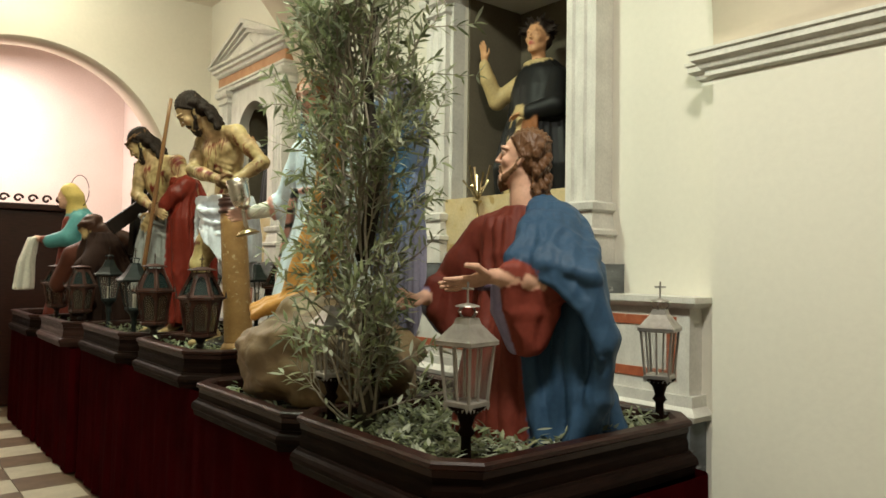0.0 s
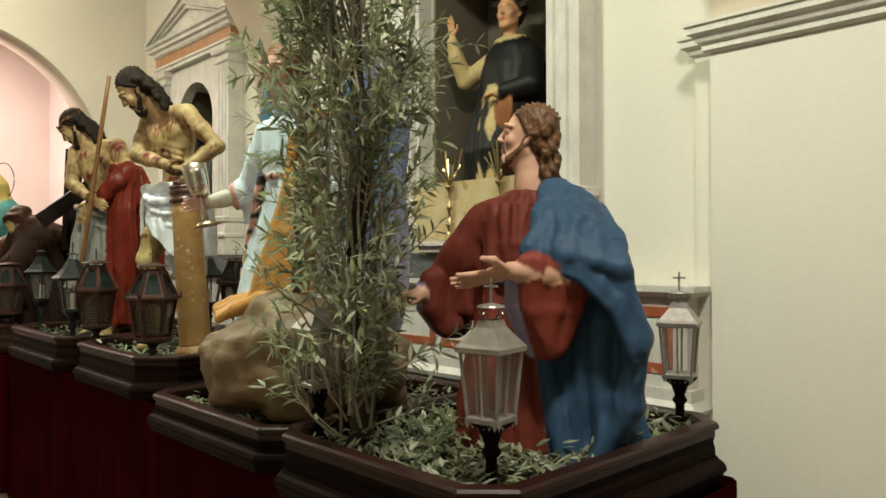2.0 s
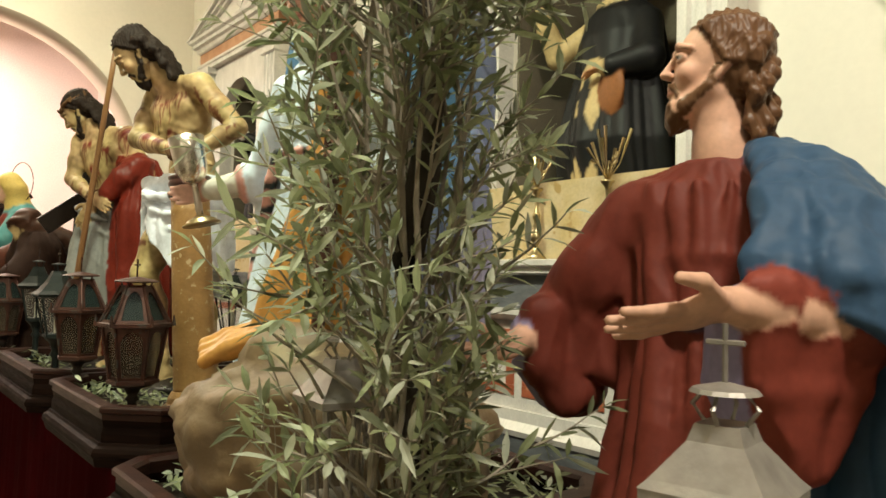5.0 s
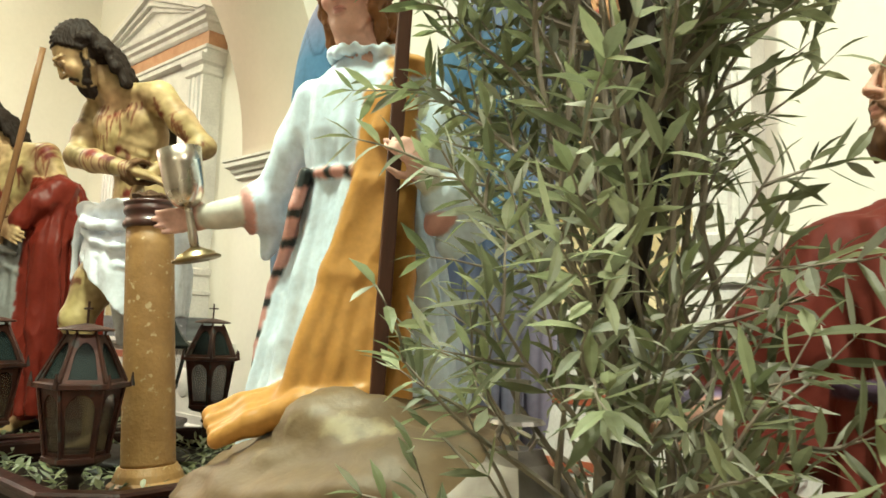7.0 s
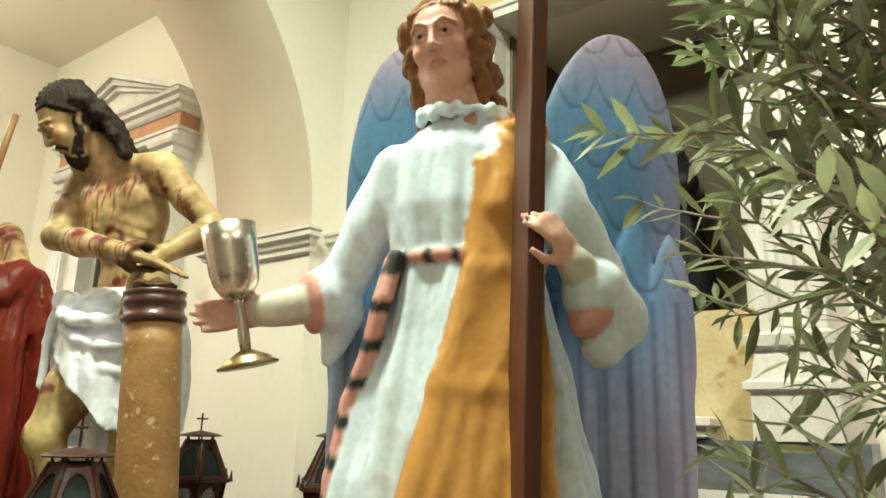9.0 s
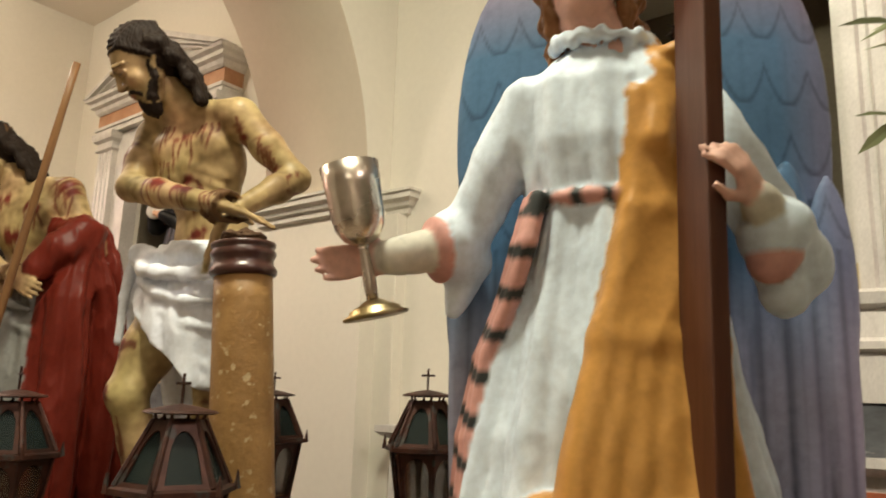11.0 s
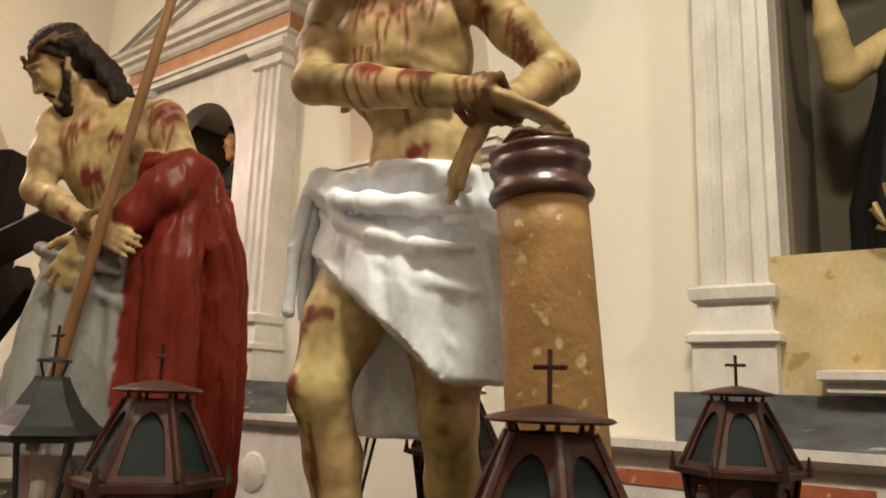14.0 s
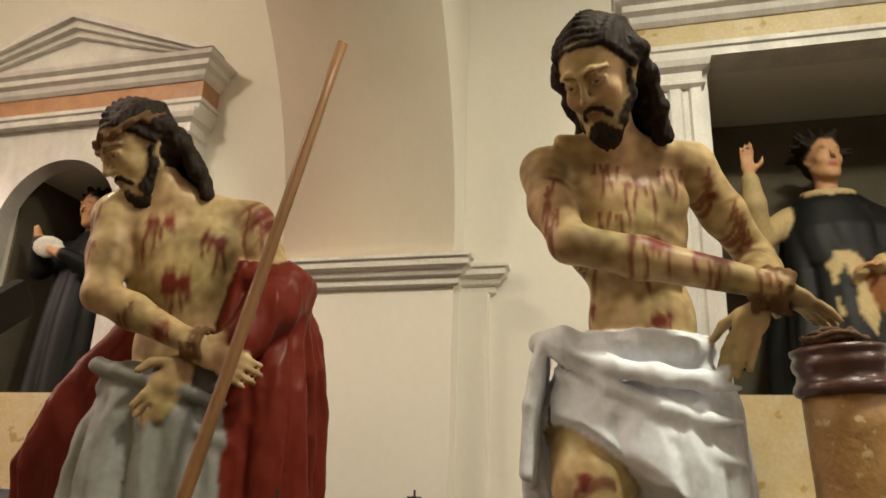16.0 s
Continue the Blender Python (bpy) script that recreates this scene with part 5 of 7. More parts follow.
    # loincloth, hem rising over the forward thigh
    S.loft([(1.62, 1.975, 4.76, 0.185, 0.225, 20), (1.80, 1.980, 4.76, 0.180, 0.220, 20), (1.92, 1.985, 4.755, 0.165, 0.205, 20), (2.0, 1.99, 4.755, 0.142, 0.178, 20), (2.065, 1.99, 4.75, 0.125, 0.158, 20)], CL, 0.015, ((0.016, 0.005, 6, 1, 3), (0.008, 0.003, 13, 0, 5)), cut=(-0.45, 0.62, -0.85, -0.45 * 1.83 + 0.62 * 4.86 - 0.85 * 1.84))
    for u, v, w, rr in ((0.02, 0.0, 0.06, 0.016), (0.10, 0.16, 0.03, 0.013), (0.22, 0.42, 0.05, 0.015), (0.5, 0.75, 0.04, 0.012), (0.8, 1.25, 0.03, 0.012)):
        a = np.array((1.845 + 0.04 * u, 4.945 - 0.05 * u, 2.045 - 0.14 * u))
        b = np.array((1.89 + 0.05 * v, 4.555, 1.985 - 0.26 * v))
        m = (a + b) / 2 + f * 0.082 - up * w
        S.chain([a, (a + m) / 2 + f * 0.024 - up * 0.4 * w, m, (b + m) / 2 + f * 0.024 - up * 0.3 * w, b], [rr * 0.8, rr, rr * 1.1, rr * 0.9, rr * 0.5], CL, 0.016)
    for i in range(6):
        a = np.array((1.85 + 0.03 * i, 4.955 + 0.002 * i, 2.03 - 0.008 * i))
        S.chain([a, a + (-0.010 + 0.008 * i, 0.026, -0.13), a + (0.012 * i, 0.034, -0.27)], [0.014, 0.017, 0.012], CL, 0.009)
    S.chain([(1.93, 4.97, 2.05), (1.84, 4.90, 2.035), (1.84, 4.80, 2.01), (1.88, 4.66, 2.02), (1.95, 4.61, 2.04)], [0.026, 0.028, 0.025, 0.024, 0.024], CL, 0.02)
    S.loft([(1.50, 2.10, 4.86, 0.05, 0.11, 20), (1.65, 2.08, 4.86, 0.06, 0.14, 20), (1.85, 2.04, 4.86, 0.09, 0.16, 20)], CL, 0.02, ((0.014, 0.005, 6, 0, 2),))
    # rock support
    S.ell((2.03, 4.78, 1.06), (0.26, 0.2, 0.05), 6, 0.02, folds=(0.01, 30))

    ob = S.build("scourged_statue", [M_SKIN_A, M_HAIR_BLK, M_WHITE_CLOTH, M_BLOOD, M_ROPE, M_EYE, M_BLACKWOOD], wounds=wound_paint(WOUNDS_A), tint=aged_skin, cloth=(2,), crease=0.010, fine=H, look_=dict(eyes=0.36, brow=(0.03, 0.018, 0.012), blush=0.15, lips=(0.26, 0.10, 0.06)), hair=(1,))
    return tagged(ob, "carved ochre statue in white loincloth, bound at the column", "statue")


WOUNDS_A = (((1.84, 4.73, 2.40), (-0.3, 0.7, -0.35), 0.09, 0.014), ((1.855, 4.70, 2.255), (-0.2, -0.9, 0.2), 0.08, 0.012), ((1.93, 4.87, 2.12), (0.3, 0.6, -0.3), 0.07, 0.016),
            ((1.90, 4.70, 2.09), (0.3, -0.7, 0.4), 0.08, 0.014), ((1.76, 4.72, 2.22), (0.1, -1, -0.1), 0.10, 0.018), ((1.80, 4.93, 2.36), (0, 0.3, -1), 0.09, 0.012), ((1.95, 4.58, 2.42), (0.2, -0.3, -1), 0.09, 0.014),
            ((2.03, 4.50, 2.32), (0.2, -0.3, -1), 0.07, 0.014), ((1.80, 4.87, 1.72), (0.3, 0.1, -1), 0.12, 0.012), ((1.76, 4.86, 1.60), (0.1, 0.5, -1), 0.06, 0.02), ((1.82, 4.84, 1.50), (0, 0.2, -1), 0.10, 0.012), ((1.92, 4.62, 1.62), (0.2, 0.1, -1), 0.10, 0.015), ((1.80, 4.80, 2.44), (-0.2, 0.9, 0.1), 0.07, 0.008), ((1.86, 4.66, 2.44), (0.2, -0.9, 0.1), 0.07, 0.008), ((1.78, 4.60, 2.19), (0.1, -1, -0.2), 0.09, 0.014), ((1.815, 4.50, 2.16), (0.1, -1, -0.2), 0.05, 0.02), ((1.85, 4.80, 2.32), (-0.2, 0.9, 0.2), 0.06, 0.010), ((1.905, 4.86, 2.25), (-0.1, 0.6, -0.6), 0.08, 0.010), ((2.00, 4.52, 2.36), (0.3, -0.4, -0.9), 0.09, 0.016), ((2.07, 4.45, 2.27), (0.2, -0.5, 0.5), 0.06, 0.014), ((1.77, 4.92, 2.28), (0, 0.3, -1), 0.08, 0.010))
WOUNDS_B = (((1.80, 5.92, 2.34), (-0.3, 0.8, -0.2), 0.08, 0.022), ((1.86, 5.80, 2.31), (-0.3, 0.8, 0.2), 0.07, 0.018), ((1.82, 5.87, 2.19), (-0.3, 0.9, 0), 0.08, 0.028), ((1.96, 5.73, 2.40), (0.2, -0.6, -0.5), 0.10, 0.04), ((1.745, 6.06, 2.26), (0, 0.5, -0.6), 0.08, 0.022), ((1.755, 5.93, 2.10), (0, 0.5, -0.6), 0.08, 0.02), ((1.76, 5.84, 2.06), (0, 0.5, -0.6), 0.06, 0.02), ((1.79, 6.08, 2.36), (0, 0.5, -0.6), 0.08, 0.02))
scourged_statue()


# ---- caped figure with the cane ----
def caped_statue():
    S = Sculpt((1.40, 5.42, 1.02), (2.40, 6.42, 2.74), 0.0066)
    SK, HR, CL, BL, RP, EY, CP = 0, 1, 2, 3, 4, 5, 6
    f, r, up = np.array((-0.84, -0.545, 0)), np.array((-0.545, 0.84, 0)), np.array((0, 0, 1.0))
    base = np.array((1.93, 5.90, 0))
    pel, chs, nck = base + (0.02, 0, 1.90), base + (-0.02, 0.01, 2.27), base + (-0.06, 0.03, 2.43)
    S.ell(pel + up * 0.15, (0.13, 0.09, 0.17), SK, 0.05, f)
    S.ell(chs, (0.155, 0.108, 0.16), SK, 0.05, f)
    for q in (-1, 1):
        S.ell(chs + r * q * 0.068 + f * 0.072 + up * 0.045, (0.066, 0.034, 0.052), SK, 0.03, f)
        S.cap(nck + r * q * 0.02 + f * 0.03, nck + r * q * 0.14 + f * 0.03 - up * 0.01, 0.016, 0.014, SK, 0.02)
    shR, shL = np.array((1.795, 6.055, 2.37)), np.array((1.975, 5.765, 2.40))
    for s in (shR, shL):
        S.cap(nck - up * 0.02, s, 0.06, 0.056, SK, 0.04)
    elR, wrR = np.array((1.745, 6.02, 2.15)), np.array((1.79, 5.77, 2.03))
    elL, wrL = np.array((2.05, 5.67, 2.15)), np.array((1.84, 5.76, 2.01))
    S.chain([shR, (shR + elR) / 2, elR], [0.057, 0.05, 0.041], SK, 0.025)
    S.chain([elR, elR + (wrR - elR) * 0.35, wrR], [0.043, 0.042, 0.028], SK, 0.02)
    S.chain([shL, elL, wrL], [0.06, 0.05, 0.03], SK, 0.025)
    S.hand(wrR, (0.35, -0.80, -0.42), (0.8, 0.3, 0), 1.0, SK, 0.2, 0.05, 1)
    S.hand(wrL + (-0.03, 0.03, -0.01), (-0.35, 0.35, -0.80), (0.5, 0.5, 0.2), 1.0, SK, 0.2, 0.1, -1)
    for a in (0.0, 0.02, -0.018):
        pts = [wrR + (0.02 + 0.045 * math.cos(t), -a, 0.04 * math.sin(t)) for t in np.linspace(0, 2 * math.pi, 11)]
        S.chain(pts, [0.008] * 11, RP, 0.004)
    face = unit((-0.69, 0.46, -0.70))
    S.cap(nck, (1.80, 5.975, 2.50), 0.055, 0.05, SK, 0.03)
    H = Sculpt((1.55, 5.70, 2.30), (2.06, 6.22, 2.74), 0.0042)
    P, R, F, U = H.head((1.762, 5.995, 2.535), face, 1.0, SK, HR, HR, up=(-0.1, 0.05, 1))
    bound_locks(H, P, HR, 1.0, (1,), 0.16)
    nape_locks(H, P, F, HR, 0.19)
    for i in range(14):
        a = 2 * math.pi * i / 14
        b = a + 0.6
        H.cap(P(0.090 * math.cos(a), -0.015 + 0.10 * math.sin(a), 0.058 + 0.01 * math.sin(3 * a)), P(0.093 * math.cos(b), -0.015 + 0.103 * math.sin(b), 0.066 + 0.01 * math.cos(5 * a)), 0.008, 0.008, RP, 0.004)
    # legs and grey cloth
    for q, kx in ((1, 0.10), (-1, 0.02)):
        h, kn, a = pel + r * q * 0.085, pel + r * q * 0.09 + f * kx - up * 0.35, pel + r * q * 0.09 - up * 0.74
        S.chain([h, kn, a], [0.09, 0.058, 0.036], SK, 0.03)
        S.chain([a - up * 0.06, a + f * 0.15 - up * 0.09], [0.045, 0.025], SK, 0.02)
    S.loft([(1.40, 1.87, 5.90, 0.15, 0.20, 33), (1.60, 1.90, 5.90, 0.16, 0.205, 33), (1.85, 1.92, 5.90, 0.145, 0.19, 33), (1.99, 1.93, 5.90, 0.12, 0.155, 33)], CL, 0.02, ((0.016, 0.005, 8, 0.5, 4), (0.008, 0.003, 17, 0, 6)))
    for i in range(4):
        a = np.array((1.78 + 0.015 * i, 6.02 - 0.01 * i, 1.98 - 0.05 * i))
        b = np.array((1.86 + 0.03 * i, 5.72, 1.90 - 0.09 * i))
        S.chain([a, (a + b) / 2 + f * 0.05, b], [0.018, 0.018, 0.012], CL, 0.02)
    # crimson cape over the far arm and the back
    S.loft([(1.12, 2.10, 5.82, 0.12, 0.20, 30), (1.5, 2.10, 5.80, 0.12, 0.20, 30), (1.9, 2.08, 5.78, 0.13, 0.20, 33), (2.10, 2.05, 5.76, 0.12, 0.165, 33), (2.27, 2.03, 5.75, 0.08, 0.10, 33)], CP, 0.03, ((0.026, 0.012, 9, 1, 3), (0.010, 0.006, 19, 0, 4)))
    S.loft([(1.15, 1.97, 5.63, 0.05, 0.085, 33), (1.6, 1.965, 5.645, 0.055, 0.10, 33), (1.95, 1.97, 5.66, 0.07, 0.09, 33), (2.18, 2.02, 5.68, 0.06, 0.07, 33)], CP, 0.03, ((0.012, 0.006, 6, 1, 3),))
    S.chain([(2.02, 5.66, 2.22), (1.93, 5.66, 2.14), (1.87, 5.69, 2.06)], [0.072, 0.066, 0.055], CP, 0.02)
    S.ell((2.0, 5.70, 2.235), (0.10, 0.07, 0.035), CP, 0.03, f)
    S.loft([(1.16, 2.02, 6.16, 0.06, 0.13, 33), (1.50, 2.0, 6.17, 0.06, 0.14, 33), (1.75, 1.97, 6.18, 0.065, 0.145, 33), (1.95, 1.97, 6.14, 0.065, 0.115, 33), (2.12, 2.0, 6.05, 0.06, 0.08, 33)], CP, 0.03, ((0.014, 0.006, 6, 0, 3),))
    S.ell((1.95, 5.9, 1.05), (0.24, 0.2, 0.05), 7, 0.02, folds=(0.01, 30))

    ob = S.build("caped_statue", [M_SKIN_A, M_HAIR_BLK, M_GREY_CLOTH, M_BLOOD, M_ROPE, M_EYE, M_CAPE_RED, M_BLACKWOOD], wounds=wound_paint(WOUNDS_B), tint=aged_skin, cloth=(2, 6), crease=0.014, fine=H, look_=dict(eyes=0.36, brow=(0.03, 0.018, 0.012), blush=0.15, lips=(0.26, 0.10, 0.06)), hair=(1,))
    return tagged(ob, "carved statue with a crimson cape and grey loincloth, wrists bound", "statue")


caped_statue()
cane = part("cane", tube([Vector((1.812, 5.468, 2.83)).lerp(Vector((1.715, 5.765, 1.42)), i / 8) for i in range(9)], [0.014, 0.0135, 0.015, 0.0145, 0.016, 0.0155, 0.0165, 0.016, 0.016], 12), M_CANE, smooth=True)
tagged(cane, "long tan wooden cane held by the caped statue", "cane")


# ---- kneeling figure ----
def kneeling_statue():
    S = Sculpt((1.40, 1.46, 0.93), (2.66, 2.72, 2.00), 0.0062)
    SK, HR, RB, SL, BM, LI, BT, LP, BD = range(9)
    f, lf, up = unit((-0.62, 0.78, 0)), unit((-0.78, -0.62, 0)), np.array((0, 0, 1.0))
    T = 38.5
    # mantle spread behind the knees, then the robe in front of it
    S.loft([(0.945, 2.21, 2.00, 0.30, 0.27, T), (1.10, 2.20, 2.00, 0.27, 0.24, T), (1.30, 2.17, 2.02, 0.22, 0.17, T), (1.55, 2.15, 2.05, 0.18, 0.13, T)], BM, 0.03, ((0.022, 0.006, 9, 0.5, 3), (0.008, 0.003, 19, 2, 4)))
    lf, f = unit((0.435, -0.90, 0)), unit((-0.90, -0.435, 0))
    W = 116
    S.loft([(0.945, 2.09, 2.09, 0.255, 0.25, W), (1.15, 2.085, 2.09, 0.225, 0.22, W), (1.35, 2.09, 2.09, 0.19, 0.172, W), (1.52, 2.10, 2.095, 0.172, 0.135, W), (1.65, 2.115, 2.105, 0.19, 0.128, W), (1.75, 2.125, 2.115, 0.200, 0.112, W), (1.81, 2.13, 2.115, 0.155, 0.090, W), (1.855, 2.13, 2.115, 0.082, 0.070, W)], RB, 0.02, ((0.020, 0.003, 9, 0, 3), (0.010, 0.002, 19, 1, 5)))
    for q in (-1, 1):
        for i in range(3):
            a = np.array((2.12, 2.11, 1.80)) + lf * q * (0.03 + 0.045 * i) + f * (0.10 - 0.02 * i)
            S.chain([a, a - up * 0.14 + f * 0.03 - lf * q * 0.01, a - up * 0.27 + f * 0.02 - lf * q * 0.03 * i], [0.008, 0.012, 0.007], RB, 0.02)
    shL, elL, wrL = np.array((2.185, 1.985, 1.755)), np.array((1.965, 1.775, 1.545)), np.array((1.745, 1.874, 1.574))
    shR, elR, wrR = np.array((2.060, 2.265, 1.745)), np.array((1.985, 2.425, 1.50)), np.array((1.835, 2.400, 1.475))
    # sleeves
    S.chain([shR, (shR + elR) / 2 + f * 0.01, elR], [0.080, 0.082, 0.074], RB, 0.03)
    S.sheet([[(1.90, 2.40, 1.53), (1.91, 2.39, 1.43), (1.95, 2.37, 1.36)], [(1.95, 2.42, 1.52), (1.96, 2.41, 1.42), (1.98, 2.37, 1.36)], [(2.02, 2.42, 1.52), (2.02, 2.40, 1.43), (2.02, 2.36, 1.37)]], 0.042, RB, 0.02, 6)
    S.sheet([[(1.875, 2.40, 1.51), (1.885, 2.41, 1.43), (1.93, 2.39, 1.35)], [(1.885, 2.45, 1.50), (1.895, 2.45, 1.42), (1.94, 2.42, 1.36)]], 0.022, LI, 0.006, 3)
    S.sheet([[(2.06, 2.25, 1.70), (1.99, 2.36, 1.58), (1.96, 2.39, 1.44)], [(2.08, 2.20, 1.66), (2.03, 2.28, 1.54), (2.00, 2.32, 1.42)], [(2.09, 2.17, 1.58), (2.06, 2.22, 1.50), (2.04, 2.26, 1.42)]], 0.034, RB, 0.012, 6)
    S.chain([shL, elL], [0.075, 0.070], RB, 0.02)
    S.sheet([[(1.795, 1.850, 1.600), (1.825, 1.850, 1.450), (1.885, 1.850, 1.320)], [(1.88, 1.805, 1.585), (1.885, 1.825, 1.45), (1.905, 1.845, 1.325)], [(1.955, 1.765, 1.56), (1.95, 1.79, 1.45), (1.93, 1.825, 1.345)]], 0.030, SL, 0.014, 8)
    S.sheet([[(1.785, 1.878, 1.585), (1.800, 1.895, 1.46), (1.865, 1.880, 1.315)], [(1.805, 1.925, 1.555), (1.82, 1.940, 1.45), (1.865, 1.905, 1.325)]], 0.020, LI, 0.008, 4)
    S.chain([(1.772, 1.850, 1.605), (1.792, 1.862, 1.46), (1.862, 1.860, 1.300)], [0.014, 0.012, 0.010], SL, 0.006)
    S.chain([elL + (wrL - elL) * 0.2, elL + (wrL - elL) * 0.55, wrL], [0.044, 0.041, 0.028], SK, 0.01)
    S.chain([elR + (wrR - elR) * 0.4, wrR], [0.04, 0.028], SK, 0.01)
    S.hand(wrL, (-0.87, 0.44, -0.22), (0.2, 0.5, 0.9), 1.12, SK, 0.3, 0.06, -1)
    S.hand(wrR, (-0.92, 0.05, -0.2), (0.2, -0.5, 0.9), 1.0, SK, 0.3, 0.1, 1)
    # blue mantle: over the near shoulder and arm, out past the elbow, down to the ground
    S.sheet([[(2.125, 2.025, 1.868), (2.05, 1.975, 1.835), (1.945, 1.915, 1.75), (1.835, 1.872, 1.640)],
             [(2.17, 1.98, 1.850), (2.10, 1.885, 1.815), (2.00, 1.785, 1.725), (1.905, 1.735, 1.615)],
             [(2.24, 1.95, 1.815), (2.18, 1.85, 1.755), (2.08, 1.725, 1.67), (1.985, 1.635, 1.575)]], 0.030, BM, 0.014, 11)
    S.sheet([[(1.825, 1.875, 1.622), (1.905, 1.735, 1.570), (1.960, 1.645, 1.470), (1.995, 1.600, 1.325)],
             [(1.87, 1.84, 1.66), (1.94, 1.715, 1.625), (1.995, 1.640, 1.53), (2.030, 1.600, 1.375)]], 0.020, BM, 0.010, 5)
    S.chain([(1.818, 1.882, 1.612), (1.898, 1.728, 1.552), (1.955, 1.638, 1.448), (1.992, 1.596, 1.300)], [0.012, 0.014, 0.014, 0.010], BM, 0.004)
    S.sheet([[(2.00, 1.645, 1.55), (2.030, 1.605, 1.36), (2.035, 1.640, 1.15), (1.985, 1.730, 0.965)],
             [(2.12, 1.74, 1.60), (2.13, 1.71, 1.38), (2.12, 1.72, 1.15), (2.08, 1.76, 0.965)],
             [(2.23, 1.90, 1.65), (2.25, 1.87, 1.40), (2.25, 1.84, 1.15), (2.24, 1.83, 0.965)]], 0.034, BM, 0.030, 9)
    S.chain([(2.06, 1.945, 1.850), (1.985, 1.875, 1.785), (1.915, 1.81, 1.70), (1.86, 1.79, 1.645)], [0.010, 0.014, 0.014, 0.010], BM, 0.010)
    S.chain([(2.13, 1.90, 1.835), (2.05, 1.80, 1.765), (1.985, 1.73, 1.685), (1.945, 1.69, 1.60)], [0.010, 0.015, 0.016, 0.012], BM, 0.010)
    S.loft([(0.955, 2.10, 1.81, 0.11, 0.10, 25), (1.15, 2.11, 1.80, 0.12, 0.11, 25), (1.40, 2.11, 1.80, 0.10, 0.10, 30), (1.60, 2.12, 1.86, 0.09, 0.10, 40), (1.75, 2.17, 1.95, 0.07, 0.08, 41)], BM, 0.04, ((0.012, 0.004, 8, 0.5, 3),))
    # belt
    pts = [np.array((2.10, 2.095, 1.530)) + 0.145 * math.cos(t) * f + 0.180 * math.sin(t) * lf for t in np.linspace(0, 2 * math.pi, 33)]
    S.chain(pts, [0.014] * 33, BT, 0.006)
    # head, raised
    H = Sculpt((1.96, 1.90, 1.78), (2.36, 2.32, 2.22), 0.0034)
    H.chain([(2.13, 2.10, 1.80), (2.130, 2.108, 1.88), (2.128, 2.122, 1.98)], [0.072, 0.056, 0.050], SK, 0.02)
    P, R, F, U = H.head((2.130, 2.128, 2.050), unit((-0.62, 0.78, 0.13)), 0.95, SK, HR, BD)
    for q in (-1, 1):
        for j, (a, b) in enumerate(((0.074, -0.050), (0.064, -0.072), (0.042, -0.090), (0.015, -0.098))):
            pts, rad = [], []
            for i in range(9):
                u = i / 8
                w = 0.010 * math.sin(i * 2.0 + j * 1.7)
                pts.append(P(q * (a + 0.4 * w), b - 0.045 * u - w, 0.05 - 0.225 * u))
                rad.append(0.016 + 0.004 * math.sin(i * 2.2 + j * 2) - 0.005 * u)
            H.chain(pts, rad, HR, 0.006)

    ob = S.build("kneeling_statue", [M_SKIN_B, M_HAIR_BRN, M_ROBE_RED, M_SLEEVE_RED, M_MANTLE_BLUE, M_LILAC, M_BELT, M_LIP, M_HAIR_BRN], cloth=(2, 3, 4), crease=0.011, fine=H, look_=dict(eyes=1.0, brow=(0.09, 0.045, 0.025), blush=0.22, lips=(0.42, 0.15, 0.11), iris=(0.07, 0.05, 0.04)), hair=(1, 8))
    return tagged(ob, "kneeling bearded statue in maroon robe and blue mantle", "statue")


kneeling_statue()


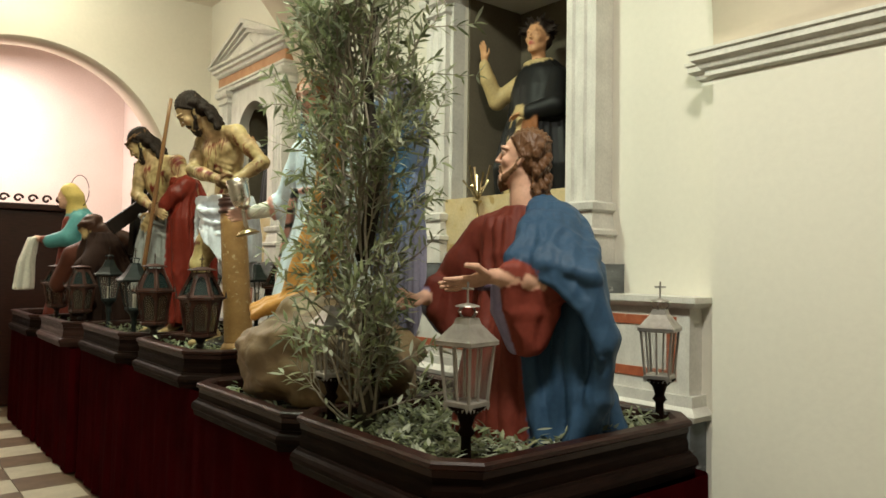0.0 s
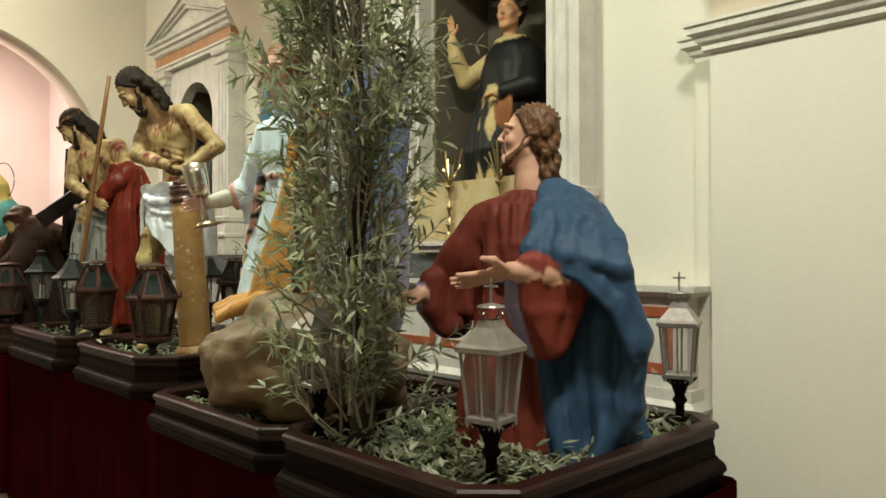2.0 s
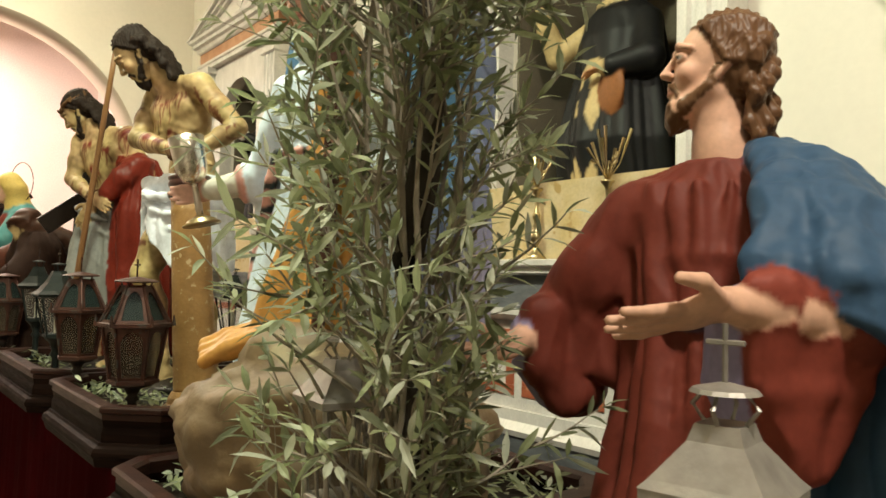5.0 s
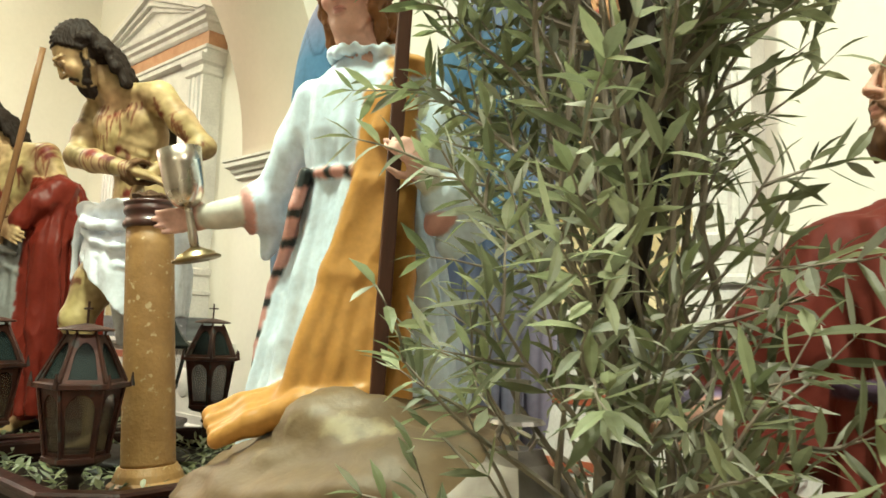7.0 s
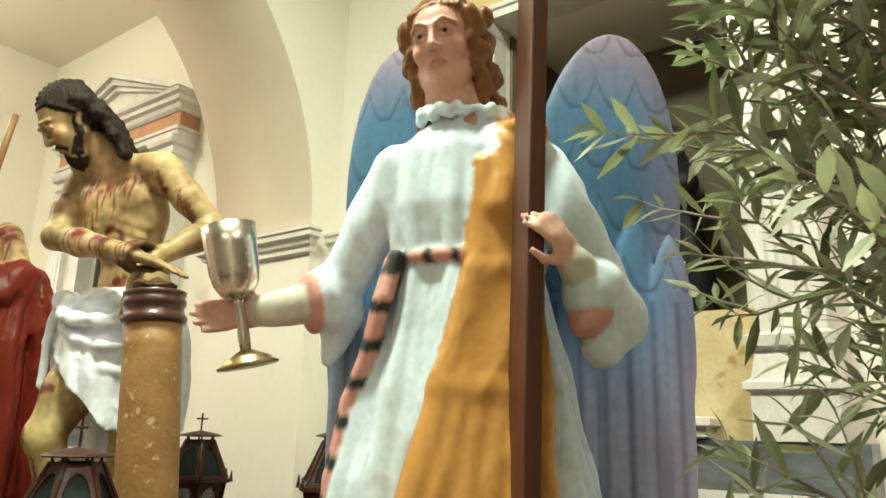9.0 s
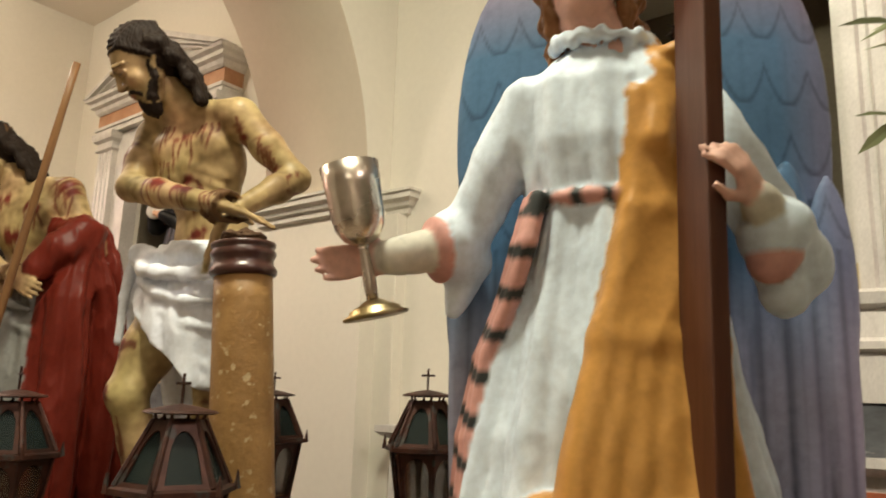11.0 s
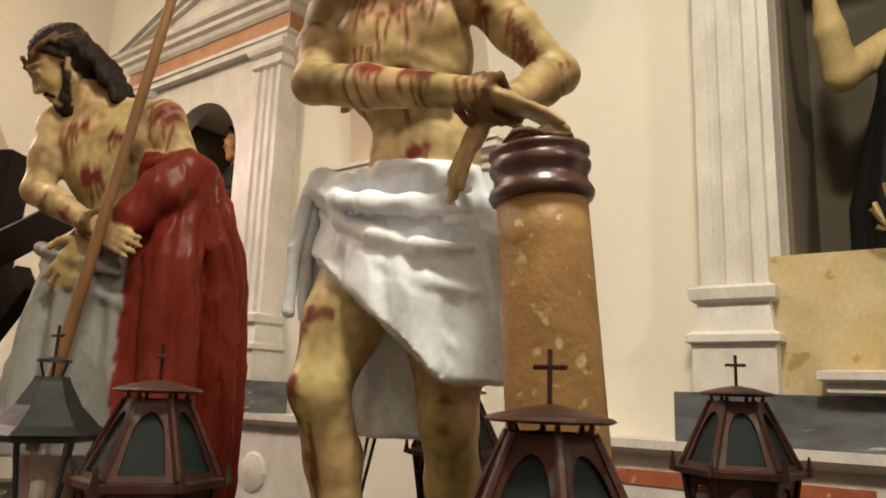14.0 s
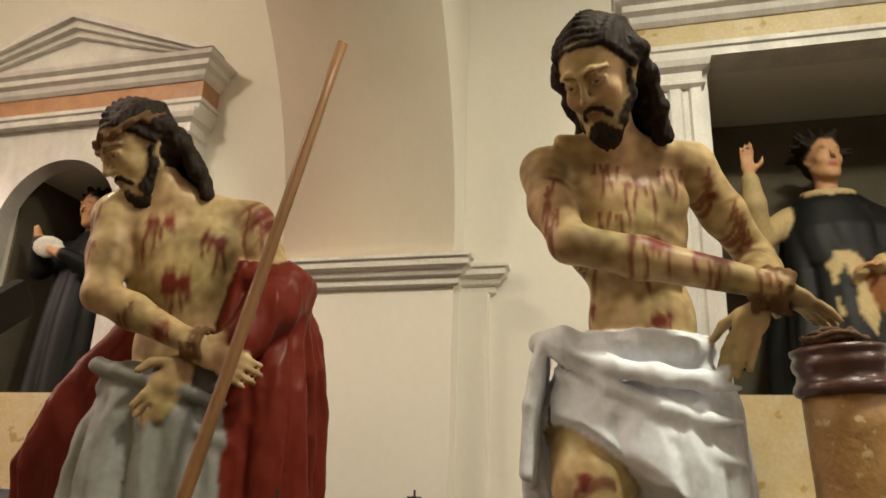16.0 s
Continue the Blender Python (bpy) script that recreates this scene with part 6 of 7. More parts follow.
# ---- angel ----
def angel_statue():
    S = Sculpt((1.42, 2.62, 1.20), (2.42, 3.98, 2.78), 0.0066)
    SK, HR, RB, GD, PK, BK, WB, WL, WP, EY, LP, SV = range(12)
    f, r, up = unit((-0.88, -0.47, 0)), unit((-0.47, 0.88, 0)), np.array((0, 0, 1.0))
    c = np.array((1.912, 3.325, 0))
    W = lambda a, b, z: c + r * a + f * b + up * z
    T = 28
    S.loft([(1.22, 1.912, 3.325, 0.20, 0.29, T), (1.45, 1.912, 3.325, 0.185, 0.265, T), (1.75, 1.912, 3.325, 0.145, 0.20, T), (1.97, 1.912, 3.325, 0.115, 0.148, T), (2.10, 1.907, 3.325, 0.125, 0.165, T), (2.22, 1.902, 3.325, 0.105, 0.165, T), (2.28, 1.902, 3.325, 0.075, 0.10, T), (2.315, 1.897, 3.325, 0.055, 0.06, T)], RB, 0.03, ((0.016, 0.003, 11, 0, 1.2), (0.008, 0.002, 23, 1, 2)))
    # arms
    shR, elR, wrR = W(0.165, 0.0, 2.20), np.array((1.80, 3.60, 1.92)), np.array((1.665, 3.665, 1.885))
    S.chain([shR, elR], [0.060, 0.052], RB, 0.03)
    S.ell(elR + (wrR - elR) * 0.10, (0.070, 0.06, 0.076), RB, 0.015, wrR - elR)
    S.ell(elR + (wrR - elR) * 0.36, (0.062, 0.022, 0.068), PK, 0.003, wrR - elR)
    S.chain([elR + (0.03, 0.0, -0.03), elR + (0.02, 0.03, -0.125)], [0.052, 0.016], RB, 0.02)
    S.chain([elR, wrR], [0.045, 0.036], SV, 0.01)
    S.hand(wrR, (-0.35, 0.75, -0.1), (-0.75, -0.2, -0.15), 0.95, SK, 0.08, 0.55, 1)
    shL, elL, wrL = W(-0.160, 0.0, 2.20), np.array((1.935, 3.015, 1.870)), np.array((1.822, 3.030, 1.940))
    S.chain([shL, elL], [0.060, 0.055], RB, 0.03)
    S.chain([elL, elL + (wrL - elL) * 0.45], [0.056, 0.062], RB, 0.02)
    S.chain([elL - up * 0.02, elL + (wrL - elL) * 0.3 - up * 0.085], [0.055, 0.040], RB, 0.03)
    S.ell(elL + (wrL - elL) * 0.55 - up * 0.035, (0.046, 0.030, 0.070), PK, 0.004, wrL - elL)
    S.chain([elL, wrL], [0.040, 0.029], SV, 0.008)
    S.hand(wrL, (-0.60, 0.16, 0.66), (0.25, 0.95, 0.0), 0.80, SK, 0.1, 0.45, 1)
    # head
    S.cap(W(0.0, 0.02, 2.29), (1.843, 3.345, 2.42), 0.05, 0.046, SK, 0.02)
    face = unit((-0.90, -0.30, -0.22))
    H = Sculpt((1.66, 3.14, 2.26), (2.04, 3.56, 2.70), 0.0036)
    H.chain([W(0.0, 0.02, 2.27), (1.852, 3.342, 2.36), (1.843, 3.345, 2.42)], [0.062, 0.046, 0.044], SK, 0.02)
    P, R, F, U = H.head((1.838, 3.347, 2.468), face, 0.93, SK, HR, None, up=(-0.1, 0.10, 1))
    for q in (-1, 1):
        for j, (a, b) in enumerate(((0.078, 0.020), (0.088, -0.02), (0.075, -0.06), (0.03, -0.09))):
            pts, rad = [], []
            for i in range(9):
                u = i / 8
                w = 0.014 * math.sin(i * 2.6 + j * 1.7)
                pts.append(P(q * (a + 0.5 * w), b - 0.02 * u - w, 0.06 - 0.24 * u))
                rad.append(0.021 + 0.006 * math.sin(i * 2.5 + j * 2) - 0.006 * u)
            H.chain(pts, rad, HR, 0.006)
    # ruffled collar
    pts = [np.array((1.888, 3.33, 2.315)) + 0.078 * math.cos(t) * f + 0.092 * math.sin(t) * r + up * (0.009 * math.cos(15 * t) - 0.01 * math.cos(t)) for t in np.linspace(0, 2 * math.pi, 41)]
    S.chain(pts, [0.011] * 41, RB, 0.006)
    # belt and hanging sash
    pts = [np.array((1.912, 3.325, 1.985)) + 0.122 * math.cos(t) * f + 0.155 * math.sin(t) * r for t in np.linspace(0, 2 * math.pi, 41)]
    S.chain(pts, [0.013] * 41, PK, 0.005)
    S.sheet([[(1.762, 3.395, 1.985), (1.742, 3.402, 1.90), (1.752, 3.445, 1.80), (1.755, 3.497, 1.70), (1.742, 3.520, 1.55), (1.735, 3.545, 1.28)],
             [(1.785, 3.430, 1.985), (1.775, 3.450, 1.90), (1.795, 3.495, 1.80), (1.805, 3.550, 1.70), (1.800, 3.585, 1.55), (1.800, 3.610, 1.28)]], 0.015, PK, 0.006, 4)
    # gold drape from the far shoulder
    S.chain([W(-0.075, -0.06, 2.27), W(-0.072, 0.02, 2.295), W(-0.085, 0.075, 2.22), W(-0.075, 0.125, 2.08)], [0.03, 0.032, 0.034, 0.03], GD, 0.02)
    S.ell(W(-0.115, 0.03, 2.262), (0.060, 0.085, 0.032), GD, 0.015, f)
    for i in range(6):
        t = i / 5
        S.chain([W(-0.125 + 0.085 * t, 0.078 + 0.03 * t, 2.17), W(-0.135 + 0.105 * t, 0.105 + 0.03 * t, 1.95), W(-0.15 + 0.17 * t, 0.145 + 0.03 * t, 1.72), W(-0.16 + 0.24 * t, 0.20 + 0.03 * t, 1.45)], [0.022, 0.022, 0.028, 0.034], GD, 0.016)
    for i in range(4):
        S.chain([W(0.03 - 0.05 * i, 0.21, 1.45), (1.70 - 0.012 * i, 3.345 - 0.035 * i, 1.445 - 0.006 * i), (1.635 - 0.015 * i, 3.41 - 0.035 * i, 1.420 - 0.010 * i), (1.578 - 0.012 * i, 3.460 - 0.030 * i, 1.392 - 0.014 * i)], [0.034, 0.030, 0.026, 0.018], GD, 0.014)
    # wings behind
    def wing(s, a, lean):
        S.ell(W(s * a, -0.17, 2.12), (0.19, 0.035, 0.50), WB, 0.03, f + r * s * lean, up + r * s * 0.10)
        S.ell(W(s * (a + 0.04), -0.18, 1.72), (0.15, 0.03, 0.55), WL, 0.03, f + r * s * lean, up - r * s * 0.05)
        for i in range(4):
            S.ell(W(s * (a - 0.08 + 0.075 * i), -0.136, 1.98 - 0.04 * i), (0.05, 0.020, 0.22), WB, 0.010, f + r * s * lean)
            S.ell(W(s * (a - 0.05 + 0.065 * i), -0.135, 1.60 + 0.03 * i), (0.038, 0.02, 0.40), WL, 0.004, f + r * s * lean)
    wing(1, 0.15, 0.25)
    wing(-1, 0.29, 0.25)

    def paint(p, m):
        z = p[:, 2]
        lat = (p - c) @ r
        fw = (p - c) @ f
        stripe = (m == PK) & (lat > 0.08) & (lat < 0.36) & ((z < 1.84) | (p[:, 1] < 3.52)) & (np.mod(z + 0.25 * (fw - 0.1), 0.078) < 0.026) & (z < 1.97)
        ang = np.arctan2(lat, fw)
        belt = (m == PK) & (abs(z - 1.985) < 0.03) & (np.mod(ang, 0.42) < 0.14) & (abs(lat) < 0.17) & (np.hypot(lat, fw) < 0.2)
        m[stripe | belt] = BK
        return m

    def tint(p, m, col):
        z = p[:, 2]
        blue, lilac, mauve = [np.array((*PAINTS[q][0], 0.55)) for q in ("painted_blue_wing", "painted_lilac_wing", "painted_mauve_wing")]
        wing = ((m == WB) | (m == WL))[:, None]
        up_, lo_ = np.clip((z - 2.40) / 0.25, 0, 1)[:, None], np.clip((1.92 - z) / 0.28, 0, 1)[:, None]
        c_ = blue * (1 - up_) + mauve * up_
        c_ = c_ * (1 - lo_) + lilac * lo_
        rim = np.clip((np.abs((p - c) @ r) - 0.36) / 0.08, 0, 1)[:, None] * 0.35
        c_ = c_ * (1 - rim) + mauve * rim
        lat = (p - c) @ r
        k = np.floor(z / 0.15)
        fu = np.mod(lat / 0.095 + 0.5 * np.mod(k, 2), 1)
        dz = z - (k * 0.15 + 0.085 * (2 * fu - 1) ** 2)
        fl = np.mod(lat / 0.052, 1)
        dark = np.where(z > 1.93, np.exp(-(dz / 0.009) ** 2) + 0.25 * np.exp(-((fu - 0.5) / 0.05) ** 2), np.exp(-((fl - 0.5) / 0.13) ** 2) + 0.3 * np.exp(-(np.mod(fl, 1) / 0.08) ** 2))
        c_[:, :3] *= (1 - 0.42 * dark)[:, None]
        return np.where(wing, c_, col)

    ob = S.build("angel_statue", [M_SKIN_ANGEL, M_HAIR_ANGEL, M_ROBE_SKY, M_GOLD_CLOTH, M_PINK, M_STRIPE, M_WING_BLUE, M_WING_LILAC, M_WING_PINK, M_EYE, M_LIP, M_CREAM_CLOTH], paint, tint=tint, cloth=(2, 3, 11), crease=0.009, fine=H, look_=dict(eyes=0.72, brow=(0.12, 0.07, 0.05), blush=0.30, lips=(0.55, 0.22, 0.20), iris=(0.04, 0.03, 0.03)), hair=(1,))
    return tagged(ob, "painted angel statue in pale blue robe with blue wings", "statue")


angel_statue()
# the cross that the angel holds
cr = tagged(empty("wooden_cross", 1.80, 3.09, 1.42), "polished dark brown wooden cross upright leaning by the angel", "cross")
cr.matrix_basis = Matrix.Translation((1.768, 3.112, 1.40)) @ Matrix.Rotation(radians(2.6), 4, "Y") @ Matrix.Rotation(radians(-42), 4, "Z")
part("upright", box(-0.016, 0.016, -0.050, 0.050, 0, 1.9, 0.004), M_CROSS, cr)

# chalice
ch = tagged(empty("chalice", 1.605, 3.70, 1.90), "tall worn silver chalice with a gilt foot", "chalice")
ch.matrix_basis = Matrix.Translation((1.637, 3.672, 1.765)) @ (Vector((1.588, 3.715, 2.05)) - Vector((1.637, 3.672, 1.765))).to_track_quat("Z", "Y").to_matrix().to_4x4()
part("foot", lathe([(0.062, 0), (0.062, 0.005), (0.050, 0.010), (0.048, 0.016), (0.030, 0.024), (0.020, 0.03), (0.012, 0.034)], 36), M_GILT, ch, "gilt stepped foot", True)
part("stem", lathe([(0.011, 0.033), (0.0125, 0.06), (0.011, 0.10), (0.0095, 0.13), (0.013, 0.14)], 20), M_SILVER, ch, "", True)
part("cup", lathe([(0.014, 0.138), (0.034, 0.15), (0.047, 0.172), (0.052, 0.20), (0.054, 0.25), (0.058, 0.296), (0.0565, 0.296), (0.052, 0.25), (0.05, 0.20), (0.04, 0.17), (0.01, 0.155)], 40), M_SILVER, ch, "worn silver cup", True)


# ---- rock under the angel ----
def rock(name, c, r, res, label, material, seed, flat=0.0):
    bm = bmesh.new()
    bmesh.ops.create_icosphere(bm, subdivisions=5, radius=1)
    for v in bm.verts:
        d = v.co.normalized()
        vd = noise.voronoi(d * 2.6 + Vector((seed, 0, 0)))[0]
        n = noise.voronoi(d * 1.5 + Vector((seed, 0, 0)))[0][0] * 0.26 + min(0.22, vd[1] - vd[0]) * 0.24 + noise.noise(d * 2.3 + Vector((0, seed, 0))) * 0.16 + noise.noise(d * 8 + Vector((0, 0, seed))) * 0.03
        k = 0.88 + n
        v.co = Vector((c[0] + d.x * r[0] * k, c[1] + d.y * r[1] * k, c[2] + d.z * r[2] * k))
    for v in bm.verts:
        v.co.z = max(v.co.z, c[2] - r[2] * 0.62)
    return tagged(part(name, bm, material, smooth=True), label, "rock")


rock("paper_rock", (1.835, 3.15, 1.15), (0.385, 0.49, 0.285), 0, "brown crumpled paper rock under the angel", M_ROCK, 3.3)


# ---- olive tree of bound branches ----
def olive_tree(cx, cy, z0, height, seed):
    rnd = random.Random(seed)
    t = tagged(empty("olive_tree", cx, cy, z0), "tall olive tree of bound leafy branches on a dark trunk", "tree")
    trunk = [Vector((cx + 0.04 + 0.02 * math.sin(i * 1.3), cy + 0.015 * math.cos(i * 1.7), z0 + height * 0.8 * i / 12)) for i in range(13)]
    bt = tube(trunk, [0.040 - 0.0017 * i for i in range(13)], 10)
    twigs, leaves = bmesh.new(), bmesh.new()

    def sprig(p, d, L, depth):
        n = max(4, int(L / 0.029))
        pts = [p.copy()]
        q, dd = p.copy(), d.normalized()
        for i in range(n):
            dd = (dd + Vector((rnd.gauss(0, 0.10), rnd.gauss(0, 0.10), rnd.gauss(0.02, 0.08)))).normalized()
            q = q + dd * (L / n)
            pts.append(q.copy())
        r0 = 0.0055 if depth == 0 else 0.0028
        tube(pts, [r0 * (1 - 0.75 * i / n) for i in range(n + 1)], 4, twigs)
        side = dd.orthogonal().normalized()
        for i in range(1, n + 1):
            u = i / n
            if depth == 0 and u < 0.3:
                continue
            ax = (pts[i] - pts[i - 1]).normalized()
            a = rnd.uniform(0, 3.14)
            o = ax.orthogonal().normalized()
            o = Matrix.Rotation(a + i * 1.57, 3, ax) @ o
            for s in (-1, 1):
                if rnd.random() < 0.10:
                    continue
                ld = (o * s * rnd.uniform(0.7, 1.1) + ax * rnd.uniform(0.5, 1.0) + Vector((0, 0, -0.08))).normalized()
                if pts[i].z < 1.52 and math.hypot(pts[i].x + ld.x * 0.05 - 1.45, pts[i].y + ld.y * 0.05 - 2.53) < 0.125:
                    continue
                nn = Vector((rnd.gauss(0, 0.5), rnd.gauss(0, 0.5), 1))
                leaf(rnd, leaves, pts[i], ld, nn, rnd.uniform(0.040, 0.076), rnd.uniform(0.0050, 0.0082), bend=rnd.uniform(-0.2, 0.4), idx=1 if rnd.random() < 0.28 else 0)
            if depth < 1 and rnd.random() < 0.30:
                sprig(pts[i], (ax + o * rnd.choice((-1, 1)) * 0.8).normalized(), L * rnd.uniform(0.35, 0.55), depth + 1)
        leaf(rnd, leaves, pts[-1], dd, Vector((0, 0, 1)), 0.05, 0.008, idx=0)

    for i in range(205):
        z = z0 + height * (0.02 + 0.95 * (i / 205))
        a = rnd.uniform(0, 6.283)
        rad = rnd.uniform(0.01, 0.08)
        p = Vector((cx + rad * math.cos(a), cy + rad * math.sin(a), z))
        out = rnd.uniform(0.3, 0.95)
        d = Vector((math.cos(a) * out, math.sin(a) * out, rnd.uniform(0.35, 1.1)))
        sprig(p, d, rnd.uniform(0.22, 0.34) + 0.10 * (z - z0) / height, 0)
    for i in range(30):
        z = z0 + height * rnd.uniform(0.30, 0.60)
        a = rnd.uniform(0.7, 2.2)
        sprig(Vector((cx + 0.05 * math.cos(a), cy + 0.05 * math.sin(a), z)), Vector((math.cos(a), math.sin(a), rnd.uniform(0.2, 0.9))), rnd.uniform(0.22, 0.34), 0)
    for i in range(11):
        a = rnd.uniform(0, 6.283)
        p = Vector((cx + 0.07 * math.cos(a), cy + 0.07 * math.sin(a), z0 + rnd.uniform(0, 0.3)))
        pts = [p]
        for k in range(24):
            p = p + Vector((rnd.gauss(0, 0.012), rnd.gauss(0, 0.012), height / 26))
            pts.append(p)
        tube(pts, [0.0062 - 0.00016 * k for k in range(25)], 6, twigs)
    part("trunk", bt, M_BARK, t, "dark rough trunk", True)
    part("branch_tangle", twigs, M_TWIG, t, "grey-brown olive twigs")
    tagged(part("crown", leaves, [M_LEAF, M_LEAF_PALE], t, "narrow green and silvery olive leaves"), kind="stuff")
    for ob in t.children:
        ob.matrix_parent_inverse = t.matrix_basis.inverted()


olive_tree(1.53, 2.40, 0.95, 2.6, 7)


# ---- saint in the square niche ----
def niche_saint():
    S = Sculpt((3.55, 3.28, 2.12), (4.28, 4.34, 3.62), 0.011)
    SK, HR, BK, CR, BO, EY, LP = range(7)
    S.loft([(2.13, 3.97, 3.78, 0.24, 0.36, 0), (2.35, 3.95, 3.78, 0.26, 0.36, 0), (2.62, 3.97, 3.78, 0.22, 0.30, 0), (2.9, 4.0, 3.78, 0.15, 0.24, 0), (3.06, 4.0, 3.79, 0.13, 0.22, 0), (3.16, 4.0, 3.80, 0.09, 0.12, 0)], BK, 0.03, ((0.02, 0.006, 9, 0, 3), (0.008, 0.003, 19, 0, 4)))
    S.loft([(2.13, 3.80, 3.80, 0.10, 0.12, 0), (2.5, 3.82, 3.80, 0.11, 0.13, 0), (2.80, 3.88, 3.80, 0.09, 0.12, 0)], CR, 0.02, ((0.012, 0.004, 8, 0, 2),))
    S.loft([(2.76, 3.95, 3.79, 0.16, 0.25, 0), (2.95, 3.96, 3.79, 0.15, 0.235, 0), (3.09, 3.98, 3.795, 0.12, 0.18, 0), (3.15, 3.99, 3.80, 0.08, 0.10, 0)], BK, 0.02, ((0.008, 0.002, 8, 0, 3),))
    S.chain([(3.97, 3.99, 3.03), (3.88, 4.15, 2.90), (3.80, 4.17, 3.06), (3.77, 4.18, 3.17)], [0.062, 0.066, 0.058, 0.042], CR, 0.015)
    S.hand((3.77, 4.18, 3.20), (-0.05, 0.05, 1), (-1, -0.1, 0), 0.95, SK, 0.1, 0.15, 1)
    S.chain([(3.97, 3.60, 3.0), (3.84, 3.50, 2.76), (3.74, 3.64, 2.72)], [0.075, 0.08, 0.065], BK, 0.02)
    S.chain([(3.78, 3.58, 2.73), (3.72, 3.68, 2.72)], [0.055, 0.045], CR, 0.01)
    S.hand((3.72, 3.68, 2.72), (-0.2, 0.9, -0.1), (0, 0, -1), 0.9, SK, 0.1, 0.3, 1)
    S.ell((3.74, 3.66, 2.60), (0.03, 0.10, 0.14), BO, 0.004, (0.2, 1, 0.1))
    S.cap((3.98, 3.80, 3.12), (3.97, 3.80, 3.25), 0.055, 0.05, SK, 0.02)
    pts = [np.array((3.98, 3.80, 3.145)) + 0.085 * np.array((math.cos(t), 1.3 * math.sin(t), 0.1 * math.cos(t))) for t in np.linspace(0, 2 * math.pi, 21)]
    S.chain(pts, [0.02] * 21, CR, 0.01)
    P, R, F, U = S.head((3.96, 3.80, 3.33), unit((-0.95, -0.2, 0.05)), 1.05, SK, HR, None, lip=LP, eye=EY)
    rnd = random.Random(4)
    for i in range(70):
        a, b = rnd.uniform(0, 6.283), rnd.uniform(-0.15, 1.1)
        d = np.array((math.cos(a) * math.cos(b), math.sin(a) * math.cos(b), math.sin(b)))
        if d[1] > 0.55 and d[2] < 0.5:
            continue
        q = lambda k: P(*(d * k + np.array((0, -0.02, 0.045))))
        S.cap(q(0.075), q(0.150 + rnd.uniform(-0.02, 0.02)), 0.019, 0.005, HR, 0.006)
    return tagged(S.build("niche_saint_statue", [M_SKIN_TAN, M_HAIR_BLK, M_BLACK_ROBE, M_CREAM_ROBE, M_BOOK, M_EYE, M_LIP]), "carved saint in a black habit with cream sleeves, hand raised", "statue")


niche_saint()


def niche_friar():
    S = Sculpt((3.60, 7.60, 2.0), (4.2, 8.45, 3.52), 0.014)
    SK, HR, BK, CR = range(4)
    S.loft([(2.03, 3.92, 8.02, 0.20, 0.24, 0), (2.6, 3.93, 8.02, 0.16, 0.20, 0), (3.0, 3.95, 8.02, 0.12, 0.18, 0), (3.16, 3.95, 8.02, 0.06, 0.08, 0)], BK, 0.03, ((0.02, 0.006, 8, 0, 2),))
    S.chain([(3.93, 8.15, 3.05), (3.80, 8.24, 2.90), (3.72, 8.20, 3.04)], [0.07, 0.065, 0.045], BK, 0.02)
    S.chain([(3.93, 7.88, 3.05), (3.80, 7.86, 2.88), (3.70, 7.98, 2.95)], [0.07, 0.065, 0.045], BK, 0.02)
    S.cap((3.72, 8.20, 3.04), (3.70, 8.22, 3.13), 0.035, 0.02, SK, 0.01)
    S.cap((3.70, 8.0, 2.95), (3.68, 8.08, 2.98), 0.035, 0.02, SK, 0.01)
    S.ell((3.69, 8.10, 3.0), (0.10, 0.02, 0.07), CR, 0.004, (1, 0.2, 0.2))
    S.cap((3.95, 8.02, 3.14), (3.94, 8.02, 3.24), 0.05, 0.045, SK, 0.02)
    P, R, F, U = S.head((3.92, 8.02, 3.31), unit((-0.9, 0.2, -0.1)), 1.0, SK, HR, None)
    rnd = random.Random(9)
    for i in range(26):
        a, b = rnd.uniform(0, 6.283), rnd.uniform(0.0, 1.1)
        d = np.array((math.cos(a) * math.cos(b), math.sin(a) * math.cos(b), math.sin(b)))
        if d[1] > 0.55 and d[2] < 0.5:
            continue
        S.cap(P(*(d * 0.075 + np.array((0, -0.02, 0.045)))), P(*(d * 0.125 + np.array((0, -0.02, 0.045)))), 0.02, 0.010, HR, 0.006)
    return tagged(S.build("niche_friar_statue", [M_SKIN_TAN, M_HAIR_BLK, M_BLACK_ROBE, M_CREAM_CLOTH]), "small carved friar in a black habit inside the arched niche", "statue")


niche_friar()


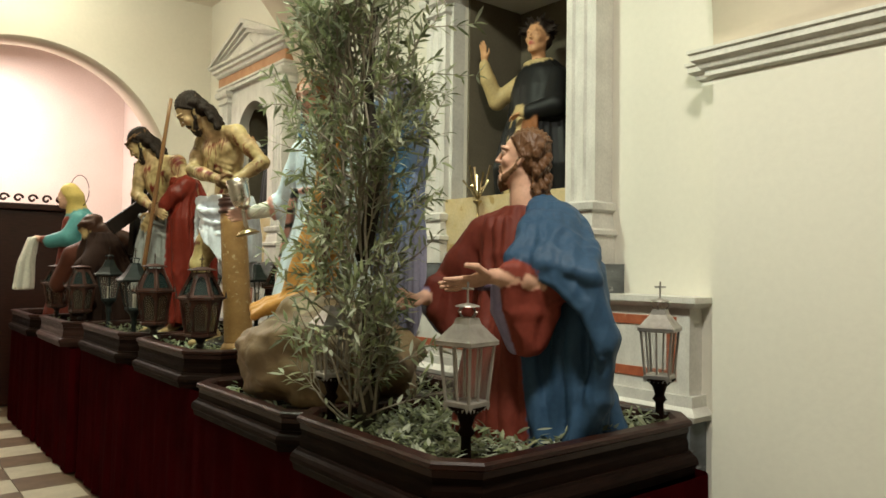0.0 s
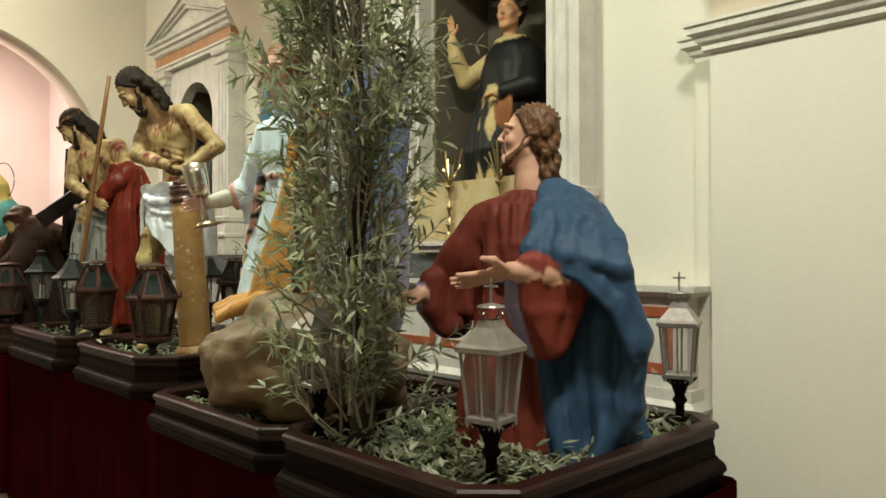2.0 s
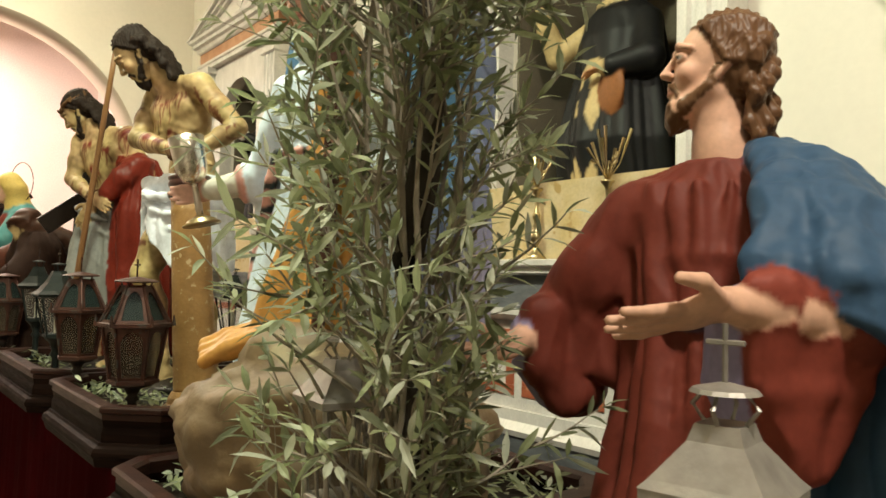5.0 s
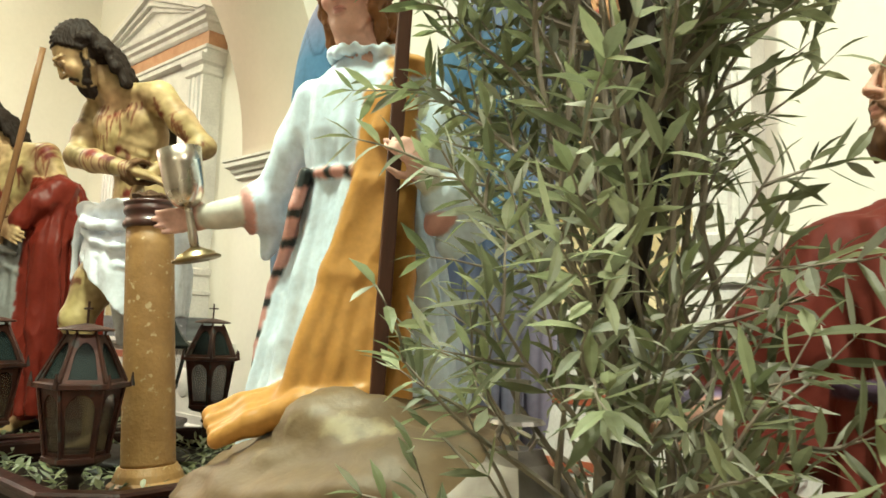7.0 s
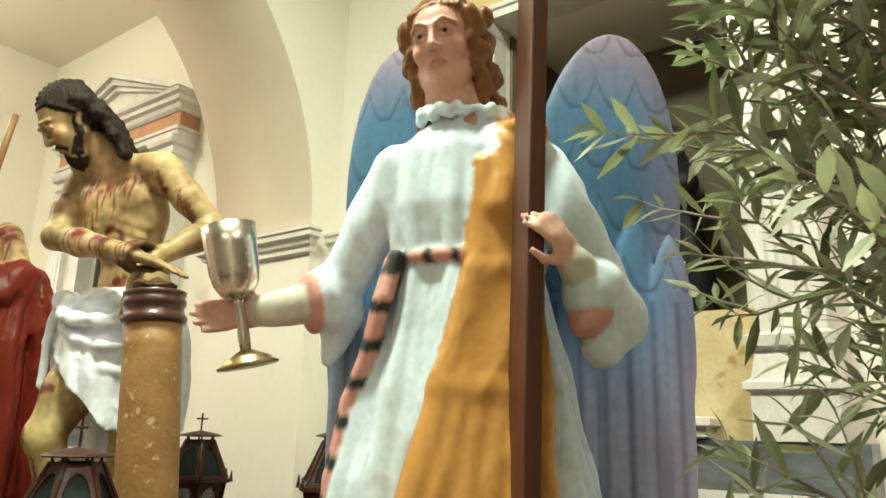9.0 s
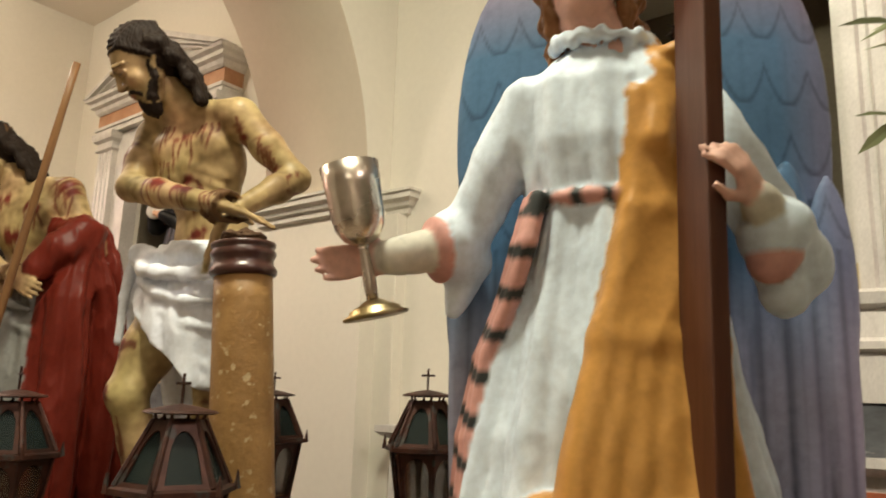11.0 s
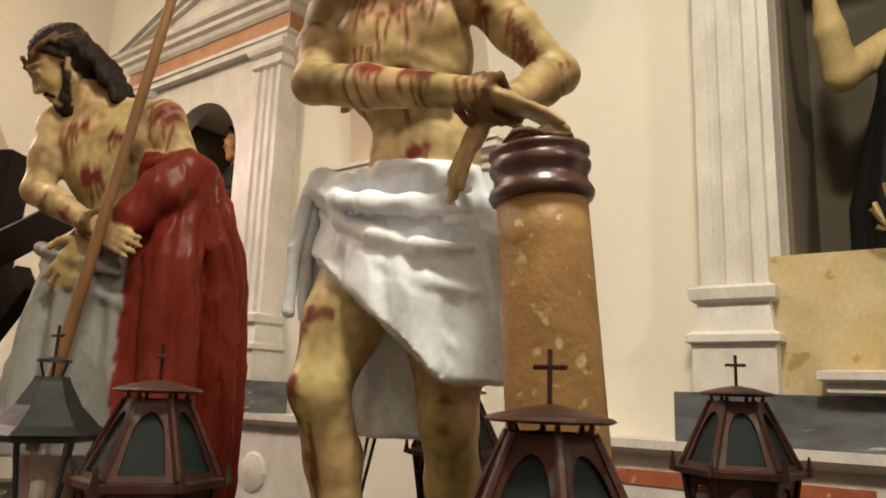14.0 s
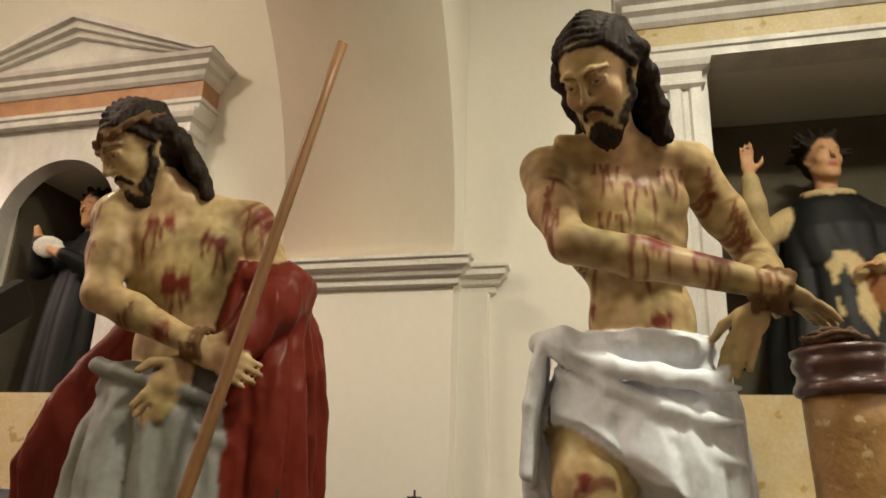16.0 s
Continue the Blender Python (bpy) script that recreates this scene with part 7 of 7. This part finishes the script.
# ---- fallen figure under its cross ----
def fallen_statue():
    S = Sculpt((1.3, 6.75, 1.0), (2.5, 8.0, 2.12), 0.014)
    SK, HR, RB, CP = range(4)
    S.loft([(1.02, 1.95, 7.35, 0.34, 0.42, 0), (1.3, 1.92, 7.32, 0.30, 0.38, 0), (1.6, 1.88, 7.28, 0.24, 0.30, 0), (1.8, 1.84, 7.26, 0.18, 0.22, 0), (1.88, 1.82, 7.25, 0.12, 0.14, 0)], RB, 0.05, ((0.03, 0.02, 9, 0, 3), (0.012, 0.01, 17, 0, 5)))
    S.chain([(1.85, 7.35, 1.80), (1.62, 7.46, 1.66), (1.52, 7.60, 1.40)], [0.12, 0.10, 0.08], CP, 0.04)
    S.chain([(1.80, 7.15, 1.75), (1.62, 7.05, 1.55), (1.55, 7.0, 1.2)], [0.11, 0.09, 0.07], RB, 0.04)
    P, R, F, U = S.head((1.72, 7.28, 1.90), unit((-0.7, 0.5, -0.5)), 1.05, SK, HR, HR)
    for i in range(16):
        a = 2 * math.pi * i / 16
        S.ell(P(0.085 * math.cos(a), -0.02 + 0.09 * math.sin(a), 0.06 + 0.015 * math.sin(3 * a)), (0.03, 0.03, 0.022), HR, 0.01)
    for i in range(12):
        S.ell((1.80 + 0.025 * i, 7.20 - 0.012 * i, 1.92 - 0.012 * i + 0.02 * math.sin(i * 2.2)), (0.06, 0.06, 0.05), HR, 0.015)
    return tagged(S.build("fallen_statue", [M_SKIN_A, mat("dark_brown_hair", (0.055, 0.022, 0.012), (0.03, 0.012, 0.008), 20, 0.5, 0.5), M_BROWN_ROBE, mat("painted_rust_robe", (0.075, 0.022, 0.012), (0.05, 0.015, 0.009), 7, 0.5, 0.15)]), "bent statue in a dark brown robe fallen under a cross", "statue")


fallen_statue()
fc = tagged(empty("black_cross", 2.0, 6.7, 1.04), "black wooden cross leaning over the fallen statue", "cross")
fc.matrix_basis = Matrix()
def beam(a, b, w, t):
    a, b = Vector(a), Vector(b)
    bm = box(-w / 2, w / 2, -t / 2, t / 2, 0, (b - a).length, 0.004)
    bm.transform(Matrix.Translation(a) @ (b - a).to_track_quat("Z", "X").to_matrix().to_4x4())
    return bm
part("upright", beam((1.95, 7.75, 1.05), (2.06, 6.72, 1.98), 0.13, 0.06), M_BLACKWOOD, fc)
part("crossbar", beam((2.02, 6.96, 1.68), (2.06, 6.98, 2.52), 0.13, 0.06), M_BLACKWOOD, fc)
part("brace", beam((1.72, 6.68, 1.90), (2.20, 6.70, 2.28), 0.12, 0.05), M_BLACKWOOD, fc)


# ---- veiled figure ----
def veiled_statue():
    S = Sculpt((1.2, 8.05, 1.0), (2.4, 8.95, 2.46), 0.015)
    SK, RB, TL, VL, WH, EY = range(6)
    S.loft([(1.02, 1.85, 8.50, 0.28, 0.26, 0), (1.4, 1.86, 8.50, 0.22, 0.20, 0), (1.8, 1.87, 8.49, 0.17, 0.17, 0), (2.05, 1.87, 8.48, 0.15, 0.16, 0), (2.14, 1.86, 8.48, 0.08, 0.10, 0)], RB, 0.03, ((0.02, 0.005, 8, 0, 2),))
    S.loft([(1.10, 1.95, 8.47, 0.24, 0.24, 0), (1.5, 1.94, 8.47, 0.20, 0.21, 0), (1.9, 1.92, 8.47, 0.17, 0.19, 0), (2.10, 1.89, 8.47, 0.14, 0.16, 0), (2.17, 1.88, 8.47, 0.08, 0.10, 0)], TL, 0.03, ((0.022, 0.006, 8, 1, 2), (0.01, 0.003, 17, 1, 3)))
    S.chain([(1.86, 8.34, 2.05), (1.74, 8.33, 1.86), (1.60, 8.42, 1.82)], [0.09, 0.085, 0.07], TL, 0.03)
    S.chain([(1.64, 8.40, 1.83), (1.54, 8.47, 1.84)], [0.055, 0.04], RB, 0.01)
    S.cap((1.54, 8.47, 1.84), (1.48, 8.50, 1.86), 0.03, 0.025, SK, 0.01)
    S.loft([(1.32, 1.38, 8.52, 0.11, 0.05, 40), (1.6, 1.40, 8.52, 0.10, 0.04, 40), (1.86, 1.46, 8.52, 0.06, 0.04, 40)], WH, 0.02, ((0.014, 0.006, 6, 0, 2),))
    S.cap((1.84, 8.48, 2.12), (1.80, 8.49, 2.24), 0.05, 0.045, SK, 0.02)
    P, R, F, U = S.head((1.76, 8.49, 2.29), unit((-0.85, 0.5, -0.05)), 1.0, SK, VL, None, eye=EY)
    S.chain([P(0, -0.03, 0.07), P(0, -0.075, 0.0), (1.85, 8.46, 2.15), (1.90, 8.44, 2.06)], [0.085, 0.09, 0.10, 0.11], VL, 0.02)
    return tagged(S.build("veiled_statue", [M_SKIN_B, M_ROBE_RED, M_TEAL, M_VEIL, M_CREAM_CLOTH, M_EYE]), "statue of a woman in teal mantle and yellow veil holding linen", "statue")


veiled_statue()
halo = part("halo", tube([Vector((1.86, 8.42, 2.36)) + Vector((-0.07 * math.cos(t), 0.10 * math.cos(t), 0.17 * math.sin(t))) for t in np.linspace(0, 2 * math.pi, 33)], 0.004, 5), M_IRON)
tagged(halo, "thin dark wire halo behind the veiled statue", "halo")

# ---- carved bier beyond the arch ----
bier = tagged(empty("carved_bier", 1.6, 10.7, FLOOR), "dark carved wooden bier with scrolled cresting", "bier")
bier.matrix_basis = Matrix()
part("body", box(0.9, 2.2, 10.3, 11.3, FLOOR, 2.25, 0.02), M_WOOD_RED, bier)
part("cornice", box(0.84, 2.26, 10.24, 11.36, 2.252, 2.33, 0.015), M_WOOD_RED, bier)
for k in range(9):
    x = 0.96 + 0.155 * k
    pts = [Vector((x + 0.055 * math.cos(t) * (1 - t / 9), 10.27, 2.39 + 0.055 * math.sin(t) * (1 - t / 9))) for t in np.linspace(0, 6.5, 14)]
    part("scroll", tube(pts, 0.016, 6), M_WOOD_RED, bier)


# ---- altar furnishings ----
shelf = tagged(part("altar_shelf", moulding([(0.24, 1.642), (0.26, 1.65), (0.26, 1.68), (0.285, 1.69), (0.285, 1.715), (0.25, 1.722)], 3.35, 4.19, WALL, 0.24), M_MARBLE), "white marble candle shelf on the altar", "shelf")
PROFILE = [(0.055, 0), (0.055, 0.012), (0.035, 0.03), (0.018, 0.05), (0.014, 0.08), (0.026, 0.10), (0.030, 0.12), (0.016, 0.145), (0.012, 0.20), (0.022, 0.215), (0.022, 0.235), (0.012, 0.25), (0.010, 0.33), (0.020, 0.35), (0.034, 0.365), (0.034, 0.372)]
stick = tagged(empty("candlestick", 3.52, 3.96, 1.722), "ornate gilt altar candlestick with a flower spray", "candlestick", "altar candlesticks")
part("stem", lathe(PROFILE, 20), M_GILT, stick, "", True)
bm = bmesh.new()
for k in range(14):
    a = 2 * math.pi * k / 14
    r = 0.05 + 0.03 * (k % 3)
    tube([(0, 0, 0.37), (0.5 * r * math.cos(a), 0.5 * r * math.sin(a), 0.45), (r * math.cos(a), r * math.sin(a), 0.47 + 0.05 * (k % 4))], [0.004, 0.003, 0.009], 5, bm)
part("flower_spray", bm, M_GILT, stick, "gilt metal flower spray")
copy_thing(stick, pose(3.52, 3.50, 1.722, 0, 0, 30))

# ---- floor tiles along the walk ----
def tile_mesh(name, m, s):
    bm = box(-s / 2, s / 2, -s / 2, s / 2, 0, 0.01)
    me = bpy.data.meshes.new(name)
    bm.to_mesh(me)
    bm.free()
    me.materials.append(m)
    return me
TA, TB = tile_mesh("tile_cream", M_TILE_A, 0.394), tile_mesh("tile_brown", M_TILE_B, 0.394)
for i in range(9):
    for j in range(32):
        x, y = 1.25 - 0.4 * i, -1.4 + 0.4 * j
        if len(floor_ob.children) >= 288:
            break
        t = new("tile", TA if (i + j) % 2 else TB)
        t.parent = floor_ob
        t.matrix_basis = pose(x, y, FLOOR - 0.0115)
